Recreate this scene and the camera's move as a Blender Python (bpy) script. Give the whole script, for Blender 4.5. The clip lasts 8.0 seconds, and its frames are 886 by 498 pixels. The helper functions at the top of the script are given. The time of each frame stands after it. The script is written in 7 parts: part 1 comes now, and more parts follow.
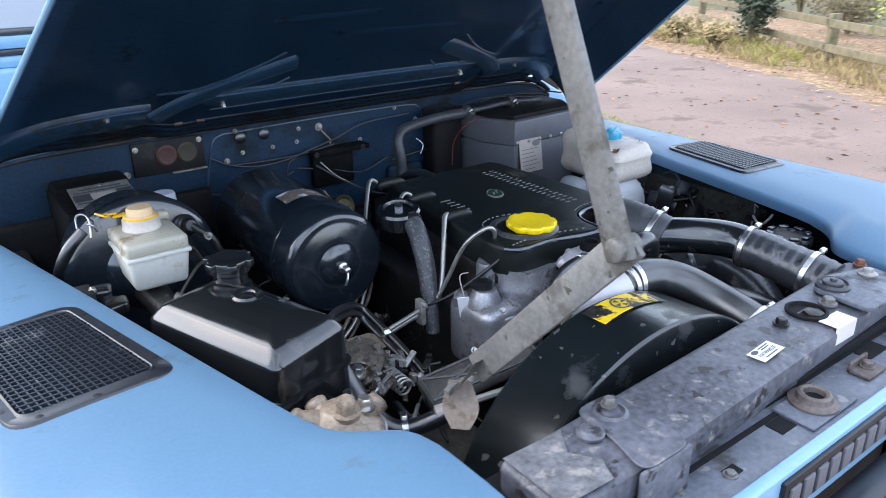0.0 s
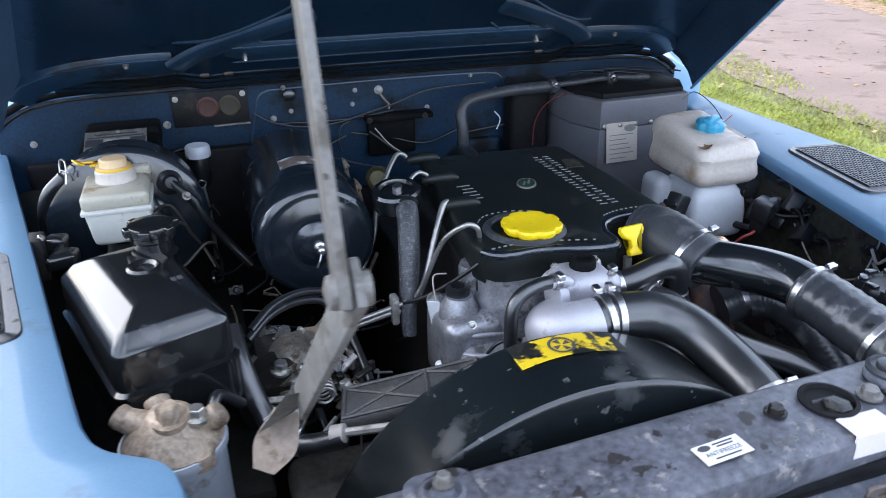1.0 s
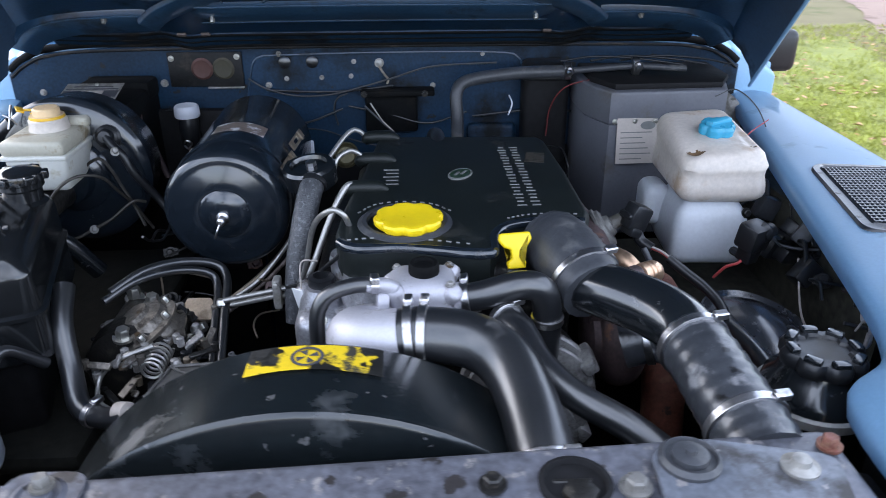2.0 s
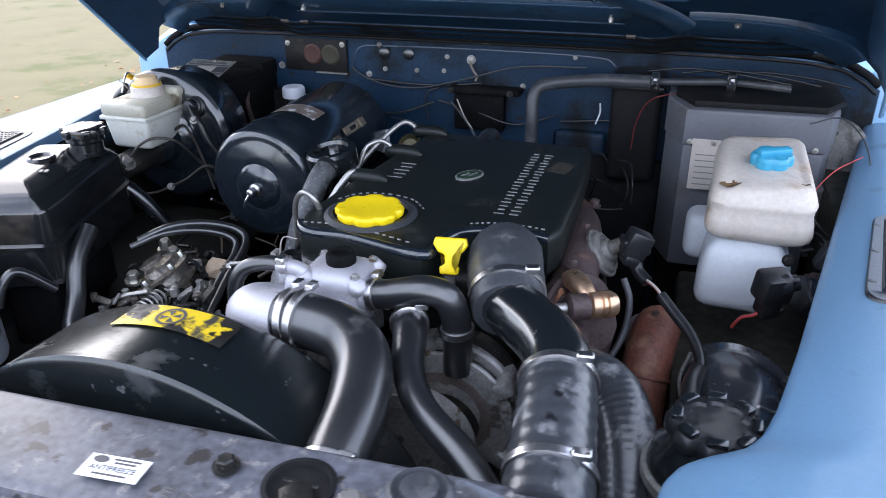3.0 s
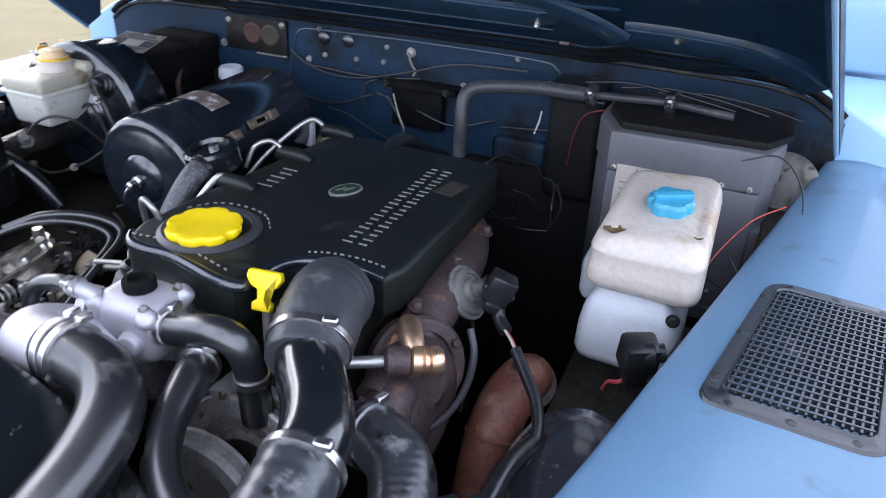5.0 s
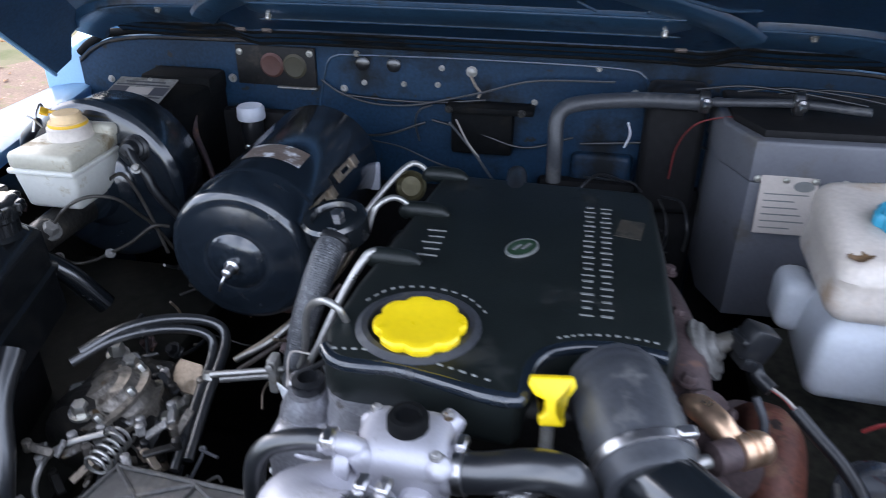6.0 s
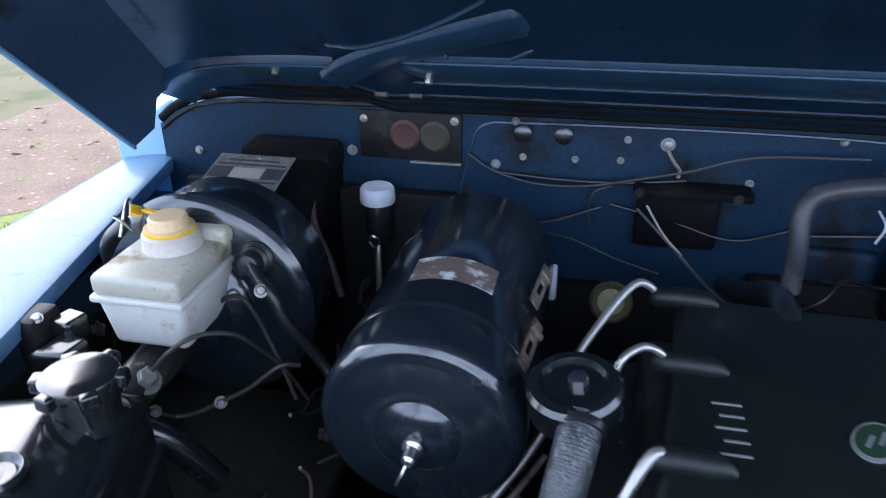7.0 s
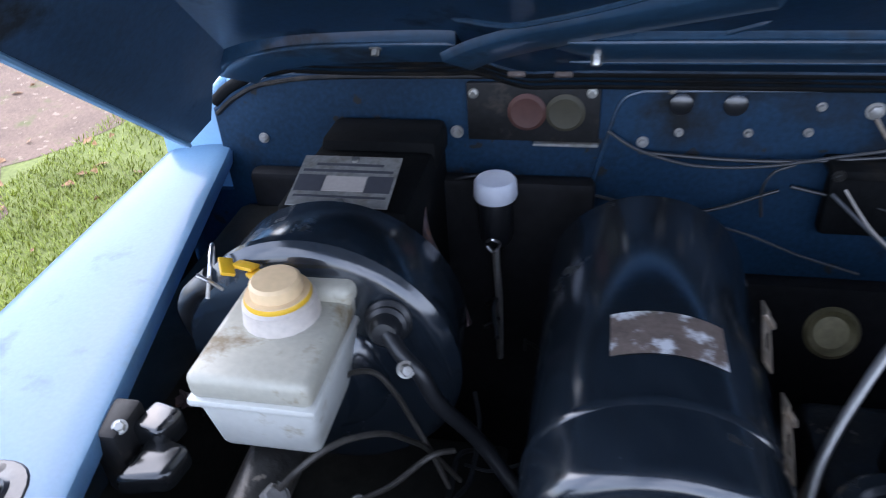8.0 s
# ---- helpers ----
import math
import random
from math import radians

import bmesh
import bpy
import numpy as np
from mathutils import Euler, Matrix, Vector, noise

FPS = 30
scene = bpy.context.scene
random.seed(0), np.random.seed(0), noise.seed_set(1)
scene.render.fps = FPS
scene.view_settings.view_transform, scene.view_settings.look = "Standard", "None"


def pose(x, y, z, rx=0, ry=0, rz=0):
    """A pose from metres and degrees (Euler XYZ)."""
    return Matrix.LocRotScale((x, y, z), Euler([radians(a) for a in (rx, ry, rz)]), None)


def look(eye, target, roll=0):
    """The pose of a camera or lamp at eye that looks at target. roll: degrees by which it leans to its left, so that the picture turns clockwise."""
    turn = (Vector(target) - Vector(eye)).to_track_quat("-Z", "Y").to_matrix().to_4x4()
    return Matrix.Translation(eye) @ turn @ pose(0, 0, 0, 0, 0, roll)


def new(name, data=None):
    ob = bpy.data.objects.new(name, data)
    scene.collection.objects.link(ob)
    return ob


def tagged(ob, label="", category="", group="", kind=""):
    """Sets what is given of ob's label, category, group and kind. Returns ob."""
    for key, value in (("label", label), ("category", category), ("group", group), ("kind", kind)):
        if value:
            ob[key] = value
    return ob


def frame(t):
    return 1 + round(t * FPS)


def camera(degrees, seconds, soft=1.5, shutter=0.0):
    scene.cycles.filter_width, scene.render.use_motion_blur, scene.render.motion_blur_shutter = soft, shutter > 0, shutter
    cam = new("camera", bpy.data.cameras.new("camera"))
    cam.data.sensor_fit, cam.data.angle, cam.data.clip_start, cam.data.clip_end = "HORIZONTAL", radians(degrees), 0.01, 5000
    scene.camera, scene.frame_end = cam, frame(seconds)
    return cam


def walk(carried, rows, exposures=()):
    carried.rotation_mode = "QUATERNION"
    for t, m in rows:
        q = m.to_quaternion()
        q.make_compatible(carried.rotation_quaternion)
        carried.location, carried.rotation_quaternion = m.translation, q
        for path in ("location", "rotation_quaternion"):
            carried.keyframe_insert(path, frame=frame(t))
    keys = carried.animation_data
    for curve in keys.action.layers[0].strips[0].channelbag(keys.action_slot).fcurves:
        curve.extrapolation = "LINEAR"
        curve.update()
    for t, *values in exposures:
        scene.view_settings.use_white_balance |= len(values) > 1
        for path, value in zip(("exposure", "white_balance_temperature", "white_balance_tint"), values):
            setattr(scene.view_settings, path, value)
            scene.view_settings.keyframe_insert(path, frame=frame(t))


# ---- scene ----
cam = camera(62.2, 8.0, soft=0.8, shutter=0.3)
# seconds, eye and target in metres, roll in degrees
PATH = [
    (0, (-0.665, -0.014, 1.539), (0.432, 1.473, 0.774), -0.9),
    (0.5, (-0.5, -0.047, 1.529), (0.354, 1.572, 0.722), -0.7),
    (1, (-0.32, -0.023, 1.508), (0.254, 1.699, 0.669), -0.6),
    (1.5, (-0.156, 0.009, 1.49), (0.235, 1.77, 0.627), 0.1),
    (1.7, (-0.074, -0.002, 1.483), (0.209, 1.775, 0.611), -0.0),
    (2.8, (0.304, 0.022, 1.458), (-0.159, 1.768, 0.599), -0.4),
    (3, (0.349, 0.047, 1.466), (-0.209, 1.76, 0.599), -0.4),
    (3.5, (0.504, 0.123, 1.46), (-0.288, 1.736, 0.582), 0.7),
    (4, (0.629, 0.178, 1.46), (-0.354, 1.668, 0.558), 2.0),
    (4.2, (0.627, 0.189, 1.455), (-0.359, 1.678, 0.554), 2.7),
    (5.3, (0.407, 0.22, 1.502), (-0.054, 1.911, 0.54), 1.4),
    (5.5, (0.322, 0.212, 1.5), (-0.028, 1.932, 0.542), 0.6),
    (6, (0.151, 0.251, 1.495), (-0.171, 1.974, 0.531), 0.3),
    (6.5, (0.012, 0.373, 1.473), (-0.336, 2.108, 0.54), 0.6),
    (7, (-0.081, 0.47, 1.472), (-0.466, 2.219, 0.581), -0.5),
    (7.5, (-0.146, 0.539, 1.487), (-0.529, 2.267, 0.555), -2.4),
    (8, (-0.24, 0.637, 1.49), (-0.632, 2.249, 0.374), -4.4),
]
walk(cam, [(t, look(eye, target, roll)) for t, eye, target, roll in PATH],
     exposures=[(0.0, 0.90, 6550, 11), (1.0, 0.96, 6550, 12), (3.0, 1.15, 6850, 15), (4.0, 1.26, 7000, 17), (5.5, 1.25, 6850, 17),
                (6.0, 1.20, 6700, 15), (7.0, 1.10, 6100, 14), (8.0, 1.07, 6200, 17)])

# ---- light ----
world = bpy.data.worlds.new("sky")
scene.world = world
world.use_nodes = True
wn = world.node_tree.nodes
sky = wn.new("ShaderNodeTexSky")
sky.sky_type, sky.sun_disc = "NISHITA", False
sky.sun_elevation, sky.sun_rotation = radians(39), radians(312)
cloud = wn.new("ShaderNodeMix")
cloud.data_type = "RGBA"
billow = wn.new("ShaderNodeTexNoise")
billow.inputs["Scale"].default_value, billow.inputs["Detail"].default_value, billow.inputs["Roughness"].default_value = 3.2, 5, 0.55
cover_share = wn.new("ShaderNodeMapRange")
cover_share.inputs[1].default_value, cover_share.inputs[2].default_value = 0.40, 0.60
cover_share.inputs[3].default_value, cover_share.inputs[4].default_value = 0.32, 0.92
world.node_tree.links.new(billow.outputs[0], cover_share.inputs[0])
world.node_tree.links.new(cover_share.outputs[0], cloud.inputs[0])
cloud.inputs[7].default_value = (5.7, 6.6, 8.2, 1)
world.node_tree.links.new(sky.outputs[0], cloud.inputs[6])
world.node_tree.links.new(cloud.outputs[2], wn["Background"].inputs[0])
wn["Background"].inputs[1].default_value = 0.26

sun_data = bpy.data.lights.new("sun", "SUN")
sun_data.energy, sun_data.angle, sun_data.color = 1.55, radians(66), (1, 0.97, 0.94)
sun = new("sun", sun_data)
sun.matrix_world = look((-5.6, 5.0, 6.2), (0, 0, 0))


# ---- materials ----
def mat(name, base, rough=0.5, metal=0.0, var=0.15, scale=18, bump=0.1, grain=160, coat=0.0, dirt=None, rvar=0.12,
        flake=0.0, trans=0.0, sub=0.0, ior=1.5, chips=None):
    """base colour varied at two scales; dirt: (colour, share 0..1, scale)."""
    m = bpy.data.materials.new(name)
    m.use_nodes = True
    nt = m.node_tree
    n, link = nt.nodes, nt.links.new
    b = n["Principled BSDF"]
    b.inputs["IOR"].default_value = ior
    tc = n.new("ShaderNodeTexCoord")
    big = n.new("ShaderNodeTexNoise")
    big.inputs["Scale"].default_value, big.inputs["Detail"].default_value = scale, 6
    fine = n.new("ShaderNodeTexNoise")
    fine.inputs["Scale"].default_value, fine.inputs["Detail"].default_value = grain, 3
    link(tc.outputs["Object"], big.inputs["Vector"])
    link(tc.outputs["Object"], fine.inputs["Vector"])
    add = n.new("ShaderNodeMath")
    add.operation = "ADD"
    link(big.outputs[0], add.inputs[0])
    link(fine.outputs[0], add.inputs[1])
    ramp = n.new("ShaderNodeMapRange")
    ramp.inputs[1].default_value, ramp.inputs[2].default_value = 0.65, 1.35
    ramp.inputs[3].default_value, ramp.inputs[4].default_value = 1 - var, 1 + var
    link(add.outputs[0], ramp.inputs[0])
    mul = n.new("ShaderNodeVectorMath")
    mul.operation = "SCALE"
    mul.inputs[0].default_value = base
    link(ramp.outputs[0], mul.inputs["Scale"])
    out = mul.outputs[0]
    if dirt:
        colour, share, dscale = dirt
        dn = n.new("ShaderNodeTexNoise")
        dn.inputs["Scale"].default_value, dn.inputs["Detail"].default_value = dscale, 9
        dn.inputs["Roughness"].default_value = 0.65
        link(tc.outputs["Object"], dn.inputs["Vector"])
        dr = n.new("ShaderNodeMapRange")
        dr.inputs[1].default_value, dr.inputs[2].default_value = 0.66 - 0.32 * share, 0.74 - 0.26 * share
        link(dn.outputs[0], dr.inputs[0])
        mx = n.new("ShaderNodeMix")
        mx.data_type = "RGBA"
        link(dr.outputs[0], mx.inputs[0])
        link(out, mx.inputs[6])
        mx.inputs[7].default_value = (*colour, 1)
        out = mx.outputs[2]
        rm = n.new("ShaderNodeMapRange")
        rm.inputs[3].default_value, rm.inputs[4].default_value = rough, min(1, rough + 0.3)
        link(dr.outputs[0], rm.inputs[0])
        link(rm.outputs[0], b.inputs["Roughness"])
        if metal:
            mm = n.new("ShaderNodeMapRange")
            mm.inputs[3].default_value, mm.inputs[4].default_value = metal, metal * 0.2
            link(dr.outputs[0], mm.inputs[0])
            link(mm.outputs[0], b.inputs["Metallic"])
    else:
        rm = n.new("ShaderNodeMapRange")
        rm.inputs[1].default_value, rm.inputs[2].default_value = 0.3, 0.7
        rm.inputs[3].default_value, rm.inputs[4].default_value = max(0.02, rough - rvar), min(1, rough + rvar)
        link(big.outputs[0], rm.inputs[0])
        link(rm.outputs[0], b.inputs["Roughness"])
        b.inputs["Metallic"].default_value = metal
    if chips:
        colour, share, cscale = chips
        cn = n.new("ShaderNodeTexNoise")
        cn.inputs["Scale"].default_value, cn.inputs["Detail"].default_value = cscale, 5
        shift = n.new("ShaderNodeVectorMath")
        shift.inputs[1].default_value = (3.7, 1.9, 5.3)
        link(tc.outputs["Object"], shift.inputs[0])
        link(shift.outputs[0], cn.inputs["Vector"])
        cr = n.new("ShaderNodeMapRange")
        cr.inputs[1].default_value, cr.inputs[2].default_value = 0.70 - 0.3 * share, 0.73 - 0.3 * share
        link(cn.outputs[0], cr.inputs[0])
        cx_ = n.new("ShaderNodeMix")
        cx_.data_type = "RGBA"
        link(cr.outputs[0], cx_.inputs[0])
        link(out, cx_.inputs[6])
        cx_.inputs[7].default_value = (*colour, 1)
        out = cx_.outputs[2]
    link(out, b.inputs["Base Color"])
    if bump:
        bp = n.new("ShaderNodeBump")
        bp.inputs["Strength"].default_value, bp.inputs["Distance"].default_value = bump, 0.002
        link(fine.outputs[0], bp.inputs["Height"])
        link(bp.outputs[0], b.inputs["Normal"])
    if coat:
        b.inputs["Coat Weight"].default_value, b.inputs["Coat Roughness"].default_value = coat, 0.06
    if sub:
        b.inputs["Subsurface Weight"].default_value = sub
        b.inputs["Subsurface Radius"].default_value = (0.02, 0.018, 0.015)
    if trans:
        b.inputs["Transmission Weight"].default_value = trans
    return m


BLUE = mat("blue_paint", (0.208, 0.388, 0.57), 0.40, 0.0, 0.06, 5, 0.0, 300, coat=0.5, dirt=((0.19, 0.30, 0.40), 0.18, 11))
# body blue again, darkened to paint in the shade under the bonnet, plus dust
BLUE_SHADED = mat("blue_paint_shaded_dusty", (0.017, 0.048, 0.090), 0.34, 0.0, 0.35, 9, 0.05, 200, coat=0.35, dirt=((0.010, 0.016, 0.022), 0.25, 9))
# car blue with grime, its colour lowered to stand for the bonnet's shade
BULK = mat("shade_darkened_bulkhead_paint", (0.0085, 0.030, 0.062), 0.45, 0.0, 0.4, 8, 0.06, 200, dirt=((0.006, 0.008, 0.010), 0.46, 7), ior=1.35, chips=((0.02, 0.018, 0.016), 0.12, 40))
# black that paints in the shade of hollows
HOLE = mat("hollow_shade_black", (0.003, 0.003, 0.003), 0.9, 0, 0.1, 20, 0, ior=1.2)
SEALING = mat("matt_black_rubber", (0.005, 0.0055, 0.006), 0.75, 0, 0.4, 30, 0.15, 200, dirt=((0.018, 0.016, 0.014), 0.25, 14), ior=1.2)
GRIME = mat("grimy_dark_flange", (0.009, 0.009, 0.0095), 0.55, 0, 0.5, 14, 0.15, 160, dirt=((0.05, 0.042, 0.034), 0.3, 22), ior=1.35)
CAST = mat("grey_casting", (0.40, 0.40, 0.425), 0.38, 0.7, 0.3, 34, 0.12, 300, dirt=((0.10, 0.092, 0.086), 0.40, 34))
PUMP = mat("oil_stained_alloy", (0.25, 0.225, 0.195), 0.36, 0.7, 0.4, 34, 0.4, 240, dirt=((0.035, 0.027, 0.02), 0.5, 40), chips=((0.10, 0.065, 0.035), 0.2, 60))
BLACK = mat("black_satin_plastic", (0.012, 0.013, 0.015), 0.34, 0, 0.3, 25, 0.05, 300, dirt=((0.05, 0.048, 0.045), 0.22, 16))
COVER = mat("black_cover_plastic", (0.0085, 0.0115, 0.011), 0.42, 0, 0.3, 30, 0.15, 700, dirt=((0.02, 0.022, 0.021), 0.25, 12), ior=1.4)
GLOSS = mat("black_gloss_paint", (0.008, 0.010, 0.012), 0.18, 0, 0.3, 20, 0.03, 200, coat=0.1, dirt=((0.035, 0.035, 0.035), 0.22, 24), ior=1.85, chips=((0.05, 0.05, 0.052), 0.06, 60))
SATIN = mat("black_satin_steel", (0.0105, 0.0155, 0.022), 0.17, 0, 0.3, 24, 0.03, 200, dirt=((0.022, 0.023, 0.024), 0.18, 24), ior=1.85)
COWL = mat("dusty_black_moulding", (0.0075, 0.0105, 0.012), 0.23, 0, 0.35, 9, 0.06, 220, dirt=((0.035, 0.04, 0.044), 0.24, 13), ior=1.7, chips=((0.09, 0.09, 0.092), 0.10, 60))
TANK = mat("black_tank_plastic", (0.009, 0.010, 0.011), 0.15, 0, 0.3, 20, 0.012, 260, rvar=0.05, ior=1.75, chips=((0.03, 0.03, 0.032), 0.12, 30))
RUBBER = mat("black_rubber", (0.012, 0.013, 0.015), 0.30, 0, 0.3, 30, 0.05, 350, dirt=((0.045, 0.044, 0.044), 0.2, 24), ior=1.95)
HOSE_DUSTY = mat("dusty_hose_rubber", (0.034, 0.037, 0.043), 0.28, 0, 0.3, 30, 0.1, 300, dirt=((0.17, 0.17, 0.178), 0.31, 34), ior=1.7, chips=((0.008, 0.008, 0.009), 0.2, 50))
RUBBER_GREY = mat("grey_rubber", (0.045, 0.048, 0.055), 0.42, 0, 0.25, 30, 0.1, 300, dirt=((0.11, 0.11, 0.11), 0.3, 20))
SLAM = mat("worn_black_steel", (0.092, 0.095, 0.113), 0.44, 0.0, 0.6, 11, 0.14, 130, dirt=((0.25, 0.235, 0.225), 0.27, 48), ior=1.5, chips=((0.028, 0.025, 0.025), 0.26, 36))
SHELF = mat("worn_grey_steel", (0.125, 0.138, 0.165), 0.42, 0.0, 0.35, 16, 0.12, 160, dirt=((0.045, 0.042, 0.042), 0.42, 14), chips=((0.22, 0.21, 0.21), 0.2, 50))
STAY = mat("grimy_steel", (0.17, 0.165, 0.155), 0.5, 0.25, 0.3, 20, 0.2, 200, dirt=((0.085, 0.078, 0.066), 0.42, 24), chips=((0.055, 0.05, 0.042), 0.18, 60))
CORRODED = mat("corroded_steel", (0.15, 0.15, 0.16), 0.5, 0.1, 0.5, 40, 0.35, 200, dirt=((0.30, 0.275, 0.25), 0.34, 60))
BROWN_STEEL = mat("rust_brown_steel", (0.13, 0.105, 0.095), 0.55, 0.1, 0.4, 30, 0.3, 200, dirt=((0.07, 0.05, 0.042), 0.45, 50))
STEEL = mat("galvanised_steel", (0.34, 0.33, 0.31), 0.5, 0.55, 0.25, 24, 0.15, 160, dirt=((0.17, 0.155, 0.13), 0.45, 18))
BOLT = mat("zinc_bolt", (0.55, 0.54, 0.5), 0.32, 0.9, 0.2, 60, 0.05, 300, dirt=((0.2, 0.15, 0.1), 0.2, 60))
CHROME = mat("bright_steel", (0.60, 0.59, 0.60), 0.3, 1.0, 0.2, 50, 0.06, 300, dirt=((0.2, 0.18, 0.16), 0.22, 60))
ALU = mat("cast_aluminium", (0.50, 0.49, 0.53), 0.52, 0.5, 0.07, 40, 0.07, 420, dirt=((0.28, 0.26, 0.255), 0.26, 30))
ALU_DIRTY = mat("dirty_aluminium", (0.38, 0.37, 0.36), 0.46, 0.6, 0.3, 34, 0.3, 300, dirt=((0.06, 0.052, 0.045), 0.45, 22), chips=((0.16, 0.12, 0.08), 0.2, 40))
BRONZE = mat("tarnished_alloy", (0.30, 0.245, 0.19), 0.45, 0.55, 0.3, 40, 0.2, 260, dirt=((0.16, 0.12, 0.08), 0.4, 30))
OILY = mat("oily_cast_iron", (0.022, 0.021, 0.02), 0.36, 0.3, 0.4, 20, 0.4, 200, dirt=((0.06, 0.052, 0.04), 0.3, 20), chips=((0.14, 0.12, 0.10), 0.1, 70))
RUST = mat("rusty_steel", (0.15, 0.052, 0.035), 0.55, 0.1, 0.5, 24, 0.5, 200, dirt=((0.22, 0.12, 0.075), 0.38, 30), chips=((0.03, 0.02, 0.018), 0.2, 40))
RUST_DARK = mat("heat_stained_iron", (0.085, 0.058, 0.058), 0.55, 0.3, 0.4, 22, 0.3, 220, dirt=((0.26, 0.12, 0.065), 0.22, 22))
BRASS = mat("brass", (0.72, 0.48, 0.32), 0.35, 0.9, 0.2, 40, 0.05, 200)
YELLOW = mat("yellow_plastic", (0.93, 0.66, 0.01), 0.38, 0, 0.05, 30, 0.03, 200)
WHITE_TANK = mat("translucent_white_plastic", (0.52, 0.545, 0.58), 0.36, 0, 0.08, 14, 0.05, 200, sub=0.25,
                 dirt=((0.42, 0.33, 0.22), 0.2, 9))
STAINED_TANK = mat("stained_cream_plastic", (0.53, 0.475, 0.425), 0.36, 0, 0.14, 12, 0.05, 200, sub=0.3,
                   dirt=((0.42, 0.31, 0.22), 0.36, 11))
BRAKE_LID = mat("yellowed_plastic", (0.42, 0.40, 0.33), 0.36, 0, 0.1, 20, 0.04, 200, sub=0.2,
                dirt=((0.22, 0.17, 0.10), 0.36, 20))
BRAKE_TANK = mat("aged_white_plastic", (0.54, 0.54, 0.50), 0.38, 0, 0.06, 20, 0.04, 200, sub=0.25,
                 dirt=((0.34, 0.29, 0.19), 0.22, 24))
CREAM = mat("cream_cap_plastic", (0.72, 0.52, 0.30), 0.4, 0, 0.08, 30, 0.03, 200)
WHITE_CAP = mat("white_cap_plastic", (0.68, 0.70, 0.76), 0.4, 0, 0.05, 30, 0.03, 200)
CYAN = mat("blue_cap_plastic", (0.03, 0.31, 0.48), 0.33, 0, 0.08, 30, 0.03, 200)
HEATER = mat("grey_painted_steel", (0.12, 0.124, 0.142), 0.5, 0, 0.1, 20, 0.06, 240, dirt=((0.11, 0.105, 0.1), 0.25, 12))
PAPER = mat("white_sticker", (0.75, 0.76, 0.78), 0.4, 0, 0.03, 30, 0.02, 200)
PAPER_OLD = mat("aged_sticker", (0.45, 0.40, 0.36), 0.5, 0, 0.08, 40, 0.05, 300)
INK = mat("dark_print", (0.06, 0.06, 0.07), 0.5, 0, 0.1)
PINK = mat("pink_white_sticker", (0.72, 0.66, 0.68), 0.42, 0, 0.05)
LABEL_Y = mat("yellow_sticker", (0.72, 0.50, 0.02), 0.4, 0, 0.08, 40, 0.02, 300, dirt=((0.03, 0.028, 0.02), 0.5, 60), chips=((0.012, 0.012, 0.011), 0.60, 34))
FOIL = mat("worn_foil_label", (0.17, 0.13, 0.11), 0.45, 0.0, 0.3, 60, 0.1, 300, dirt=((0.7, 0.7, 0.72), 0.45, 46))
GREEN_BADGE = mat("green_badge", (0.028, 0.065, 0.035), 0.35, 0.2, 0.15)
GREY_PRINT = mat("grey_moulded_letters", (0.17, 0.175, 0.17), 0.5, 0, 0.1)
RED_WIRE = mat("red_wire", (0.50, 0.07, 0.07), 0.45, 0, 0.1)
RED_DARK = mat("dark_red_wire", (0.16, 0.02, 0.02), 0.5, 0, 0.2)
VENT = mat("weathered_black_plastic", (0.015, 0.017, 0.022), 0.32, 0, 0.25, 30, 0.1, 260, dirt=((0.06, 0.062, 0.07), 0.26, 20), ior=1.65)
# opaque glass, its pale colour painted for the sky's reflection
GLASS_PALE = mat("windscreen_glass", (0.35, 0.38, 0.42), 0.05, 0, 0.02, 4, 0)
# near-black for bay panels; it also paints shade into gaps, slots and holes
DARK = mat("bay_black_and_shade", (0.008, 0.008, 0.009), 0.7, 0, 0.5, 12, 0.2, 90, ior=1.3)


# ---- shape helpers ----
def merge(bm, tmp, m=None):
    if m is not None:
        bmesh.ops.transform(tmp, matrix=m, verts=tmp.verts)
    me = bpy.data.meshes.new("tmp")
    tmp.to_mesh(me)
    tmp.free()
    bm.from_mesh(me)
    bpy.data.meshes.remove(me)
    return bm


def smooth_path(pts, res=6):
    p = [Vector(q) for q in pts]
    if len(p) < 3:
        return p
    p = [2 * p[0] - p[1]] + p + [2 * p[-1] - p[-2]]
    out = []
    for i in range(1, len(p) - 2):
        for k in range(res):
            t = k / res
            a, b, c, d = p[i - 1], p[i], p[i + 1], p[i + 2]
            out.append(0.5 * ((2 * b) + (c - a) * t + (2 * a - 5 * b + 4 * c - d) * t * t + (3 * b - a - 3 * c + d) * t ** 3))
    return out + [p[-2]]


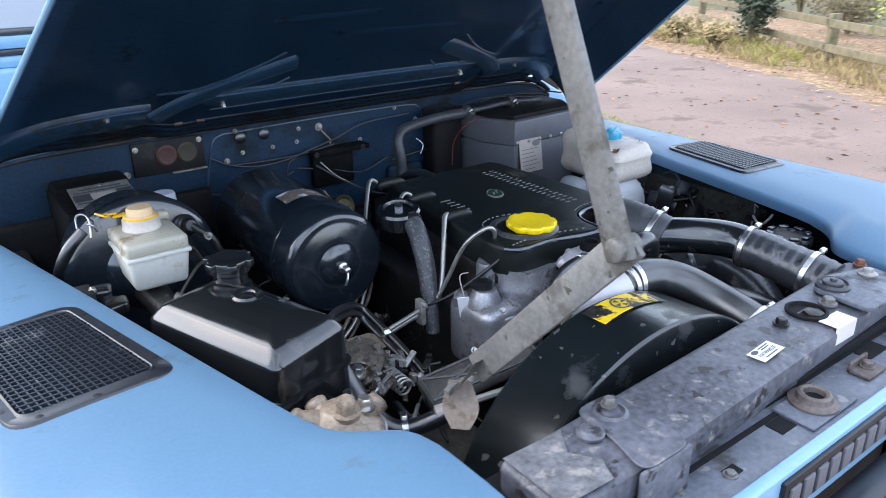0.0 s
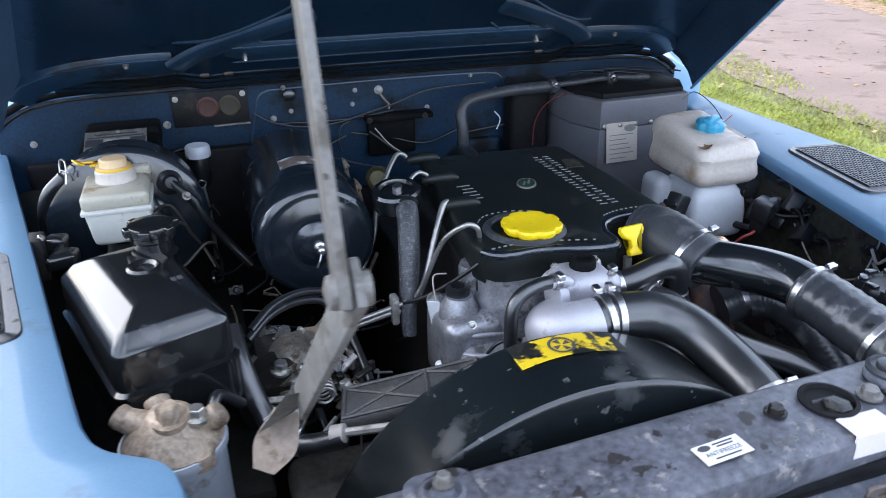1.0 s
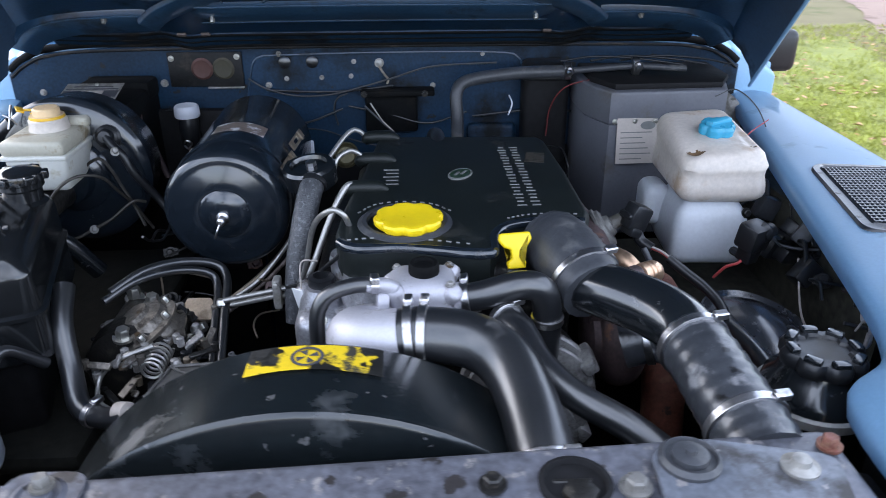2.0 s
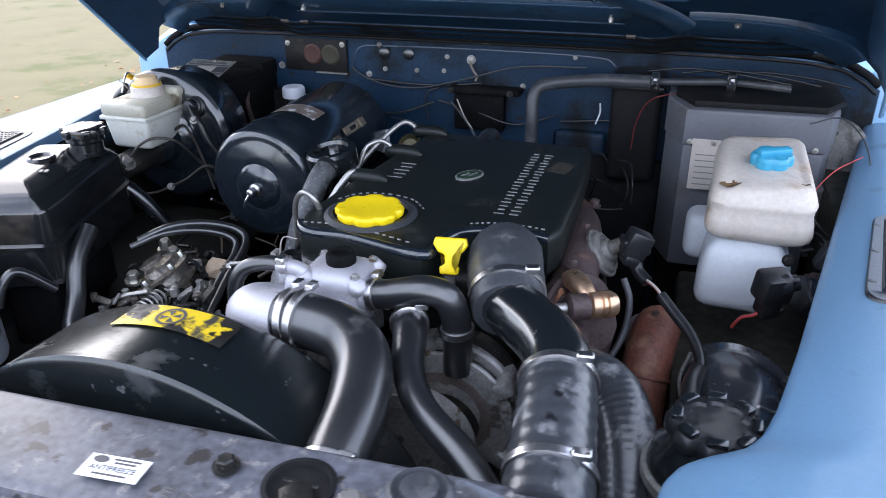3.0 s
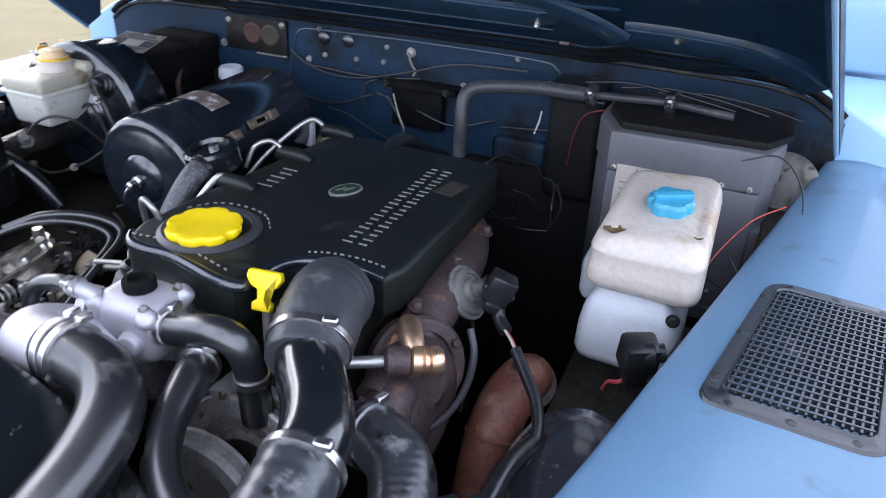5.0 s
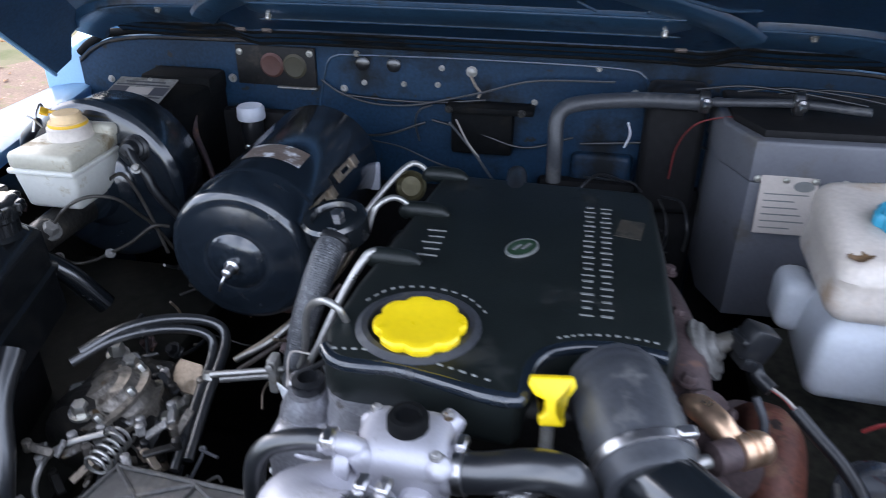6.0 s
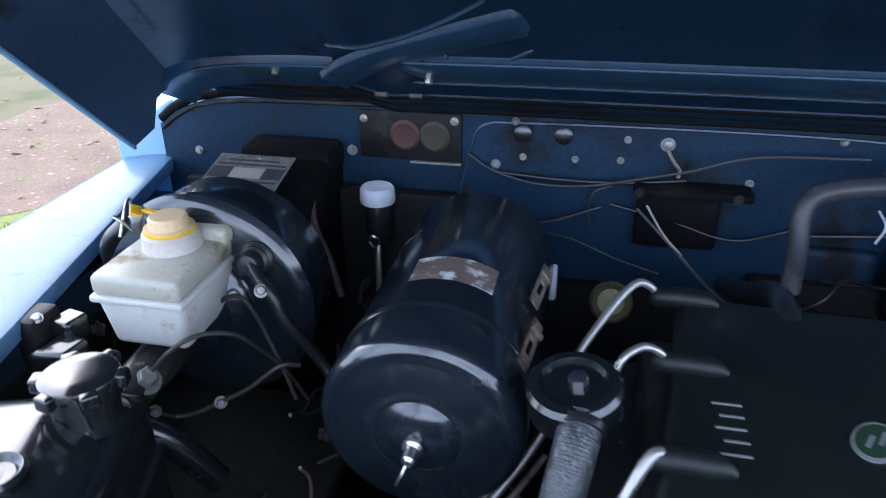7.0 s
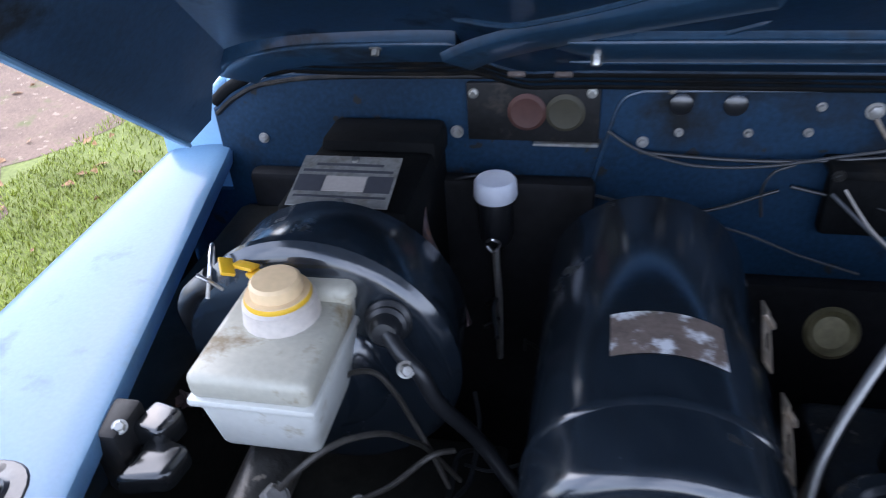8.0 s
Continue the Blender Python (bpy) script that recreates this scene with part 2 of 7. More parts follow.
def tube(bm, pts, r, seg=12, res=6, ribs=0.0, pitch=0.012, flat=1.0):
    """A round bar along a smooth line; r: one radius or one for each point; ribs: depth of a corrugation."""
    line = smooth_path(pts, res)
    if ribs:
        dense = [line[0]]
        for a, b in zip(line, line[1:]):
            k = max(1, int((b - a).length / (pitch / 4)))
            dense += [a.lerp(b, (j + 1) / k) for j in range(k)]
        line = dense
    n = len(line)
    radii = r if isinstance(r, (list, tuple)) else [r] * len(pts)
    rings, run = [], 0.0
    t0 = (line[1] - line[0]).normalized()
    side = t0.orthogonal().normalized()
    for i, q in enumerate(line):
        if i:
            run += (q - line[i - 1]).length
        t = (line[min(i + 1, n - 1)] - line[max(i - 1, 0)]).normalized()
        side = (side - t * side.dot(t)).normalized()
        up = t.cross(side)
        f = i / (n - 1) * (len(radii) - 1)
        j = min(int(f), len(radii) - 2) if len(radii) > 1 else 0
        rad = radii[j] + (radii[min(j + 1, len(radii) - 1)] - radii[j]) * (f - j)
        if ribs:
            rad += ribs * math.sin(2 * math.pi * run / pitch)
        rings.append([bm.verts.new(q + side * (rad * math.cos(2 * math.pi * k / seg)) + up * (flat * rad * math.sin(2 * math.pi * k / seg)))
                      for k in range(seg)])
    for a, b in zip(rings, rings[1:]):
        for k in range(seg):
            bm.faces.new((a[k], a[(k + 1) % seg], b[(k + 1) % seg], b[k]))
    bm.faces.new(rings[0][::-1])
    bm.faces.new(rings[-1])
    return bm


def axis_pose(a, b):
    """A pose at a whose z axis points to b."""
    d = Vector(b) - Vector(a)
    return Matrix.Translation(a) @ d.to_track_quat("Z", "Y").to_matrix().to_4x4()


def lathe(bm, profile, m, seg=32, lobes=0, depth=0.0):
    """Turns (radius, height) pairs about z, then places them by m; lobes: a wavy rim."""
    rings = []
    for r, z in profile:
        ring = []
        for k in range(seg):
            a = 2 * math.pi * k / seg
            rr = r * (1 - depth * (0.5 - 0.5 * math.cos(lobes * a)) ** 3) if lobes else r
            ring.append(bm.verts.new(m @ Vector((rr * math.cos(a), rr * math.sin(a), z))))
        rings.append(ring)
    for a, b in zip(rings, rings[1:]):
        for k in range(seg):
            bm.faces.new((a[k], a[(k + 1) % seg], b[(k + 1) % seg], b[k]))
    bm.faces.new(rings[0][::-1])
    bm.faces.new(rings[-1])
    return bm


def box(bm, lo, hi, bevel=0.004, seg=2, m=None, taper=0.0):
    """A box between two corners with rounded edges; taper narrows its foot."""
    tmp = bmesh.new()
    bmesh.ops.create_cube(tmp, size=1)
    lo, hi = Vector(lo), Vector(hi)
    for v in tmp.verts:
        k = 1 - taper if v.co.z < 0 else 1
        v.co = Vector((lo[i] + hi[i], 0, 0)[0] / 2 + (hi[i] - lo[i]) * v.co[i] * (k if i < 2 else 1) for i in range(3))
    if bevel:
        bmesh.ops.bevel(tmp, geom=tmp.edges[:], offset=bevel, segments=seg, affect="EDGES", profile=0.5)
    return merge(bm, tmp, m)


def prism(bm, outline, z0, z1, bevel=0.003, seg=2, m=None):
    """An outline in the plan drawn up from z0 to z1, its rims rounded."""
    pts = [Vector((x, y)) for x, y in outline]
    n = len(pts)
    area = sum(pts[k].x * pts[(k + 1) % n].y - pts[(k + 1) % n].x * pts[k].y for k in range(n))
    if area < 0:
        pts.reverse()
    inward = []
    for k in range(n):
        a, b = (pts[k] - pts[k - 1]), (pts[(k + 1) % n] - pts[k])
        na, nb = Vector((-a.y, a.x)), Vector((-b.y, b.x))
        v = (na.normalized() if na.length > 1e-9 else nb.normalized()) + (nb.normalized() if nb.length > 1e-9 else na.normalized())
        v.normalize()
        inward.append(v)
    steps = []
    for k in range(seg + 1):
        a = math.pi / 2 * k / seg
        steps.append((bevel * (1 - math.sin(a)), z0 + bevel * (1 - math.cos(a))))
    steps += [(d, z1 - (z - z0)) for d, z in reversed(steps)]
    tmp = bmesh.new()
    rings = [[tmp.verts.new((p.x + v.x * d, p.y + v.y * d, z)) for p, v in zip(pts, inward)] for d, z in steps]
    for p, q in zip(rings, rings[1:]):
        for k in range(n):
            tmp.faces.new((p[k], p[(k + 1) % n], q[(k + 1) % n], q[k]))
    tmp.faces.new(rings[0][::-1])
    tmp.faces.new(rings[-1])
    return merge(bm, tmp, m)


def rounded(corners, r, k=5):
    """An outline with its corners rounded."""
    out, n = [], len(corners)
    for i in range(n):
        p, a, b = Vector(corners[i]), Vector(corners[i - 1]), Vector(corners[(i + 1) % n])
        u, w = (a - p).normalized(), (b - p).normalized()
        s, e = p + u * r, p + w * r
        for j in range(k + 1):
            t = j / k
            q = s * (1 - t) ** 2 + p * 2 * t * (1 - t) + e * t * t
            out.append((q.x, q.y))
    return out


def hexbolt(bm, at, normal=(0, 0, 1), r=0.007, h=0.006, washer=True):
    m = axis_pose(at, Vector(at) + Vector(normal))
    if washer:
        lathe(bm, [(r * 1.45, 0), (r * 1.45, h * 0.25), (r * 1.0, h * 0.26)], m, 16)
    lathe(bm, [(r, h * 0.25), (r, h * 0.85), (r * 0.8, h)], m, 6)
    return bm


def finish(me, angle=38):
    bm = bmesh.new()
    bm.from_mesh(me)
    bmesh.ops.recalc_face_normals(bm, faces=bm.faces)
    lim = radians(angle)
    for f in bm.faces:
        f.smooth = True
    for e in bm.edges:
        if len(e.link_faces) == 2 and e.calc_face_angle(0) > lim:
            e.smooth = False
    bm.to_mesh(me)
    bm.free()


def part(name, bm, material, parent=None, label="", angle=38):
    """Links a bmesh, made in world places, as one mesh object under a thing or a part."""
    me = bpy.data.meshes.new(name)
    bm.to_mesh(me)
    bm.free()
    finish(me, angle)
    me.materials.append(material)
    ob = new(name, me)
    if parent is not None:
        ob.parent = parent
        ob.matrix_parent_inverse = Matrix.Translation(-parent.location) if parent.type == "EMPTY" else Matrix.Identity(4)
    if label:
        ob["label"] = label
    return ob


def thing(name, label, category, at=(0, 0, 0), group="", kind=""):
    ob = new(name)
    ob.empty_display_size = 0.05
    ob.location = at
    return tagged(ob, label, category, group, kind)


def solid(name, bm, material, label, category, group="", kind="", angle=38):
    return tagged(part(name, bm, material, None, "", angle), label, category, group, kind)


B = bmesh.new


def hose(name, pts, r, label, material=RUBBER, clamps=(), ribs=0.0, pitch=0.012, ends=None, category="hose", seg=16, group=""):
    """A hose with clamps, each given as (share of its length, radius)."""
    root = thing(name, label, category, pts[0], group)
    part("tube", tube(B(), pts, r, seg, 8, ribs, pitch), material, root)
    line = smooth_path(pts, 12)
    for f, cr in clamps:
        i = min(int(f * (len(line) - 1)), len(line) - 2)
        d = (line[i + 1] - line[i]).normalized()
        m = axis_pose(line[i] - d * 0.006, line[i] + d)
        c = part("clamp", lathe(B(), [(cr - 0.002, 0.002), (cr - 0.0004, 0.0025), (cr - 0.0002, 0.0035), (cr - 0.0008, 0.006), (cr - 0.0002, 0.0085), (cr - 0.0004, 0.0095), (cr - 0.002, 0.010)], m, 36), CHROME, root, "bright steel hose clamp")
        s = m @ Vector((cr * 0.5, cr * 0.9, 0.0065))
        part("screw", box(B(), (-0.004, -0.003, -0.004), (0.009, 0.004, 0.004), 0.0012, 1,
                          Matrix.Translation(s) @ m.to_3x3().to_4x4()), CHROME, c)
    return root


# ---- ground ----
GRASS_SOIL = mat("short_grass", (0.135, 0.115, 0.052), 0.9, 0, 0.12, 2.5, 0.3, 60, dirt=((0.095, 0.10, 0.034), 0.38, 1.2))
LAWN = mat("green_turf", (0.18, 0.20, 0.05), 0.9, 0, 0.3, 3, 0.5, 60, dirt=((0.22, 0.22, 0.06), 0.3, 5))
LITTER = mat("leaf_litter", (0.27, 0.17, 0.095), 0.9, 0, 0.6, 7, 0.8, 50, dirt=((0.15, 0.15, 0.055), 0.35, 1.3), chips=((0.42, 0.29, 0.17), 0.4, 14))
GRAVEL = mat("gravel_track", (0.225, 0.158, 0.127), 0.9, 0, 0.3, 0.9, 0.8, 90, dirt=((0.145, 0.10, 0.08), 0.36, 1.8), chips=((0.07, 0.05, 0.04), 0.1, 24))
DIRT = mat("bare_earth", (0.20, 0.13, 0.09), 0.95, 0, 0.35, 3, 0.8, 70, dirt=((0.15, 0.14, 0.06), 0.34, 6), chips=((0.33, 0.24, 0.17), 0.2, 22))
LEAFGREEN = mat("grass_blade", (0.31, 0.335, 0.065), 0.6, 0, 0.5, 3, 0, 40)
STRAW = mat("dry_grass", (0.34, 0.26, 0.12), 0.8, 0, 0.4, 4, 0, 40)
LEAFBROWN = mat("dead_leaf", (0.32, 0.17, 0.08), 0.75, 0, 0.55, 9, 0, 60)
DIRTY_LEAF = mat("wet_leaf", (0.08, 0.055, 0.04), 0.7, 0, 0.4, 9, 0, 60)
LEAFTAN = mat("tan_leaf", (0.42, 0.255, 0.14), 0.8, 0, 0.5, 9, 0, 60)
BRAMBLE = mat("bramble_leaf", (0.15, 0.12, 0.06), 0.75, 0, 0.6, 5, 0, 60)
IVY = mat("ivy_leaf", (0.035, 0.05, 0.02), 0.5, 0, 0.5, 8, 0, 60)
WOOD = mat("weathered_wood", (0.20, 0.165, 0.10), 0.85, 0, 0.35, 9, 0.5, 90, dirt=((0.12, 0.13, 0.06), 0.35, 7))
g = B()
bmesh.ops.create_grid(g, x_segments=80, y_segments=80, size=150)
for v in g.verts:
    v.co.z = 0.05 * noise.noise(v.co * 0.1) if v.co.length > 15 else 0
tagged(part("ground", g, GRASS_SOIL), "short green grass with fallen leaves", "ground", kind="structure")


def patch(name, outline, z, material, label, category):
    """A flat sheet with a ragged edge."""
    pts = []
    for i in range(len(outline)):
        a, b = Vector(outline[i]), Vector(outline[(i + 1) % len(outline)])
        k = max(2, int((b - a).length / 0.18))
        for j in range(k):
            q = a.lerp(b, j / k)
            w = noise.noise_vector(Vector((q.x, q.y, 3)) * 1.9) * 0.22 + noise.noise_vector(Vector((q.x, q.y, 7)) * 6) * 0.09
            pts.append((q.x + w.x, q.y + w.y))
    bm = B()
    vs = [bm.verts.new((x, y, z)) for x, y in pts]
    bm.faces.new(vs)
    bmesh.ops.triangulate(bm, faces=bm.faces)
    return tagged(part(name, bm, material), label, category, kind="structure")


NEAR = [(-26, -14), (-8, -4), (-2, 0.4), (1.0, 2.0), (2.8, 2.6), (4.1, 3.2), (4.5, 3.95), (4.45, 4.66), (4.62, 5.7), (5.3, 8), (6.5, 11), (9, 17), (19, 42)]
FAR = [(-20, -30), (-3, -14), (1.5, -5), (4.6, -0.6), (5.7, 1.2), (6.5, 2.4), (7.04, 3.17), (7.46, 3.8), (8.2, 5.2), (9.27, 7.94), (10.3, 10.8), (13, 17), (23, 42)]
rows = []
for i in range(len(NEAR) - 1):
    for j in range(12):
        t = j / 12
        a, b = Vector(NEAR[i]).lerp(Vector(NEAR[i + 1]), t), Vector(FAR[i]).lerp(Vector(FAR[i + 1]), t)
        w = [0.16 * noise.noise(Vector((q.x, q.y, 2)) * 1.7) + 0.07 * noise.noise(Vector((q.x, q.y, 5)) * 6) for q in (a, b)]
        d_ = (b - a).normalized()
        a, b = a + d_ * w[0], b + d_ * w[1]
        row = [a.lerp(b, k / 10) for k in range(11)]
        rows.append([(q.x, q.y, 0.008 + 0.012 * max(0, noise.noise(Vector((q.x, q.y, 1)) * 0.8))) for q in row])


def sheet(rows_):
    bm_ = B()
    vs = [[bm_.verts.new(q) for q in r] for r in rows_]
    for a_, b_ in zip(vs, vs[1:]):
        for k_ in range(len(a_) - 1):
            bm_.faces.new((a_[k_], a_[k_ + 1], b_[k_ + 1], b_[k_]))
    return bm_


tagged(part("verge", sheet([[(r[-1][0] + 0.906 * k, r[-1][1] - 0.423 * k, 0.004) for k in (-0.2, 0.6, 1.5, 3.0, 5.0)] for r in rows]), LITTER),
       "verge covered in tan leaf litter", "verge", kind="structure")
bm = sheet(rows)
tagged(part("road", bm, GRAVEL), "pale stony track scattered with dead leaves", "road", kind="structure")
patch("path", [(-2.2, 0.4), (-2.55, 2.0), (-2.9, 3.2), (-2.7, 3.8), (-2.4, 5.5), (-2.2, 9), (-3.4, 9), (-3.7, 6.5), (-4.2, 4.9), (-4.7, 3), (-4.6, 0.4)], 0.006, DIRT,
      "bare earth strip littered with leaves", "path")
patch("lawn", [(-0.95, 0.9), (-0.95, 6.5), (-2.25, 6.5), (-2.5, 5.3), (-2.75, 3.9), (-2.9, 3.2), (-2.6, 2.0), (-2.25, 0.9)], 0.004, LAWN, "bright green turf beside the car", "grass")
patch("lawn_strip", [(0.95, 2.4), (4.2, 3.4), (4.3, 5.2), (4.9, 8.2), (0.95, 8.2)], 0.004, LAWN, "green turf strewn with leaves", "grass")


def blades(name, zones, n, material, label, seed, h=0.05):
    """Grass: single bent blades strewn over rectangles of the plan."""
    rnd_ = random.Random(seed)
    v, f = [], []
    for x0, x1, y0, y1, keep in zones:
        for _ in range(int(n * (x1 - x0) * (y1 - y0))):
            x, y = rnd_.uniform(x0, x1), rnd_.uniform(y0, y1)
            if not keep(x, y) or noise.noise(Vector((x, y, 0)) * 1.5) < rnd_.uniform(-0.6, 0.1):
                continue
            a, hh, lean = rnd_.uniform(0, 6.28), h * rnd_.uniform(0.4, 1.2), rnd_.uniform(0.2, 0.9)
            c, s_ = math.cos(a), math.sin(a)
            w = 0.004
            k = len(v)
            v += [(x - s_ * w, y + c * w, 0), (x + s_ * w, y - c * w, 0), (x + c * hh * lean * 0.4 + s_ * w * 0.7, y + s_ * hh * lean * 0.4 - c * w * 0.7, hh * 0.65),
                  (x + c * hh * lean, y + s_ * hh * lean, hh)]
            f += [(k, k + 1, k + 2), (k, k + 2, k + 3)]
    me_ = bpy.data.meshes.new(name)
    me_.from_pydata(v, [], f)
    me_.materials.append(material)
    return tagged(new(name, me_), label, "grass", kind="stuff")


def off_far(x, y):
    """How far a place lies beyond the track's far edge."""
    return (x - 7.04) * 0.906 - (y - 3.17) * 0.423


def right_of(x, y):
    return x < 4.55 + 0.36 * max(0, y - 4.1) and y > 2.2 + 0.28 * x


blades("grass", [(1.0, 7.0, 2.5, 9.0, right_of), (-2.6, -1.0, 1.2, 5.5, lambda x, y: x > -2.85 + 0.1 * (y - 3)), (1.0, 4.6, 1.8, 4.2, right_of)],
       1000, LEAFGREEN, "short bright green grass", 3)
blades("turf_grass", [(-2.95, -0.95, 1.0, 4.5, lambda x, y: x > -2.85 + 0.1 * (y - 3)), (1.0, 4.2, 3.0, 6.0, right_of)], 4500, LEAFGREEN, "dense short turf beside the car", 21, 0.032)
blades("verge_grass", [(6.4, 12.5, 1.0, 11.0, lambda x, y: 0.45 < off_far(x, y) < 2.0)], 330, STRAW, "dry straw-coloured verge grass", 4, 0.16)
blades("verge_green", [(6.4, 12.5, 1.0, 11.0, lambda x, y: 0.5 < off_far(x, y) < 2.2 and noise.noise(Vector((x, y, 9)) * 0.8) > 0.15)], 300, LEAFGREEN, "green grass tufts on the verge", 14, 0.15)


def leaves(name, zones, n, material, label, seed, z=0.01, keep=None):
    rnd_ = random.Random(seed)
    v, f = [], []
    for x0, x1, y0, y1 in zones:
        for _ in range(int(n * (x1 - x0) * (y1 - y0))):
            x, y, a, s_ = rnd_.uniform(x0, x1), rnd_.uniform(y0, y1), rnd_.uniform(0, 6.28), rnd_.uniform(0.015, 0.04)
            if noise.noise(Vector((x, y, 4)) * 0.9) < rnd_.uniform(-0.5, 0.35) or (keep and not keep(x, y)):
                continue
            c, d_ = math.cos(a) * s_, math.sin(a) * s_
            k = len(v)
            v += [(x - c, y - d_, z), (x + d_ * 0.6, y - c * 0.6, z + rnd_.uniform(0, 0.02)), (x + c, y + d_, z + rnd_.uniform(0, 0.015)), (x - d_ * 0.6, y + c * 0.6, z + rnd_.uniform(0, 0.02))]
            f += [(k, k + 1, k + 2), (k, k + 2, k + 3)]
    me_ = bpy.data.meshes.new(name)
    me_.from_pydata(v, [], f)
    me_.materials.append(material)
    return tagged(new(name, me_), label, "leaves", kind="stuff")


leaves("fallen_leaves", [(-5, -1.2, 1.5, 6.5), (1, 7, 2.5, 9)], 14, LEAFBROWN, "scattered brown fallen leaves", 8)
leaves("lawn_leaves", [(1.0, 5.0, 2.4, 8.0)], 60, LEAFTAN, "yellow-tan leaves lying on the turf", 31, 0.03, right_of)
leaves("verge_leaves", [(6.4, 12.5, 1.0, 12)], 75, LEAFTAN, "drift of tan leaves on the verge", 9, 0.03, lambda x, y: -0.25 < off_far(x, y) < 3.2)
leaves("track_leaves", [(2, 9, -2, 8)], 2.4, DIRTY_LEAF, "dark wet leaves on the track", 10, 0.022, lambda x, y: off_far(x, y) < 0.1)


# ---- fence and hedge ----
def fence_run(origin, direction, posts):
    root = thing("fence", "weathered wooden post and rail fence", "fence", origin)
    o, d_ = Vector(origin), Vector(direction).normalized()
    nrm = Vector((-d_.y, d_.x, 0))
    yaw = math.degrees(math.atan2(d_.y, d_.x))
    for k in range(posts):
        p = o + d_ * (2.3 * (k - posts // 2))
        bm = B()
        box(bm, (-0.055, -0.06, 0), (0.055, 0.06, 0.64), 0.008, 2, pose(p.x, p.y, 0, 0, 0, yaw))
        part("post", bm, WOOD, root)
        if k < posts - 1:
            for z in (0.22, 0.53):
                bm = B()
                q = p + d_ * 1.15 + nrm * 0.075
                box(bm, (-1.19, -0.018, -0.05), (1.19, 0.018, 0.05), 0.005, 1, pose(q.x, q.y, z + 0.01 * ((k * 3) % 2), 0, 0.4 * (k % 3 - 1), yaw))
                part("rail", bm, WOOD, root)


fence_run((9.45, 4.96, 0), (0.56, 0.83, 0), 6)


def bush(at, r, h, n, material, label, seed):
    rnd_ = random.Random(seed)
    root = thing("bush", label, "bush", at, "hedge bushes")
    tw = B()
    tips = []
    for k in range(9):
        a, l = rnd_.uniform(0, 6.28), rnd_.uniform(0.5, 1.0)
        e = Vector((at[0] + math.cos(a) * r * l, at[1] + math.sin(a) * r * l, h * rnd_.uniform(0.5, 1.0)))
        mid = Vector(at).lerp(e, 0.5) + Vector((0, 0, h * 0.2))
        tube(tw, [at, mid, e], [0.02, 0.012, 0.004], 6, 4)
        tips += [mid, e, mid.lerp(e, 0.5)]
    tagged(part("branch", tw, WOOD, root), kind="stuff")
    v, f = [], []
    for _ in range(n):
        c = rnd_.choice(tips) + Vector((rnd_.gauss(0, r * 0.22), rnd_.gauss(0, r * 0.22), rnd_.gauss(0, h * 0.16)))
        if c.z < 0.02:
            c.z = rnd_.uniform(0.02, 0.2)
        s_ = rnd_.uniform(0.02, 0.05)
        u = Vector((rnd_.gauss(0, 1), rnd_.gauss(0, 1), rnd_.gauss(0, 1))).normalized()
        w = u.orthogonal().normalized()
        k = len(v)
        v += [c - u * s_, c + w * s_ * 0.55, c + u * s_, c - w * s_ * 0.55]
        f += [(k, k + 1, k + 2), (k, k + 2, k + 3)]
    me_ = bpy.data.meshes.new("foliage")
    me_.from_pydata([tuple(q) for q in v], [], f)
    me_.materials.append(material)
    ob = new("foliage", me_)
    ob.parent, ob.matrix_parent_inverse = root, Matrix.Translation(-root.location)
    ob["kind"] = "stuff"


rnd0 = random.Random(21)
for k in range(12):
    t = -3 + k * 1.05
    p = Vector((10.9, 5.0, 0)) + Vector((0.6, 0.8, 0)) * t + Vector((0.8, -0.6, 0)) * rnd0.uniform(0.2, 2.4)
    bush((p.x, p.y, 0), rnd0.uniform(0.6, 1.0), rnd0.uniform(0.7, 1.5), 1700, BRAMBLE if k % 3 else LEAFGREEN, "tangled brown bramble bush behind the fence" if k % 3 else "green leafy bush behind the fence", k)
bush((10.1, 6.55, 0), 0.36, 1.2, 2200, IVY, "dark ivy-covered stump at the fence", 77)
bush((9.35, 6.6, 0), 0.24, 0.38, 700, STRAW, "pale dry tussock on the verge", 78)
bush((9.9, 7.7, 0), 0.3, 0.42, 800, STRAW, "pale dry tussock on the verge", 79)


# ---- car ----
car = thing("car", "light blue off-road car with its bonnet propped open", "car", (0, 1.2, 0))


def inner_x(y, s=-1):
    """The wing's edge on the engine bay, as far out as the bonnet reaches."""
    if s > 0 and y < 0.6:
        y -= 0.010 * min(1, (0.6 - y) / 0.1)
    pts = [(0.14, 0.362), (0.36, 0.363), (0.40, 0.366), (0.42, 0.371), (0.434, 0.379), (0.443, 0.391), (0.45, 0.404), (0.46, 0.419),
           (0.475, 0.431), (0.50, 0.441), (0.54, 0.451), (1.32, 0.632)]
    for (y0, x0), (y1, x1) in zip(pts, pts[1:]):
        if y <= y1:
            return x0 + (x1 - x0) * (y - y0) / (y1 - y0)
    return pts[-1][1]


def wing(s):
    bm = B()
    ys = [0.12, 0.13, 0.15, 0.2, 0.28, 0.34, 0.38, 0.40, 0.42, 0.430, 0.436, 0.442, 0.447, 0.452, 0.457, 0.463, 0.47, 0.478, 0.487, 0.50, 0.515, 0.54, 0.57, 0.6, 0.7, 0.8, 0.9, 1.0, 1.1, 1.2, 1.26, 1.29, 1.302]
    rows = []
    for y in ys:
        xi, xo = inner_x(y, s), 0.70 + 0.02 * (y - 0.5)
        top = 1.153 - 0.02 * max(0, 0.45 - y) - (0.9 * max(0, 0.16 - y))
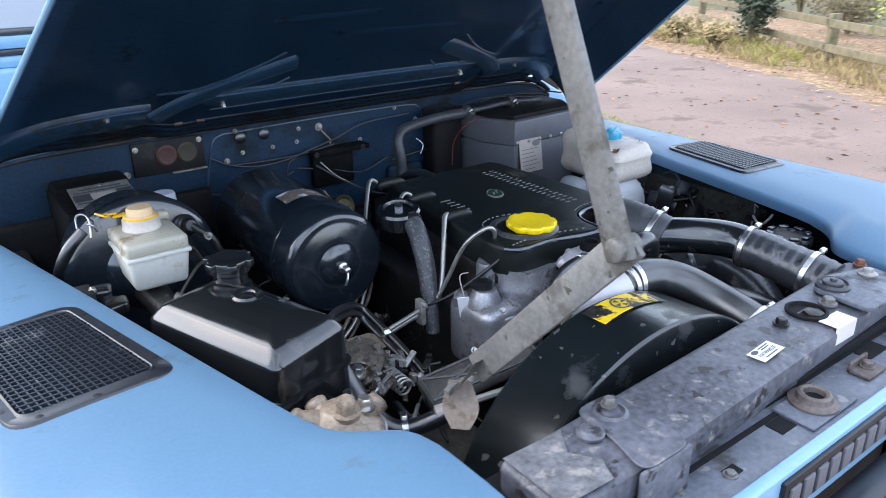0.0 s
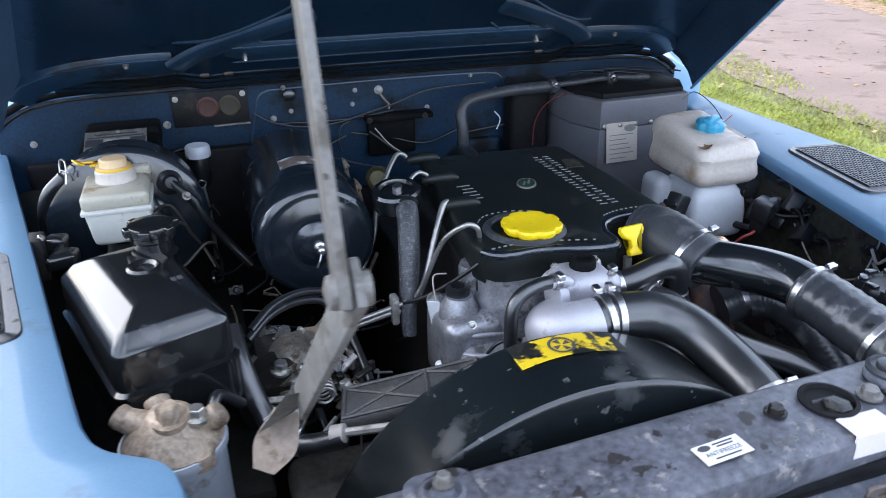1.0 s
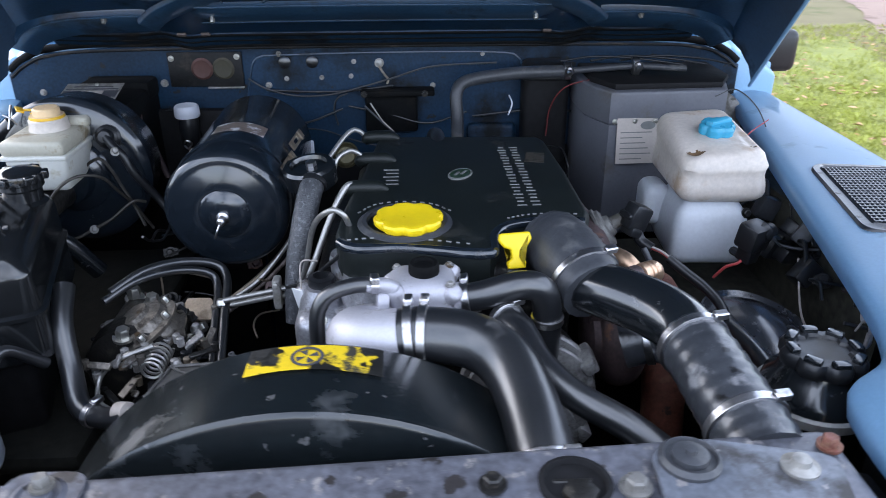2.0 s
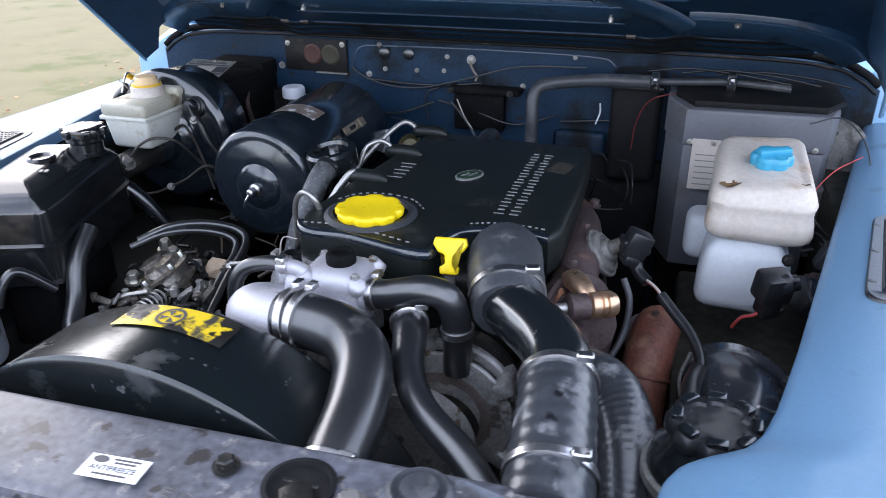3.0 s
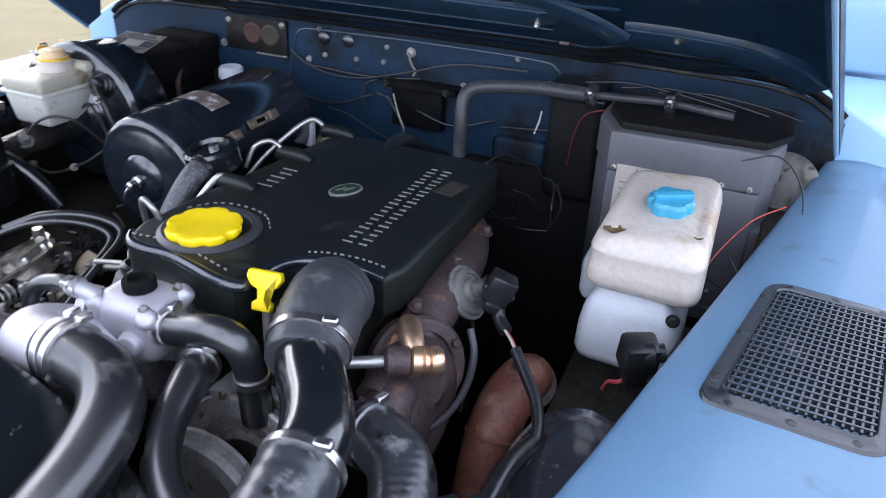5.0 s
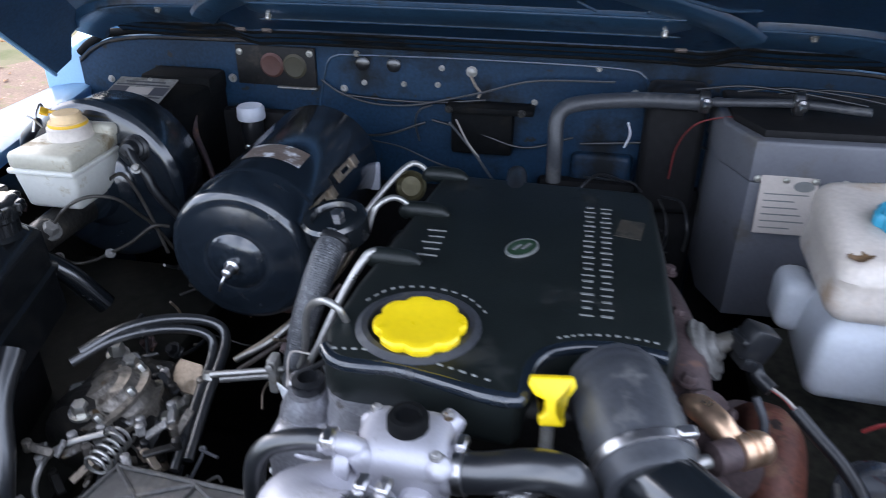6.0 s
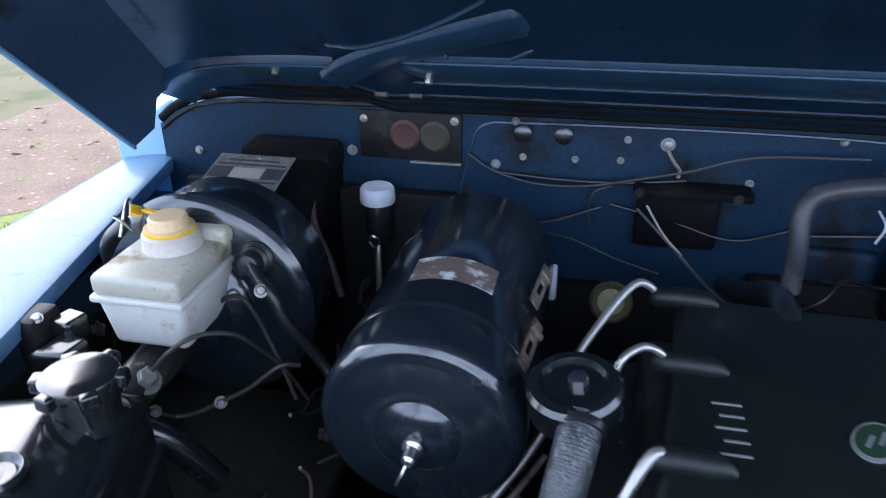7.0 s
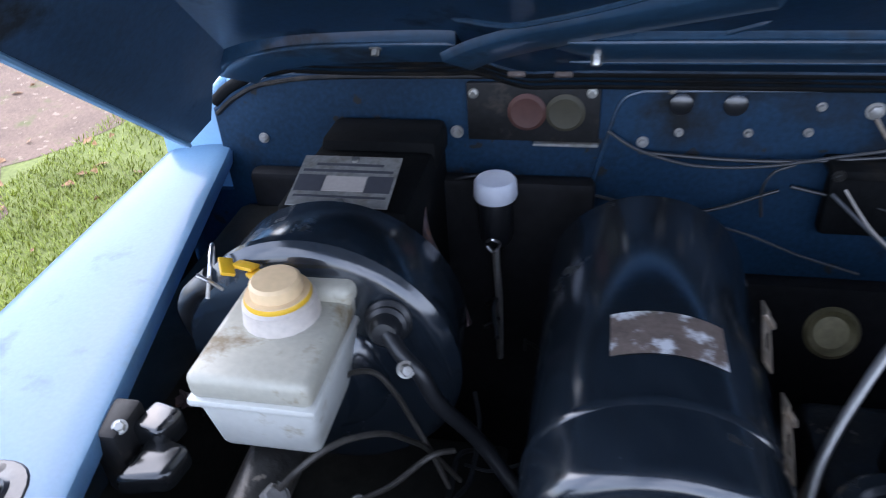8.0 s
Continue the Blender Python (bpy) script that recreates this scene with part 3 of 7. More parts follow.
        row = [(xi + 0.016, top - 0.022), (xi + 0.003, top - 0.02), (xi, top - 0.006), (xi + 0.002, top - 0.002), (xi + 0.008, top)]
        for k in range(1, 8):
            u = k / 7
            row.append((xi + 0.008 + (xo - 0.03 - xi - 0.008) * u, top - 0.006 * u * u))
        for k in range(1, 7):
            a = k / 6 * math.pi / 2
            row.append((xo - 0.03 + 0.045 * math.sin(a), top - 0.006 - 0.05 * (1 - math.cos(a))))
        row += [(xo + 0.03, top - 0.2), (xo + 0.04, 0.72)]
        if s > 0:  # this wing's edge lies a little lower
            sag = 0.010 + 0.010 * min(1, max(0, (0.52 - y) / 0.08))
            row = [(x, z - sag * max(0, 1 - max(0, x - xi) / 0.05)) for x, z in row]
        rows.append([bm.verts.new((s * x, y, z)) for x, z in row])
    for a, b in zip(rows, rows[1:]):
        for k in range(len(a) - 1):
            bm.faces.new((a[k], a[k + 1], b[k + 1], b[k]))
    bmesh.ops.solidify(bm, geom=bm.faces[:], thickness=0.0015)
    w = part("wing", bm, BLUE, car, "smooth light blue painted front wing")
    inner = B()
    q = [[inner.verts.new((s * (inner_x(y) + 0.02 + 0.06 * min(1, max(0, (y - 0.45) * 8))), y, z)) for z in (1.118 if s > 0 else 1.128, 0.95, 0.45)] for y in (0.3, 0.42, 0.5, 0.6, 0.8, 1.0, 1.2, 1.29)]
    for a, b in zip(q, q[1:]):
        for k in range(2):
            inner.faces.new((a[k], a[k + 1], b[k + 1], b[k]))
    bmesh.ops.solidify(inner, geom=inner.faces[:], thickness=0.002)
    part("inner_wing", inner, DARK, car, "near-black inner wing panel")
    return w


wing(1), wing(-1)

# bulkhead, with a rounded top and a rubber seal along it
bh = B()
BULK_TOP = [(0.637, 1.196), (0.612, 1.216), (0.565, 1.232), (0.45, 1.240), (0, 1.242)]
outline = [(0.715, 0.44), (0.715, 1.10), (0.637, 1.10)] + BULK_TOP + [(-x, z) for x, z in BULK_TOP[-2::-1]] + [(-0.637, 1.10), (-0.715, 1.10), (-0.715, 0.44)]
prism(bh, outline, 0, 0.03, 0.002, 1, pose(0, 1.325, 0, 90, 0, 0))
bulkhead = part("bulkhead", bh, BULK, car, "dirty blue steel bulkhead, the bonnet's shade darkening its colour")
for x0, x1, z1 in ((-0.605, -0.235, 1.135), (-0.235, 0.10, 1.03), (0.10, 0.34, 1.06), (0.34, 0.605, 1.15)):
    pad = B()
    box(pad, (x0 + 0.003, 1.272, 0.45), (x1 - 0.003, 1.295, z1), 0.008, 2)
    part("lower_pad", pad, DARK, bulkhead, "near-black panel on the lower bulkhead")
SEAL = [(-0.634, 1.299, 1.203), (-0.608, 1.299, 1.222), (-0.565, 1.299, 1.238), (-0.45, 1.299, 1.246), (0, 1.299, 1.248),
        (0.45, 1.299, 1.246), (0.565, 1.299, 1.238), (0.608, 1.299, 1.222), (0.634, 1.299, 1.203)]
part("seal", tube(B(), SEAL, 0.0065, 10, 6), SEALING, bulkhead, "black rubber bonnet seal")
part("seal_lip", tube(B(), [(x * 0.996, y - 0.006, z - 0.011) for x, y, z in SEAL], 0.0026, 8, 6), GRIME, bulkhead)
sc = B()
box(sc, (-0.635, 1.312, 1.10), (0.635, 1.46, 1.232), 0.02, 3)
part("scuttle", sc, BLUE, car, "light blue scuttle panel below the windscreen")
for s in (1, -1):
    cheek = B()
    x0, x1 = (0.628, 0.712) if s > 0 else (-0.712, -0.628)
    box(cheek, (x0, 1.300, 0.9), (x1, 1.46, 1.226), 0.008, 3)
    for v in cheek.verts:
        if v.co.z > 1.1 and v.co.y < 1.35:
            v.co.z -= 0.55 * max(0, abs(v.co.x) - 0.625)
    part("bulkhead_corner", cheek, BLUE, car)
ws = B()
box(ws, (-0.70, 1.47, 1.225), (0.70, 1.52, 1.352), 0.008, 3)
part("windscreen_frame", ws, BLUE, car)
for z0, z1, y0, material in ((1.352, 1.371, 1.482, BLUE), (1.371, 1.384, 1.490, RUBBER), (1.384, 1.405, 1.478, BLUE), (1.405, 1.417, 1.484, RUBBER)):
    st = B()
    box(st, (-0.68, y0, z0), (0.68, 1.515, z1), 0.003)
    part("trim_strip", st, material, car)
gl = B()
box(gl, (-0.66, 0, 0), (0.66, 0.006, 0.5), 0.001, 1, pose(0, 1.495, 1.414, -14, 0, 0))
part("windscreen", gl, GLASS_PALE, car, "windscreen with the pale sky's reflection in its colour")
cab = B()
box(cab, (-0.78, 1.53, 0.5), (0.78, 3.4, 1.9), 0.04, 3)
part("cab", cab, BLUE, car)
hg = B()
box(hg, (0.712, 1.37, 1.11), (0.735, 1.42, 1.185), 0.006)
part("door_hinge", hg, BLUE, car)
mir = B()
box(mir, (0.742, 1.43, 1.15), (0.815, 1.48, 1.232), 0.016, 3)
tube(mir, [(0.72, 1.45, 1.18), (0.735, 1.45, 1.185), (0.76, 1.455, 1.19)], 0.012)
part("door_mirror", mir, BLACK, car, "black plastic door mirror")

# bonnet: hinged on the bulkhead, 36 degrees open
SLOPE = 0.72


def bon(x, y, d=0.0):
    """A place on the raised bonnet, d below its skin."""
    return Vector((x, y - 0.58 * d, 1.245 + (1.24 - y) * SLOPE - 0.81 * d))


def bon_x(y):
    return 0.628 - 0.228 * (1.25 - y)


def bon_l(y):
    """The other edge, which draws in more towards the front."""
    return 0.630 - 0.255 * (1.247 - y)


def bon_skin(x):
    """How deep the inner skin lies: stepped back towards the corners."""
    u = min(1, max(0, (abs(x) - 0.29) / 0.07))
    return -0.004 - 0.018 * u * u * (3 - 2 * u)


def bon_rear(x):
    """Where the inner skin ends over the bulkhead."""
    u = min(1, max(0, (abs(x) - 0.29) / 0.07))
    return 1.238 + 0.026 * u * u * (3 - 2 * u) - 0.010 * min(1, max(0, (abs(x) - 0.46) / 0.08))


bm = B()
rows = []
for i in range(17):
    y = 1.262 - i * 0.800 / 16
    w = bon_x(y)
    lip = 0.065
    v = bon_l(y) - 0.002
    row = [(-v, 0.053), (-v - 0.002, 0.053), (-v + 0.020, 0.028), (-v + 0.036, 0.0)]
    n = 84
    xs = [-v + 0.052 + (v + w - 0.082) * k / n for k in range(n + 1)]
    row += [(x, bon_skin(x)) for x in xs]
    row += [(w - 0.012, 0.0), (w, 0.03), (w + 0.002, lip), (w, lip)]
    rows.append([bm.verts.new(bon(x, y if abs(x) > 0.60 else min(y, bon_rear(x) - 0.001 * (16 - i)), d)) for x, d in row])
y = 1.262 - 0.800
for d in (0.02, 0.05):
    rows.append([bm.verts.new(bon(v.co.x, y - 0.012, d)) for v in rows[16]])
for a, b in zip(rows, rows[1:]):
    for k in range(len(a) - 1):
        bm.faces.new((a[k], a[k + 1], b[k + 1], b[k]))
bmesh.ops.solidify(bm, geom=bm.faces[:], thickness=0.002)
bonnet = part("bonnet", bm, BLUE_SHADED, car, "raised blue bonnet seen from below")
sk = B()
rows = []
for i in range(17):
    y = 1.264 - i * 0.814 / 16
    w = bon_x(y)
    rows.append([sk.verts.new(bon(-bon_l(y) + 0.075 + (bon_l(y) + w - 0.091) * k / 14, y, -0.010 * math.sin(math.pi * k / 14) - 0.026)) for k in range(15)])
for a, b in zip(rows, rows[1:]):
    for k in range(14):
        sk.faces.new((a[k], a[k + 1], b[k + 1], b[k]))
bmesh.ops.solidify(sk, geom=sk.faces[:], thickness=0.0015)
part("outer_skin", sk, BLUE, bonnet, "light blue painted top skin of the bonnet")
for s in (1, -1):
    hem = [bon(bon_x(1.262 - 0.08 * k) - 0.002 if s > 0 else -bon_l(1.262 - 0.08 * k), 1.262 - 0.08 * k, 0.066 if s > 0 else 0.054) for k in range(11)]
    part("hem", tube(B(), hem, 0.003, 8, 4), BLUE, bonnet, "pale blue folded edge of the bonnet")


def channel(line, width, depth, name, top=0.0, level=None, fade=0.0, material=BLUE_SHADED, flat=0.8):
    """A pressed channel under the bonnet along points (x, y); fade: the length over which its ends run out."""
    tmp = B()
    p = smooth_path([Vector((x, y, 0)) for x, y in line], 8)
    along = [0.0]
    for a, b in zip(p, p[1:]):
        along.append(along[-1] + (b - a).length)
    rings = []
    for i, q in enumerate(p):
        t = (p[min(i + 1, len(p) - 1)] - p[max(i - 1, 0)]).normalized()
        nrm = Vector((-t.y, t.x, 0))
        end = min(1, (min(along[i], along[-1] - along[i]) + 0.001) / fade) if fade else 1
        ring = []
        for u, d in ((-1, top), (-flat - 0.04, depth * 0.85), (-flat + 0.05, depth), (0, depth), (flat - 0.05, depth), (flat + 0.04, depth * 0.85), (1, top)):
            c = q + nrm * (u * width / 2 * (0.45 + 0.55 * end))
            ring.append(tmp.verts.new(bon(c.x, c.y, d * end + (bon_skin(c.x) if level is None else level))))
        rings.append(ring)
    for a, b in zip(rings, rings[1:]):
        for k in range(6):
            tmp.faces.new((a[k], a[k + 1], b[k + 1], b[k]))
    tmp.faces.new(rings[0][::-1])
    tmp.faces.new(rings[-1])
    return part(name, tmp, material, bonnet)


def seam(line, r, name, material=BLUE_SHADED, d=0.0):
    """A thin raised crease on the bonnet's inner skin."""
    pts = [bon(q.x, q.y, bon_skin(q.x) + d) for q in smooth_path([Vector((x, y, 0)) for x, y in line], 10)]
    return part(name, tube(B(), pts, [r * 0.4] + [r] * (len(pts) - 2) + [r * 0.4], 8, 1), material, bonnet)


channel([(-0.272, 1.145), (0, 1.143), (0.272, 1.145)], 0.044, 0.007, "rear_channel", level=-0.004, fade=0.016)
for edge in (1.1245, 1.1615):
    seam([(-0.262, edge + 0.002), (-0.12, edge), (0.12, edge), (0.262, edge + 0.002)], 0.0018, "channel_crease", d=0.0062)
for s in (1, -1):
    channel([(s * 0.348, 1.188), (s * 0.42, 1.191), (s * 0.50, 1.203), (s * 0.556, 1.229), (s * 0.588, 1.262)], 0.048, 0.010, "corner_channel")
    seam([(s * 0.35, 1.169), (s * 0.42, 1.171), (s * 0.495, 1.181), (s * 0.556, 1.208), (s * 0.594, 1.245)], 0.002, "channel_crease", d=0.009)
    channel([(s * 0.352, 1.180), (s * 0.315, 1.146), (s * 0.25, 1.110), (s * 0.169, 1.073), (s * 0.144, 1.063)], 0.034, 0.006, "diagonal_rib", level=-0.004, fade=0.006)
    seam([(s * 0.345, 1.138), (s * 0.30, 1.114), (s * 0.253, 1.093), (s * 0.21, 1.067), (s * 0.173, 1.039)], 0.0028, "rib_edge")
    seam([(s * 0.222, 1.120), (s * 0.214, 1.131), (s * 0.194, 1.140), (s * 0.172, 1.131), (s * 0.141, 1.107)], 0.0024, "rib_edge")
    hb = B()
    hexbolt(hb, bon(s * 0.243, 1.152, -0.002), (0, -0.58, -0.81), 0.004, 0.011)
    part("bolt", hb, BOLT, bonnet)
    hb = B()
    hexbolt(hb, bon(s * 0.415, 1.176, -0.012), (0, -0.58, -0.81), 0.0035, 0.006)
    part("bolt", hb, STAY, bonnet)
FLANGE = [(0, 1.217), (0.15, 1.217), (0.27, 1.219), (0.33, 1.233), (0.38, 1.243), (0.46, 1.244), (0.53, 1.240)]
FLANGE = [(-x, y) for x, y in FLANGE[:0:-1]] + FLANGE
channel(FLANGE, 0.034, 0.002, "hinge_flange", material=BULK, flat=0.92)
for off, r in ((-0.014, 0.0026), (0.001, 0.0016), (0.0155, 0.003)):
    seam([(x, y + off) for x, y in FLANGE], r, "hinge_seal", SEALING, 0.002)
for x in (-0.305, -0.268, 0.27):
    clip = B()
    box(clip, (-0.007, -0.003, -0.002), (0.007, 0.003, 0.002), 0.0008, 1, Matrix.Translation(bon(x, 1.196, 0.001)) @ pose(0, 0, 0, -36, 0, 0))
    part("clip", clip, BROWN_STEEL, bonnet)
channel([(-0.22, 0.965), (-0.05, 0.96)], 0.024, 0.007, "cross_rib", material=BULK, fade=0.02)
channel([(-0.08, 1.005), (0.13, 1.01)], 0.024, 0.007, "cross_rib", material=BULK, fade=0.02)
channel([(-0.27, 0.575), (0, 0.55), (0.27, 0.56)], 0.06, 0.02, "front_channel")

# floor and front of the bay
# added floor, unseen, that keeps light and the ground out of the bay
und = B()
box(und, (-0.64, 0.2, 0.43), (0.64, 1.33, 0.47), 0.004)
part("floor_blocker", und, DARK, car)
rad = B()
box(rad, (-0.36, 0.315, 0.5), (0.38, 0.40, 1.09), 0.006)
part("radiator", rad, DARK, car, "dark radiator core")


slam = B()
box(slam, (-0.322, 0.306, 1.088), (0.345, 0.392, 1.126), 0.010, 4)
box(slam, (-0.322, 0.312, 1.04), (0.345, 0.318, 1.10), 0.002)
for v in slam.verts:
    v.co.y += 0.045 * v.co.x
for v in slam.verts:
    if v.co.z > 1.12 and v.co.y - 0.045 * v.co.x < 0.316:
        v.co.z -= 0.003
slam_panel = part("slam_panel", slam, SLAM, car, "scuffed dark steel bonnet landing panel")
shelf = B()
box(shelf, (-0.36, 0.25, 1.066), (0.36, 0.318, 1.078), 0.003)
part("front_shelf", shelf, SHELF, car, "grey steel shelf behind the grille panel")
fp = B()
box(fp, (-0.365, 0.236, 1.02), (0.365, 0.250, 1.087), 0.003, 3)
front_panel = part("front_panel", fp, BLUE, car, "light blue front panel above the grille")
bd = B()
box(bd, (-0.10, 0.231, 1.040), (0.11, 0.237, 1.080), 0.001)
badge_strip = part("badge_strip", bd, BLACK, front_panel, "black name strip with plain pale bars")
for k in range(8):
    lt = B()
    box(lt, (-0.092 + k * 0.0245, 0.228, 1.046), (-0.092 + k * 0.0245 + 0.017, 0.2315, 1.072), 0.001)
    part("bar", lt, HEATER, badge_strip)
gr = B()
for k in range(7):
    box(gr, (-0.36, 0.20, 0.80 + k * 0.032), (0.36, 0.235, 0.815 + k * 0.032), 0.003)
part("grille", gr, VENT, car, "grey plastic radiator grille")


def wheel(x, y):
    m_ = axis_pose((x - math.copysign(0.10, x), y, 0.37), (x + math.copysign(1, x), y, 0.37))
    t_ = B()
    lathe(t_, [(0.21, 0.0), (0.30, 0.0), (0.355, 0.02), (0.37, 0.05), (0.37, 0.15), (0.355, 0.18), (0.30, 0.20), (0.21, 0.195)], m_, 40)
    ty = part("wheel", t_, RUBBER, car, "black rubber tyre on a steel rim")
    t_ = B()
    lathe(t_, [(0.21, 0.02), (0.21, 0.19), (0.19, 0.17), (0.12, 0.15), (0.06, 0.17), (0.02, 0.175)], m_, 32)
    part("rim", t_, STEEL, ty)


for x in (0.75, -0.75):
    wheel(x, 0.72), wheel(x, 3.0)


# ---- engine ----
engine = thing("engine", "dark oily diesel engine under a black plastic cover", "engine", (0.07, 0.88, 0.5))
blk = B()
box(blk, (-0.075, 0.70, 0.5), (0.20, 1.10, 1.05), 0.015, 3)
box(blk, (-0.03, 0.70, 1.0), (0.225, 1.05, 1.11), 0.015, 3)
part("block", blk, OILY, engine, "oily dark engine block")

cov = B()
OUT = [(-0.0283, 0.697), (-0.0205, 0.6862), (-0.009, 0.680), (0.008, 0.679), (0.035, 0.680), (0.07, 0.672), (0.10, 0.664), (0.126, 0.662), (0.132, 0.672), (0.134, 0.70), (0.145, 0.722),
       (0.165, 0.734), (0.19, 0.739), (0.215, 0.739), (0.24, 0.734), (0.25, 0.76), (0.25, 0.9), (0.245, 1.03), (0.235, 1.05), (0.02, 1.06), (0.0, 1.05),
       (-0.012, 0.95), (-0.03, 0.80), (-0.035, 0.722)]
prism(cov, OUT, 1.098, 1.148, 0.009, 4)
front = [(x, y + 0.0055, 1.1422) for x, y in OUT[:15]]
cover = part("cover", cov, COVER, engine, "black moulded engine cover with a stitched-look edge")
part("rolled_edge", tube(B(), front, 0.0062, 12, 4), SATIN, cover, "shiny rolled front edge")
col = B()
m = pose(0.040, 0.738, 1.143)
lathe(col, [(0.053, 0), (0.052, 0.006), (0.047, 0.0095), (0.042, 0.0090), (0.041, 0.004), (0.01, 0.003)], m, 40)
part("filler_collar", col, RUBBER_GREY, cover, "grey collar round the filler")
for y, x in ((0.843, -0.004), (0.95, 0.004), (1.05, 0.008)):
    b = B()
    tube(b, [(x - 0.028, y, 1.142), (x - 0.02, y, 1.149), (x + 0.01, y - 0.002, 1.150), (x + 0.024, y - 0.004, 1.147)], [0.006, 0.0095, 0.0095, 0.004], 12)
    part("pipe_boss", b, COVER, cover)
st = B()


def stitches(bm, line, n):
    p = smooth_path([Vector((x, y, 1.1485)) for x, y in line], 30)
    for k in range(n):
        i = int((k + 0.3) / n * (len(p) - 1))
        j = min(len(p) - 1, int((k + 0.75) / n * (len(p) - 1)))
        tube(bm, [p[i], p[j]], 0.0011, 5)


stitches(st, [(-0.022, 0.695), (0.02, 0.699), (0.06, 0.692), (0.11, 0.678)], 16)
stitches(st, [(0.152, 0.742), (0.175, 0.751), (0.205, 0.754), (0.235, 0.75)], 12)
stitches(st, [(-0.014, 0.765), (0.005, 0.790), (0.035, 0.798), (0.07, 0.790), (0.094, 0.765)], 14)
tagged(part("stitching", st, GREY_PRINT, cover), kind="stuff")
lt = B()
for row, (x, n_) in enumerate(((0.1755, 20), (0.1925, 20))):
    for k in range(n_):
        y, w_ = 0.779 + k * 0.0112, 0.0058 - 0.0009 * ((k * 5 + row) % 3)
        box(lt, (x - w_, y, 1.1478), (x + w_, y + 0.0022 + 0.0012 * ((k * 7 + row) % 2), 1.1489), 0.0004, 1)
for k in range(5):
    y = 0.855 + k * 0.013
    box(lt, (0.012 + 0.004 * (k % 2), y, 1.1478), (0.032, y + 0.0022, 1.1492), 0.0004, 1)
tagged(part("lettering", lt, GREY_PRINT, cover, "moulded bars where the lettering stands"), kind="stuff")
fl_ = B()
box(fl_, (-0.020, -0.013, 0), (0.020, 0.013, 0.0005), 0.0001, 1, pose(0.217, 0.949, 1.1481, 0, 0, 78))
part("faded_label", fl_, mat("faded_brown_label", (0.045, 0.038, 0.028), 0.6, 0, 0.4, 60, dirt=((0.012, 0.013, 0.012), 0.5, 60)), cover, "faded brown paper label")
bg = B()
lathe(bg, [(0.0215, 0), (0.0215, 0.0018), (0.019, 0.0024), (0.0185, 0.0016), (0.005, 0.0016)], pose(0.111, 0.887, 1.1478, 0, 0, 62) @ Matrix.Diagonal((1, 0.66, 1, 1)), 36)
bdg = part("badge", bg, GREY_PRINT, cover, "oval badge with a pale rim")
bg = B()
lathe(bg, [(0.0185, 0), (0.0185, 0.0005), (0.001, 0.0006)], pose(0.111, 0.887, 1.1496, 0, 0, 62) @ Matrix.Diagonal((1, 0.64, 1, 1)), 32)
part("badge_field", bg, GREEN_BADGE, bdg, "dark green enamel field")
for u0, u1, w0 in ((-0.011, 0.003, 0.0012), (-0.004, 0.011, -0.0048)):
    bg = B()
    box(bg, (u0, w0, 0), (u1, w0 + 0.0034, 0.0004), 0, 1, pose(0.111, 0.887, 1.1503, 0, 0, 62))
    part("badge_bar", bg, GREY_PRINT, bdg, "pale bar on the badge")

ocap = thing("oil_filler_cap", "bright yellow lobed oil filler cap on the cover", "cap", (0.044, 0.726, 1.147))
MCAP = pose(0.044, 0.726, 1.147, 0, 0, 12)
b = B()
lathe(b, [(0.028, 0), (0.034, 0.004), (0.0375, 0.008), (0.0380, 0.0125), (0.0365, 0.0148), (0.032, 0.0156), (0.029, 0.0150)], MCAP, 96, 8, 0.10)
part("grip_rim", b, YELLOW, ocap)
b = B()
lathe(b, [(0.0288, 0.0125), (0.0285, 0.0149), (0.0270, 0.0146), (0.012, 0.0146), (0.001, 0.0147)], MCAP, 64)
part("top_disc", b, YELLOW, ocap)

dip = thing("dipstick", "yellow T-handled oil dipstick in a steel tube", "dipstick", (0.152, 0.676, 1.15))
d = B()
prism(d, rounded([(-0.0175, 0.002), (-0.0125, -0.0055), (-0.0055, -0.0085), (-0.0045, -0.017), (-0.010, -0.021), (-0.009, -0.028), (0.009, -0.028), (0.010, -0.021), (0.0045, -0.017), (0.0055, -0.0085), (0.0125, -0.0055), (0.0175, 0.002), (0.0155, 0.009), (-0.0155, 0.009)], 0.0016, 3),
      -0.0045, 0.0045, 0.0022, 3, pose(0.1525, 0.675, 1.152, 68, 0, 8))
part("handle", d, YELLOW, dip)
part("guide_tube", tube(B(), [(0.1515, 0.676, 1.12), (0.153, 0.674, 1.06), (0.16, 0.68, 0.9)], 0.0055, 10), STEEL, dip)

# castings below the front of the cover
neck = B()
lathe(neck, [(0.050, 0), (0.049, 0.02), (0.0475, 0.035), (0.050, 0.042), (0.0505, 0.05), (0.048, 0.055), (0.048, 0.08)], pose(0.018, 0.712, 1.03), 36)
part("filler_neck", neck, CAST, engine, "grey cast neck below the cover")
fc = B()
box(fc, (-0.083, 0.672, 0.955), (-0.002, 0.772, 1.066), 0.020, 5)
box(fc, (-0.068, 0.650, 0.965), (0.012, 0.70, 1.036), 0.018, 5)
lathe(fc, [(0.026, 0), (0.024, 0.010), (0.019, 0.020), (0.0165, 0.026)], pose(-0.054, 0.715, 1.058), 28)
lathe(fc, [(0.022, 0), (0.020, 0.012), (0.0185, 0.05), (0.016, 0.056)], pose(-0.022, 0.742, 1.058, 4, -6, 0), 28)
casting = part("front_casting", fc, CAST, engine, "ribbed grey alloy casting")
for k in range(5):
    b = B()
    z = 1.046 - 0.016 * k
    y = 0.6745 if k == 0 else 0.6535
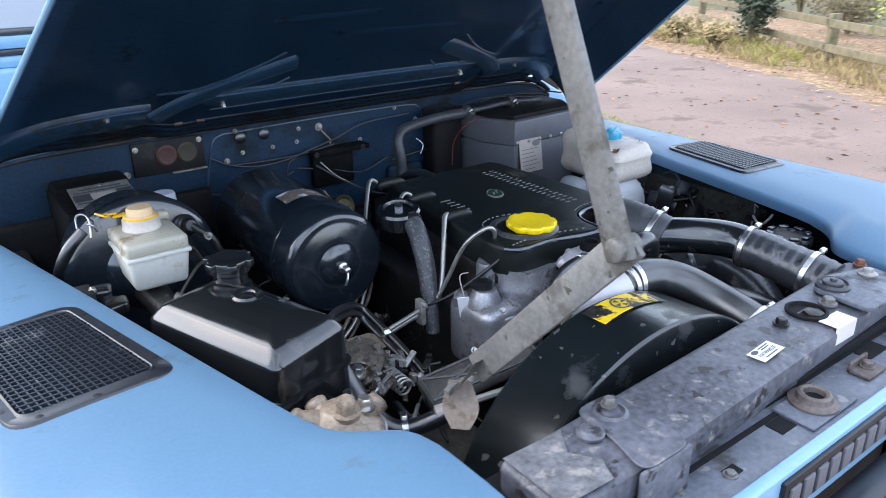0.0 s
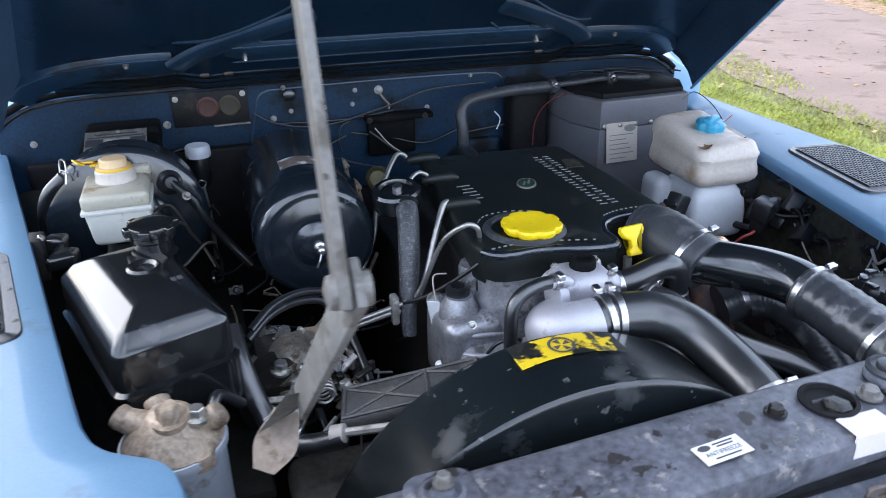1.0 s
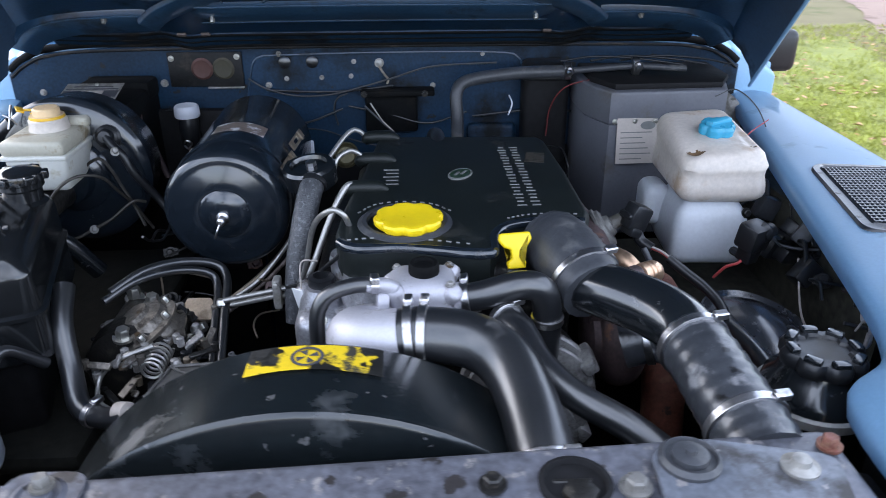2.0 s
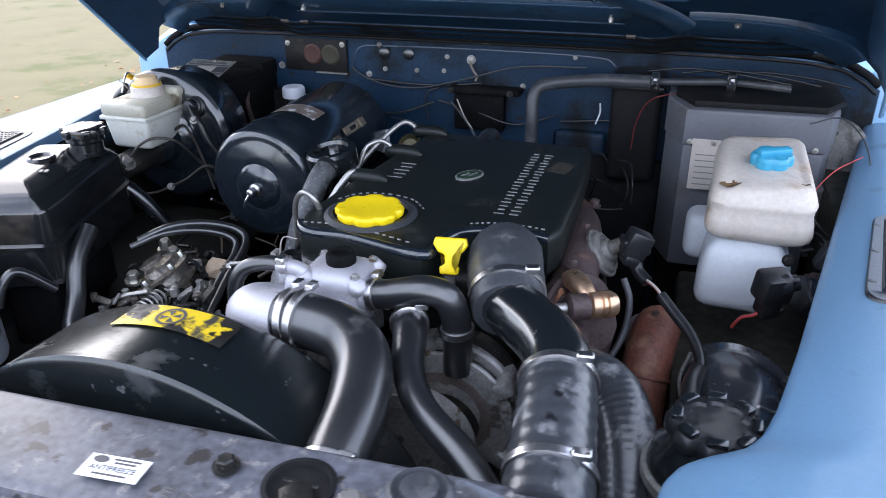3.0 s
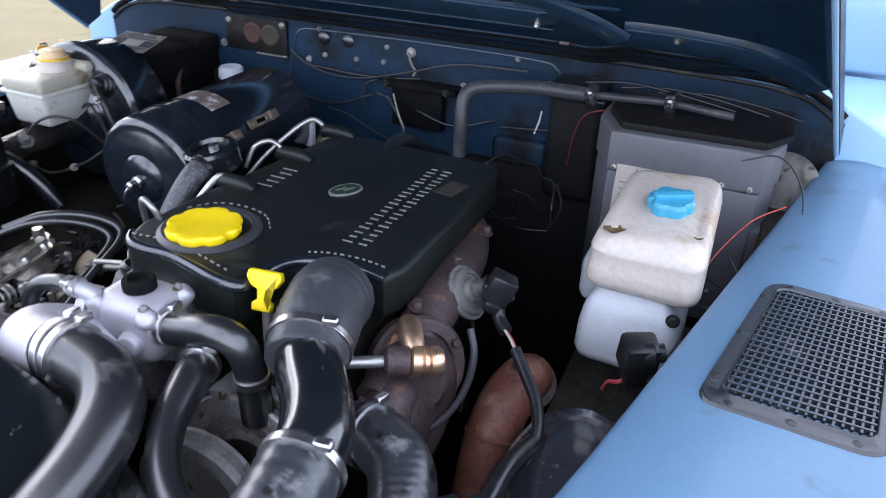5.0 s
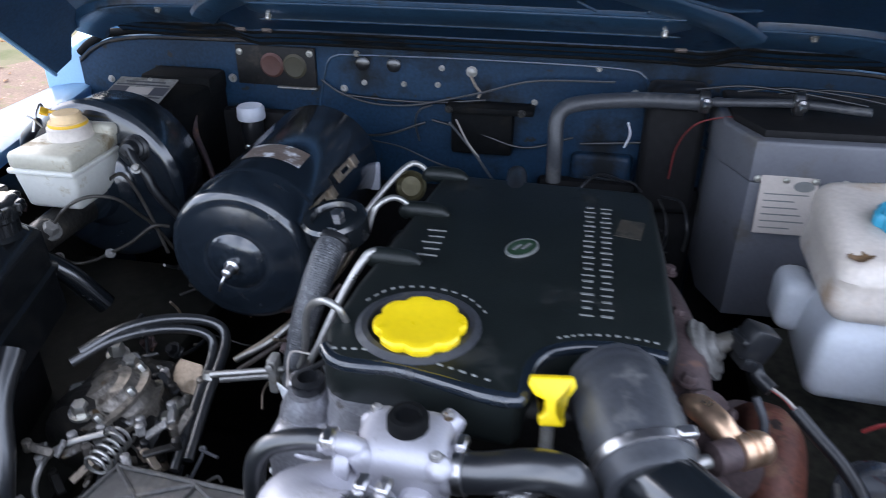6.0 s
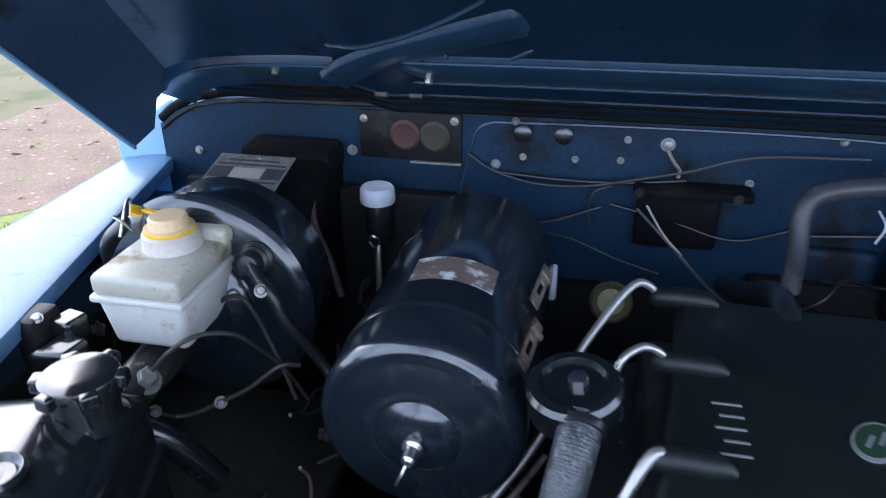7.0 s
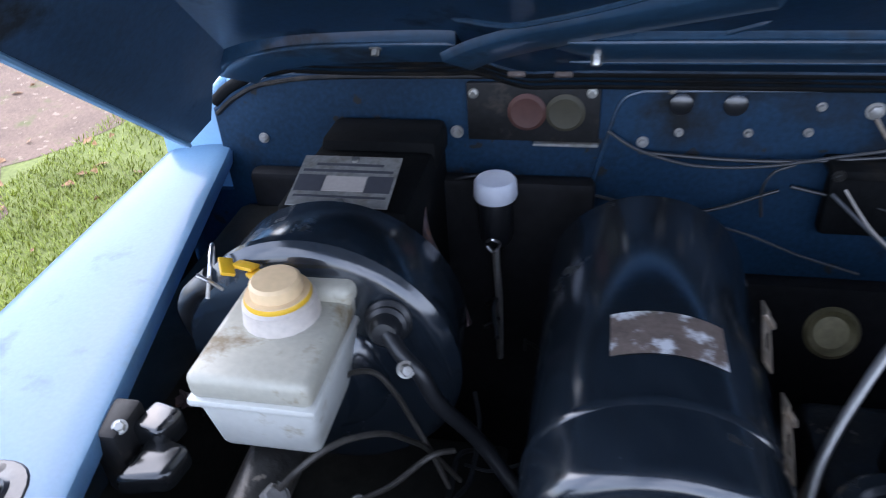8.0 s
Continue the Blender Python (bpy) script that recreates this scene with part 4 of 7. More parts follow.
    tube(b, [(-0.066, y + 0.012, z + 0.002), (-0.050, y, z + 0.003), (-0.026, y - 0.0015, z + 0.001), (-0.006, y + 0.001, z - 0.003)], [0.0022, 0.0032, 0.0032, 0.002], 10)
    part("rib", b, ALU, casting)
for q in ((-0.03, 0.690, 1.056), (-0.074, 0.745, 1.062), (-0.010, 0.715, 1.062)):
    b = B()
    lathe(b, [(0.012, -0.01), (0.011, 0.008), (0.009, 0.010), (0.004, 0.011)], axis_pose(q, Vector(q) + Vector((-0.3, -0.5, 1))), 16)
    part("boss", b, CAST, casting)
for q in ((-0.050, 0.680, 1.060), (-0.085, 0.70, 1.00)):
    part("bolt", hexbolt(B(), q, (-0.4, -1, 0.9), 0.0036, 0.007), BOLT, engine)
fr = B()
lathe(fr, [(0.015, 0), (0.0145, 0.01), (0.009, 0.012), (0.008, 0.003), (0.001, 0.003)], pose(-0.054, 0.72, 1.083), 20)
part("plug", fr, BLACK, engine)
tg = B()
box(tg, (-0.0085, -0.001, -0.022), (0.0085, 0.001, 0.022), 0.0006, 1, pose(-0.079, 0.73, 1.052, 10, -6, -38))
part("tag", tg, PAPER, engine, "white paper tag")
part("tag_wire", tube(B(), [(-0.079, 0.731, 1.072), (-0.078, 0.742, 1.10), (-0.06, 0.745, 1.10)], 0.001, 6), PAPER_OLD, engine)
al = B()
lathe(al, [(0.05, 0), (0.066, 0.006), (0.067, 0.05), (0.060, 0.062), (0.05, 0.068), (0.02, 0.07)], axis_pose((0.165, 0.68, 0.995), (0.165, 0.5, 1.0)), 48)
alt = part("alternator", al, OILY, engine, "dark alternator housing with alloy rims")
for y0, r, w in ((0.640, 0.0735, 0.011), (0.618, 0.0705, 0.006)):
    rim = B()
    lathe(rim, [(r - 0.010, 0), (r - 0.001, 0.0005), (r, 0.002), (r, w - 0.002), (r - 0.0015, w), (r - 0.010, w + 0.001)], axis_pose((0.165, y0, 0.997), (0.165, y0 - 1, 0.997)), 48)
    part("rim", rim, ALU_DIRTY, alt, "dull alloy end rim")
for k in range(5):
    a = math.radians(35 + 72 * k)
    lug = B()
    box(lug, (-0.008, -0.022, -0.007), (0.008, 0.016, 0.009), 0.003, 2, Matrix.Translation((0.165 + 0.072 * math.cos(a), 0.628, 0.997 + 0.072 * math.sin(a))) @ pose(0, 0, 0, 0, 90 - math.degrees(a), 0))
    part("lug", lug, ALU_DIRTY, alt)
inner = B()
lathe(inner, [(0.052, 0), (0.052, 0.004), (0.046, 0.006), (0.030, 0.004), (0.001, 0.004)], axis_pose((0.165, 0.616, 0.997), (0.165, 0.4, 0.997)), 40)
part("end_plate", inner, BROWN_STEEL, alt)
pu = B()
lathe(pu, [(0.02, 0), (0.062, 0.002), (0.062, 0.006), (0.054, 0.010), (0.054, 0.016), (0.062, 0.02), (0.062, 0.024), (0.05, 0.026), (0.046, 0.018), (0.015, 0.018)],
      axis_pose((0.145, 0.585, 0.985), (0.145, 0.4, 0.99)), 40)
part("pulley", pu, ALU_DIRTY, engine, "dull steel belt pulley")
for i, (x, z) in enumerate(((0.19, 0.965), (0.225, 0.94), (0.17, 0.93))):
    hb = B()
    hexbolt(hb, (x, 0.50, z), (0, -1, 0.4), 0.008, 0.012)
    part("bolt", hb, BOLT, engine)
pk = B()
box(pk, (0.06, 0.515, 0.75), (0.32, 0.54, 0.965), 0.01)
part("timing_case", pk, OILY, engine, "black oily timing case")

# alloy thermostat housing with its bent outlet
th = thing("thermostat_housing", "bright cast alloy thermostat housing with bent outlet", "housing", (0.05, 0.61, 1.08))
t = B()
box(t, (0.022, 0.592, 1.083), (0.090, 0.650, 1.147), 0.017, 5)
lathe(t, [(0.019, 0), (0.019, 0.010), (0.016, 0.012)], axis_pose((0.024, 0.604, 1.126), (-0.1, 0.598, 1.13)), 24)
lathe(t, [(0.017, 0), (0.016, 0.012), (0.0125, 0.014), (0.0125, 0.026)], axis_pose((0.086, 0.612, 1.122), (0.2, 0.607, 1.124)), 24)
part("body", t, ALU, th)
t = B()
tube(t, [(0.042, 0.605, 1.090), (0.014, 0.590, 1.100), (-0.004, 0.568, 1.110), (0.006, 0.550, 1.118), (0.036, 0.546, 1.123)], [0.024, 0.028, 0.0285, 0.027, 0.0255], 24)
part("outlet", t, ALU, th, "smooth bright alloy elbow")
t = B()
lathe(t, [(0.0135, 0), (0.0148, 0.003), (0.0148, 0.011), (0.0132, 0.0135), (0.0095, 0.0138), (0.0088, 0.0105), (0.001, 0.0105)], pose(0.058, 0.622, 1.144), 36, 12, 0.03)
part("plug", t, SEALING, th, "black round filler plug")
t = B()
lathe(t, [(0.020, -0.006), (0.020, 0.001), (0.0185, 0.003), (0.0158, 0.0035)], pose(0.058, 0.622, 1.143), 32)
part("plug_seat", t, ALU, th, "machined alloy ring round the plug")
for (x, y, z), d, r in (((0.028, 0.642, 1.126), (-0.5, 0.6, 0.5), 0.009), ((0.031, 0.598, 1.137), (-0.3, -0.4, 0.9), 0.0085), ((0.083, 0.600, 1.134), (0.4, -0.6, 0.6), 0.009), ((0.070, 0.591, 1.110), (0.2, -1, 0.2), 0.011), ((0.084, 0.644, 1.134), (0.5, 0.5, 0.6), 0.009)):
    t = B()
    lathe(t, [(r * 1.25, -0.01), (r * 1.05, 0.003), (r * 0.9, 0.007), (r * 0.7, 0.0085), (0.001, 0.0087)], axis_pose((x, y, z), Vector((x, y, z)) + Vector(d)), 20)
    part("boss", t, ALU, th)
t = B()
tube(t, [(0.030, 0.600, 1.140), (0.020, 0.597, 1.147), (0.004, 0.594, 1.149)], [0.0085, 0.0075, 0.0068], 14)
part("spigot", t, ALU, th, "short alloy spigot")
for x, y in ((0.032, 0.638), (0.083, 0.640), (0.082, 0.600)):
    t = B()
    hexbolt(t, (x, y, 1.1435), (0, 0, 1), 0.0034, 0.004)
    part("bolt", t, ALU_DIRTY, th)
t = B()
box(t, (-0.025, 0.556, 1.035), (0.05, 0.60, 1.088), 0.006, 2)
part("foot", t, ALU_DIRTY, th)
for x in (-0.016, 0.042):
    t = B()
    hexbolt(t, (x, 0.556, 1.07), (0, -1, 0.2), 0.006, 0.008)
    part("bolt", t, CHROME, th)

# ---- hoses ----
BRAID = mat("grey_braided_rubber", (0.055, 0.058, 0.064), 0.34, 0, 0.5, 60, 0.5, 420, dirt=((0.17, 0.175, 0.185), 0.42, 190), ior=1.6)
hose("intake_hose", [(0.20, 0.715, 1.128), (0.205, 0.69, 1.132), (0.215, 0.655, 1.128), (0.225, 0.622, 1.120)], [0.038, 0.038, 0.037, 0.034],
     "grey rubber intake cuff below the engine cover", RUBBER_GREY, [(0.82, 0.0375)], 0.0007, 0.010)
hose("intake_pipe", [(0.22, 0.635, 1.122), (0.243, 0.605, 1.126), (0.268, 0.575, 1.127), (0.284, 0.545, 1.126), (0.289, 0.515, 1.122)], 0.0275,
     "smooth black intake pipe with a pale highlight", GLOSS)
hose("corrugated_hose", [(0.287, 0.53, 1.122), (0.291, 0.50, 1.119), (0.295, 0.465, 1.113), (0.299, 0.43, 1.107), (0.301, 0.40, 1.101)], [0.030, 0.0305, 0.031, 0.0315, 0.032],
     "dusty grey-black corrugated intercooler hose with steel clamps", HOSE_DUSTY, [(0.08, 0.0325), (0.74, 0.034)], 0.0006, 0.0145)
hose("top_hose", [(0.026, 0.547, 1.122), (0.058, 0.545, 1.125), (0.100, 0.537, 1.122), (0.126, 0.512, 1.114), (0.138, 0.472, 1.102), (0.142, 0.43, 1.092), (0.143, 0.40, 1.083)], 0.0252,
     "thick black ribbed radiator hose off the alloy elbow", RUBBER, [(0.10, 0.0285), (0.16, 0.0285), (0.93, 0.028)])
hose("bypass_hose", [(0.092, 0.610, 1.123), (0.115, 0.608, 1.128), (0.150, 0.607, 1.138), (0.171, 0.609, 1.130), (0.178, 0.613, 1.100), (0.178, 0.615, 1.05)], 0.0142,
     "black bent coolant hose beside the dipstick", RUBBER, [(0.05, 0.0165), (0.82, 0.0165)])
hose("lower_hose", [(0.135, 0.60, 1.105), (0.145, 0.575, 1.106), (0.158, 0.535, 1.098), (0.182, 0.502, 1.088), (0.225, 0.472, 1.075), (0.265, 0.44, 1.055)], [0.0165, 0.0160, 0.0140, 0.0132, 0.0132, 0.0132],
     "slim black hose running down to the radiator", RUBBER, [(0.03, 0.019)])
hose("turbo_hose", [(0.262, 0.63, 1.055), (0.295, 0.622, 1.066), (0.328, 0.597, 1.064), (0.346, 0.55, 1.044), (0.352, 0.50, 1.0), (0.352, 0.46, 0.93)], 0.027,
     "fat grey-black turbo hose with a steel clamp", HOSE_DUSTY, [(0.16, 0.0295)], 0.00018, 0.0065)
hose("small_coolant_hose", [(0.014, 0.596, 1.149), (-0.008, 0.594, 1.149), (-0.030, 0.591, 1.142), (-0.041, 0.588, 1.125), (-0.043, 0.585, 1.094), (-0.042, 0.582, 1.04)], 0.0075,
     "thin black coolant hose bent over the alloy elbow", RUBBER, [(0.03, 0.0098)])
hose("breather_hose", [(-0.074, 0.872, 1.150), (-0.079, 0.845, 1.135), (-0.088, 0.812, 1.095), (-0.097, 0.79, 1.045), (-0.10, 0.78, 1.0)], [0.0150, 0.0148, 0.0140, 0.0115, 0.0098],
     "dusty grey braided breather hose", BRAID, [], 0.00012, 0.0022)
bhose = bpy.data.objects["breather_hose"]
part("cuff", lathe(B(), [(0.0148, 0), (0.0168, 0.0008), (0.0172, 0.003), (0.0168, 0.007), (0.0150, 0.008)], axis_pose((-0.0745, 0.870, 1.149), (-0.077, 0.852, 1.139)), 28), BLACK, bhose, "black rubber end cuff")
br = thing("breather_unit", "round black crankcase breather on the engine", "breather", (-0.08, 0.893, 1.14))
b = B()
lathe(b, [(0.028, 0), (0.033, 0.004), (0.034, 0.026), (0.031, 0.03), (0.024, 0.031), (0.022, 0.026), (0.010, 0.026)], pose(-0.079, 0.895, 1.135, 8, -6, 0), 32)
part("body", b, GLOSS, br)
b = B()
lathe(b, [(0.007, 0), (0.007, 0.006), (0.004, 0.007)], pose(-0.079, 0.895, 1.161, 8, -6, 0), 6)
part("nut", b, CHROME, br)

# steel injector pipes
def pipe(pts, r=0.0033, label="bent bright steel injector pipe", material=CHROME, name="injector_pipe", category="pipe", group="injector pipes"):
    return solid(name, tube(B(), pts, r, 10, 8), material, label, category, group)


DULL = mat("dull_steel_pipe", (0.42, 0.41, 0.39), 0.38, 0.8, 0.15, 40, 0.05, 200)
pipe([(-0.02, 0.735, 1.145), (-0.026, 0.73, 1.162), (-0.040, 0.733, 1.166), (-0.062, 0.752, 1.140), (-0.078, 0.775, 1.08), (-0.092, 0.785, 1.05), (-0.12, 0.785, 1.042), (-0.18, 0.775, 1.035)], material=DULL)
pipe([(-0.018, 0.843, 1.153), (-0.032, 0.838, 1.152), (-0.052, 0.815, 1.118), (-0.078, 0.79, 1.06), (-0.10, 0.788, 1.036), (-0.13, 0.79, 1.03), (-0.18, 0.782, 1.024)], 0.0042, material=DULL)
pipe([(-0.012, 0.95, 1.148), (-0.024, 0.948, 1.160), (-0.036, 0.945, 1.163), (-0.05, 0.935, 1.155), (-0.058, 0.925, 1.13)], material=DULL)
pipe([(-0.012, 1.053, 1.142), (-0.026, 1.052, 1.158), (-0.040, 1.045, 1.160), (-0.062, 1.02, 1.140), (-0.088, 0.985, 1.105), (-0.108, 0.945, 1.06), (-0.16, 0.90, 1.0), (-0.21, 0.88, 0.97)], 0.0036, material=DULL)
pipe([(-0.085, 0.995, 1.09), (-0.105, 0.965, 1.055), (-0.135, 0.935, 1.022), (-0.17, 0.912, 0.992), (-0.215, 0.885, 0.965)], 0.0036, "tarnished brass-coloured steel pipe", BRONZE)
pipe([(-0.10, 0.948, 1.045), (-0.128, 0.918, 1.016), (-0.162, 0.897, 0.988), (-0.205, 0.872, 0.962)], 0.003, "tarnished brown steel pipe beside the air cleaner", BROWN_STEEL)
pc = B()
box(pc, (-0.122, 0.778, 1.018), (-0.112, 0.796, 1.058), 0.003, 2, Matrix.Identity(4))
lathe(pc, [(0.004, 0), (0.004, 0.004), (0.002, 0.005)], axis_pose((-0.117, 0.778, 1.052), (-0.117, 0.7, 1.06)), 10)
solid("pipe_clip", pc, STEEL, "small steel clip holding the injector pipes", "clip")
for (x, y, z) in ((-0.175, 0.778, 1.03), (-0.165, 0.79, 1.022)):
    b = B()
    hexbolt(b, (x, y, z), (-1, 0, 0), 0.006, 0.014, False)
    solid("pipe_union", b, BOLT, "steel pipe union nut", "union", "pipe unions")
hose("fuel_hose", [(-0.30, 0.752, 1.062), (-0.27, 0.785, 1.072), (-0.235, 0.815, 1.068), (-0.2, 0.832, 1.055), (-0.185, 0.82, 1.04), (-0.178, 0.76, 1.02), (-0.172, 0.70, 0.995)], 0.0055,
     "thin black fuel hose arching over the pump", RUBBER, category="hose", seg=10, group="fuel hoses")
hose("fuel_hose", [(-0.305, 0.742, 1.056), (-0.275, 0.774, 1.066), (-0.24, 0.804, 1.062), (-0.207, 0.82, 1.05), (-0.195, 0.81, 1.034), (-0.188, 0.75, 1.014), (-0.182, 0.69, 0.99)], 0.005,
     "thin black fuel hose arching over the pump", RUBBER, category="hose", seg=10, group="fuel hoses")

# injection pump
ip = thing("injection_pump", "dirty alloy injection pump with levers and springs", "pump", (-0.25, 0.74, 0.95))
b = B()
lathe(b, [(0.03, 0), (0.055, 0.006), (0.058, 0.03), (0.052, 0.05), (0.05, 0.08), (0.04, 0.10)], axis_pose((-0.27, 0.70, 0.985), (-0.268, 0.9, 0.99)), 28)
box(b, (-0.31, 0.715, 0.985), (-0.235, 0.81, 1.02), 0.008, 2)
box(b, (-0.30, 0.73, 1.01), (-0.25, 0.79, 1.035), 0.007, 2)
part("body", b, OILY, ip)
mb = axis_pose((-0.245, 0.738, 0.998), (-0.272, 0.73, 1.05))
b = B()
lathe(b, [(0.03, 0), (0.032, 0.012), (0.041, 0.013), (0.042, 0.017), (0.036, 0.019), (0.034, 0.03), (0.040, 0.031), (0.041, 0.035), (0.032, 0.037), (0.029, 0.046), (0.018, 0.05), (0.016, 0.055), (0.001, 0.056)], mb, 36)
dome = part("boost_capsule", b, PUMP, ip, "dull alloy boost capsule with bolted flange")
for k in range(6):
    a = 2 * math.pi * k / 6
    b = B()
    hexbolt(b, mb @ Vector((0.036 * math.cos(a), 0.036 * math.sin(a), 0.034)), mb.to_3x3() @ Vector((0, 0, 1)), 0.0042, 0.010, False)
    part("screw", b, BOLT, dome)
for (x, y, z, h) in ((-0.29, 0.79, 1.03, 0.02), (-0.262, 0.77, 1.032, 0.018), (-0.245, 0.73, 1.02, 0.022), (-0.30, 0.735, 1.018, 0.016), (-0.275, 0.705, 1.03, 0.014)):
    b = B()
    hexbolt(b, (x, y, z), (0.1, -0.15, 1), 0.008, h)
    part("bolt", b, BOLT, ip)
rnd = random.Random(5)
for k in range(60):
    x, y, z = rnd.uniform(-0.315, -0.18), rnd.uniform(0.655, 0.81), rnd.uniform(0.975, 1.03)
    a = rnd.uniform(0, 360)
    b = B()
    l_ = rnd.uniform(0.006, 0.016)
    box(b, (-l_, -0.004, -0.002), (l_, 0.004, 0.002), 0.001, 1, pose(x, y, z, rnd.uniform(-40, 40), rnd.uniform(-40, 40), a))
    lathe(b, [(0.0045, -0.004), (0.0045, 0.006), (0.003, 0.007)], pose(x + 0.014 * math.cos(radians(a)), y + 0.014 * math.sin(radians(a)), z), 8)
    part("lever", b, rnd.choice([BRONZE, ALU_DIRTY, PUMP, OILY, PUMP, ALU_DIRTY, BLACK]), ip)
b = B()
turns, pts = 6, []
for k in range(turns * 8 + 1):
    a = 2 * math.pi * k / 8
    pts.append((-0.232 + 0.011 * math.cos(a), 0.655 + 0.045 * k / (turns * 8), 1.018 + 0.011 * math.sin(a)))
part("spring", tube(b, pts, 0.0017, 6, 2), DULL, ip, "coiled steel return spring")
b = B()
prism(b, [(-0.030, -0.012), (0.026, -0.016), (0.030, 0.0), (0.010, 0.018), (-0.026, 0.022)], -0.0015, 0.0015, 0.0006, 1, pose(-0.214, 0.785, 1.016, 24, -14, -18))
part("bracket", b, BRONZE, ip, "tan plated pump bracket")
part("cable", tube(B(), [(-0.235, 0.68, 1.035), (-0.265, 0.665, 1.03), (-0.288, 0.66, 1.01), (-0.282, 0.635, 0.995), (-0.25, 0.625, 0.99), (-0.225, 0.64, 1.0)], 0.0028, 8), DULL, ip, "looped steel cable")
for k in range(4):
    y = 0.74 + 0.022 * k
    part("union", hexbolt(B(), (-0.215, y, 1.0), (1, 0, 0.7), 0.0065, 0.016), BOLT, ip)

b = B()
box(b, (-0.285, 0.535, 0.90), (-0.14, 0.665, 0.945), 0.018, 4)
box(b, (-0.235, 0.50, 0.88), (-0.15, 0.56, 0.965), 0.016, 4)
solid("steering_box", b, mat("dust_caked_iron", (0.085, 0.075, 0.062), 0.8, 0.1, 0.5, 16, 0.4, 120, dirt=((0.035, 0.03, 0.025), 0.4, 20)), "dust-caked iron steering box low in the bay", "steering box")
# ribbed plastic bar and steel rod before the pump
BAR_GREY = mat("dusty_grey_nylon", (0.085, 0.083, 0.08), 0.5, 0, 0.35, 24, 0.15, 200, dirt=((0.17, 0.155, 0.135), 0.3, 26))
bar = thing("belt_cover", "dusty grey ribbed cover bar beside the fan cowl", "cover", (-0.15, 0.61, 1.04))
A0, A1 = Vector((-0.220, 0.634, 1.016)), Vector((-0.068, 0.598, 1.048))
mm = Matrix.Translation(A0) @ (A1 - A0).to_track_quat("X", "Z").to_matrix().to_4x4()
L = (A1 - A0).length
b = B()
box(b, (0, -0.029, -0.012), (L, 0.029, 0.004), 0.004, 2, mm)
part("channel", b, BAR_GREY, bar)
for (u0, v0), (u1, v1) in (((0.02, -0.026), (0.98, -0.026)), ((0.02, 0.026), (0.98, 0.026)), ((0.04, -0.024), (0.6, 0.024)), ((0.04, 0.024), (0.6, -0.024)), ((0.6, -0.024), (0.97, 0.0)), ((0.6, 0.024), (0.97, 0.0)),
                           ((0.03, -0.026), (0.03, 0.026)), ((0.61, -0.026), (0.61, 0.026)), ((0.97, -0.026), (0.97, 0.026))):
    b = B()
    tube(b, [mm @ Vector((L * u0, v0, 0.005)), mm @ Vector((L * u1, v1, 0.005))], 0.0022, 6)
    part("rib", b, BAR_GREY, bar)
rod = thing("steel_rod", "thin steel rod with pale rubber end", "rod", (-0.2, 0.56, 1.04))
part("bar", tube(B(), [(-0.25, 0.586, 1.020), (-0.234, 0.578, 1.027), (-0.185, 0.555, 1.040), (-0.10, 0.515, 1.06)], 0.0048, 8), STEEL, rod)
b = B()
lathe(b, [(0.006, 0), (0.010, 0.002), (0.010, 0.016), (0.006, 0.018)], axis_pose((-0.241, 0.582, 1.024), (-0.185, 0.556, 1.040)), 14)
part("ferrule", b, PAPER_OLD, rod)
hose("drain_hose", [(-0.322, 0.70, 1.10), (-0.316, 0.665, 1.073), (-0.304, 0.638, 1.035), (-0.288, 0.608, 1.012), (-0.262, 0.592, 1.010), (-0.228, 0.574, 1.024)], 0.011, "black drain hose below the tank", RUBBER, [(0.72, 0.0128)])

# hot side: manifold, turbo, exhaust
hot = thing("turbocharger", "rust-stained turbocharger and exhaust manifold", "turbo", (0.27, 0.74, 0.95))
b = B()
tube(b, [(0.225, 1.0, 1.075), (0.25, 0.92, 1.082), (0.262, 0.82, 1.083), (0.264, 0.74, 1.070), (0.262, 0.68, 1.050)], [0.022, 0.026, 0.027, 0.024, 0.022], 18)
part("manifold", b, RUST_DARK, hot, "heat-browned exhaust manifold")
b = B()
pts, rad_ = [], []
for k in range(15):
    a = 2 * math.pi * k / 14
    pts.append((0.285 - 0.012 * k / 14, 0.70 + 0.045 * math.sin(a) * (1 - k / 34), 1.025 + 0.048 * math.cos(a) * (1 - k / 34)))
    rad_.append(0.034 - 0.012 * k / 14)
tube(b, pts, rad_, 16, 3)
lathe(b, [(0.03, 0), (0.036, 0.004), (0.036, 0.06), (0.03, 0.064)], axis_pose((0.24, 0.70, 1.02), (0.34, 0.70, 1.02)), 24)
part("scroll", b, RUST_DARK, hot, "rusty turbine scroll")
b = B()
tube(b, [(0.262, 0.742, 1.098), (0.270, 0.728, 1.106), (0.281, 0.710, 1.107), (0.291, 0.697, 1.100)], [0.009, 0.0115, 0.0115, 0.010], 16)
part("oil_elbow", b, BRASS, hot, "brass-coloured banjo elbow")
b = B()
lathe(b, [(0.010, 0), (0.0135, 0.002), (0.0135, 0.010), (0.0115, 0.011), (0.0135, 0.0125), (0.0135, 0.016), (0.0115, 0.017), (0.0135, 0.0185), (0.0135, 0.024), (0.011, 0.029), (0.004, 0.031)],
      axis_pose((0.290, 0.689, 1.100), (0.325, 0.709, 1.098)), 20)
part("oil_union", b, BRASS, hot, "ribbed copper-brass oil union")
b = B()
lathe(b, [(0.009, 0), (0.013, 0.003), (0.013, 0.022), (0.010, 0.024)], axis_pose((0.270, 0.677, 1.101), (0.29, 0.689, 1.100)), 18)
part("oil_collar", b, RUST_DARK, hot)
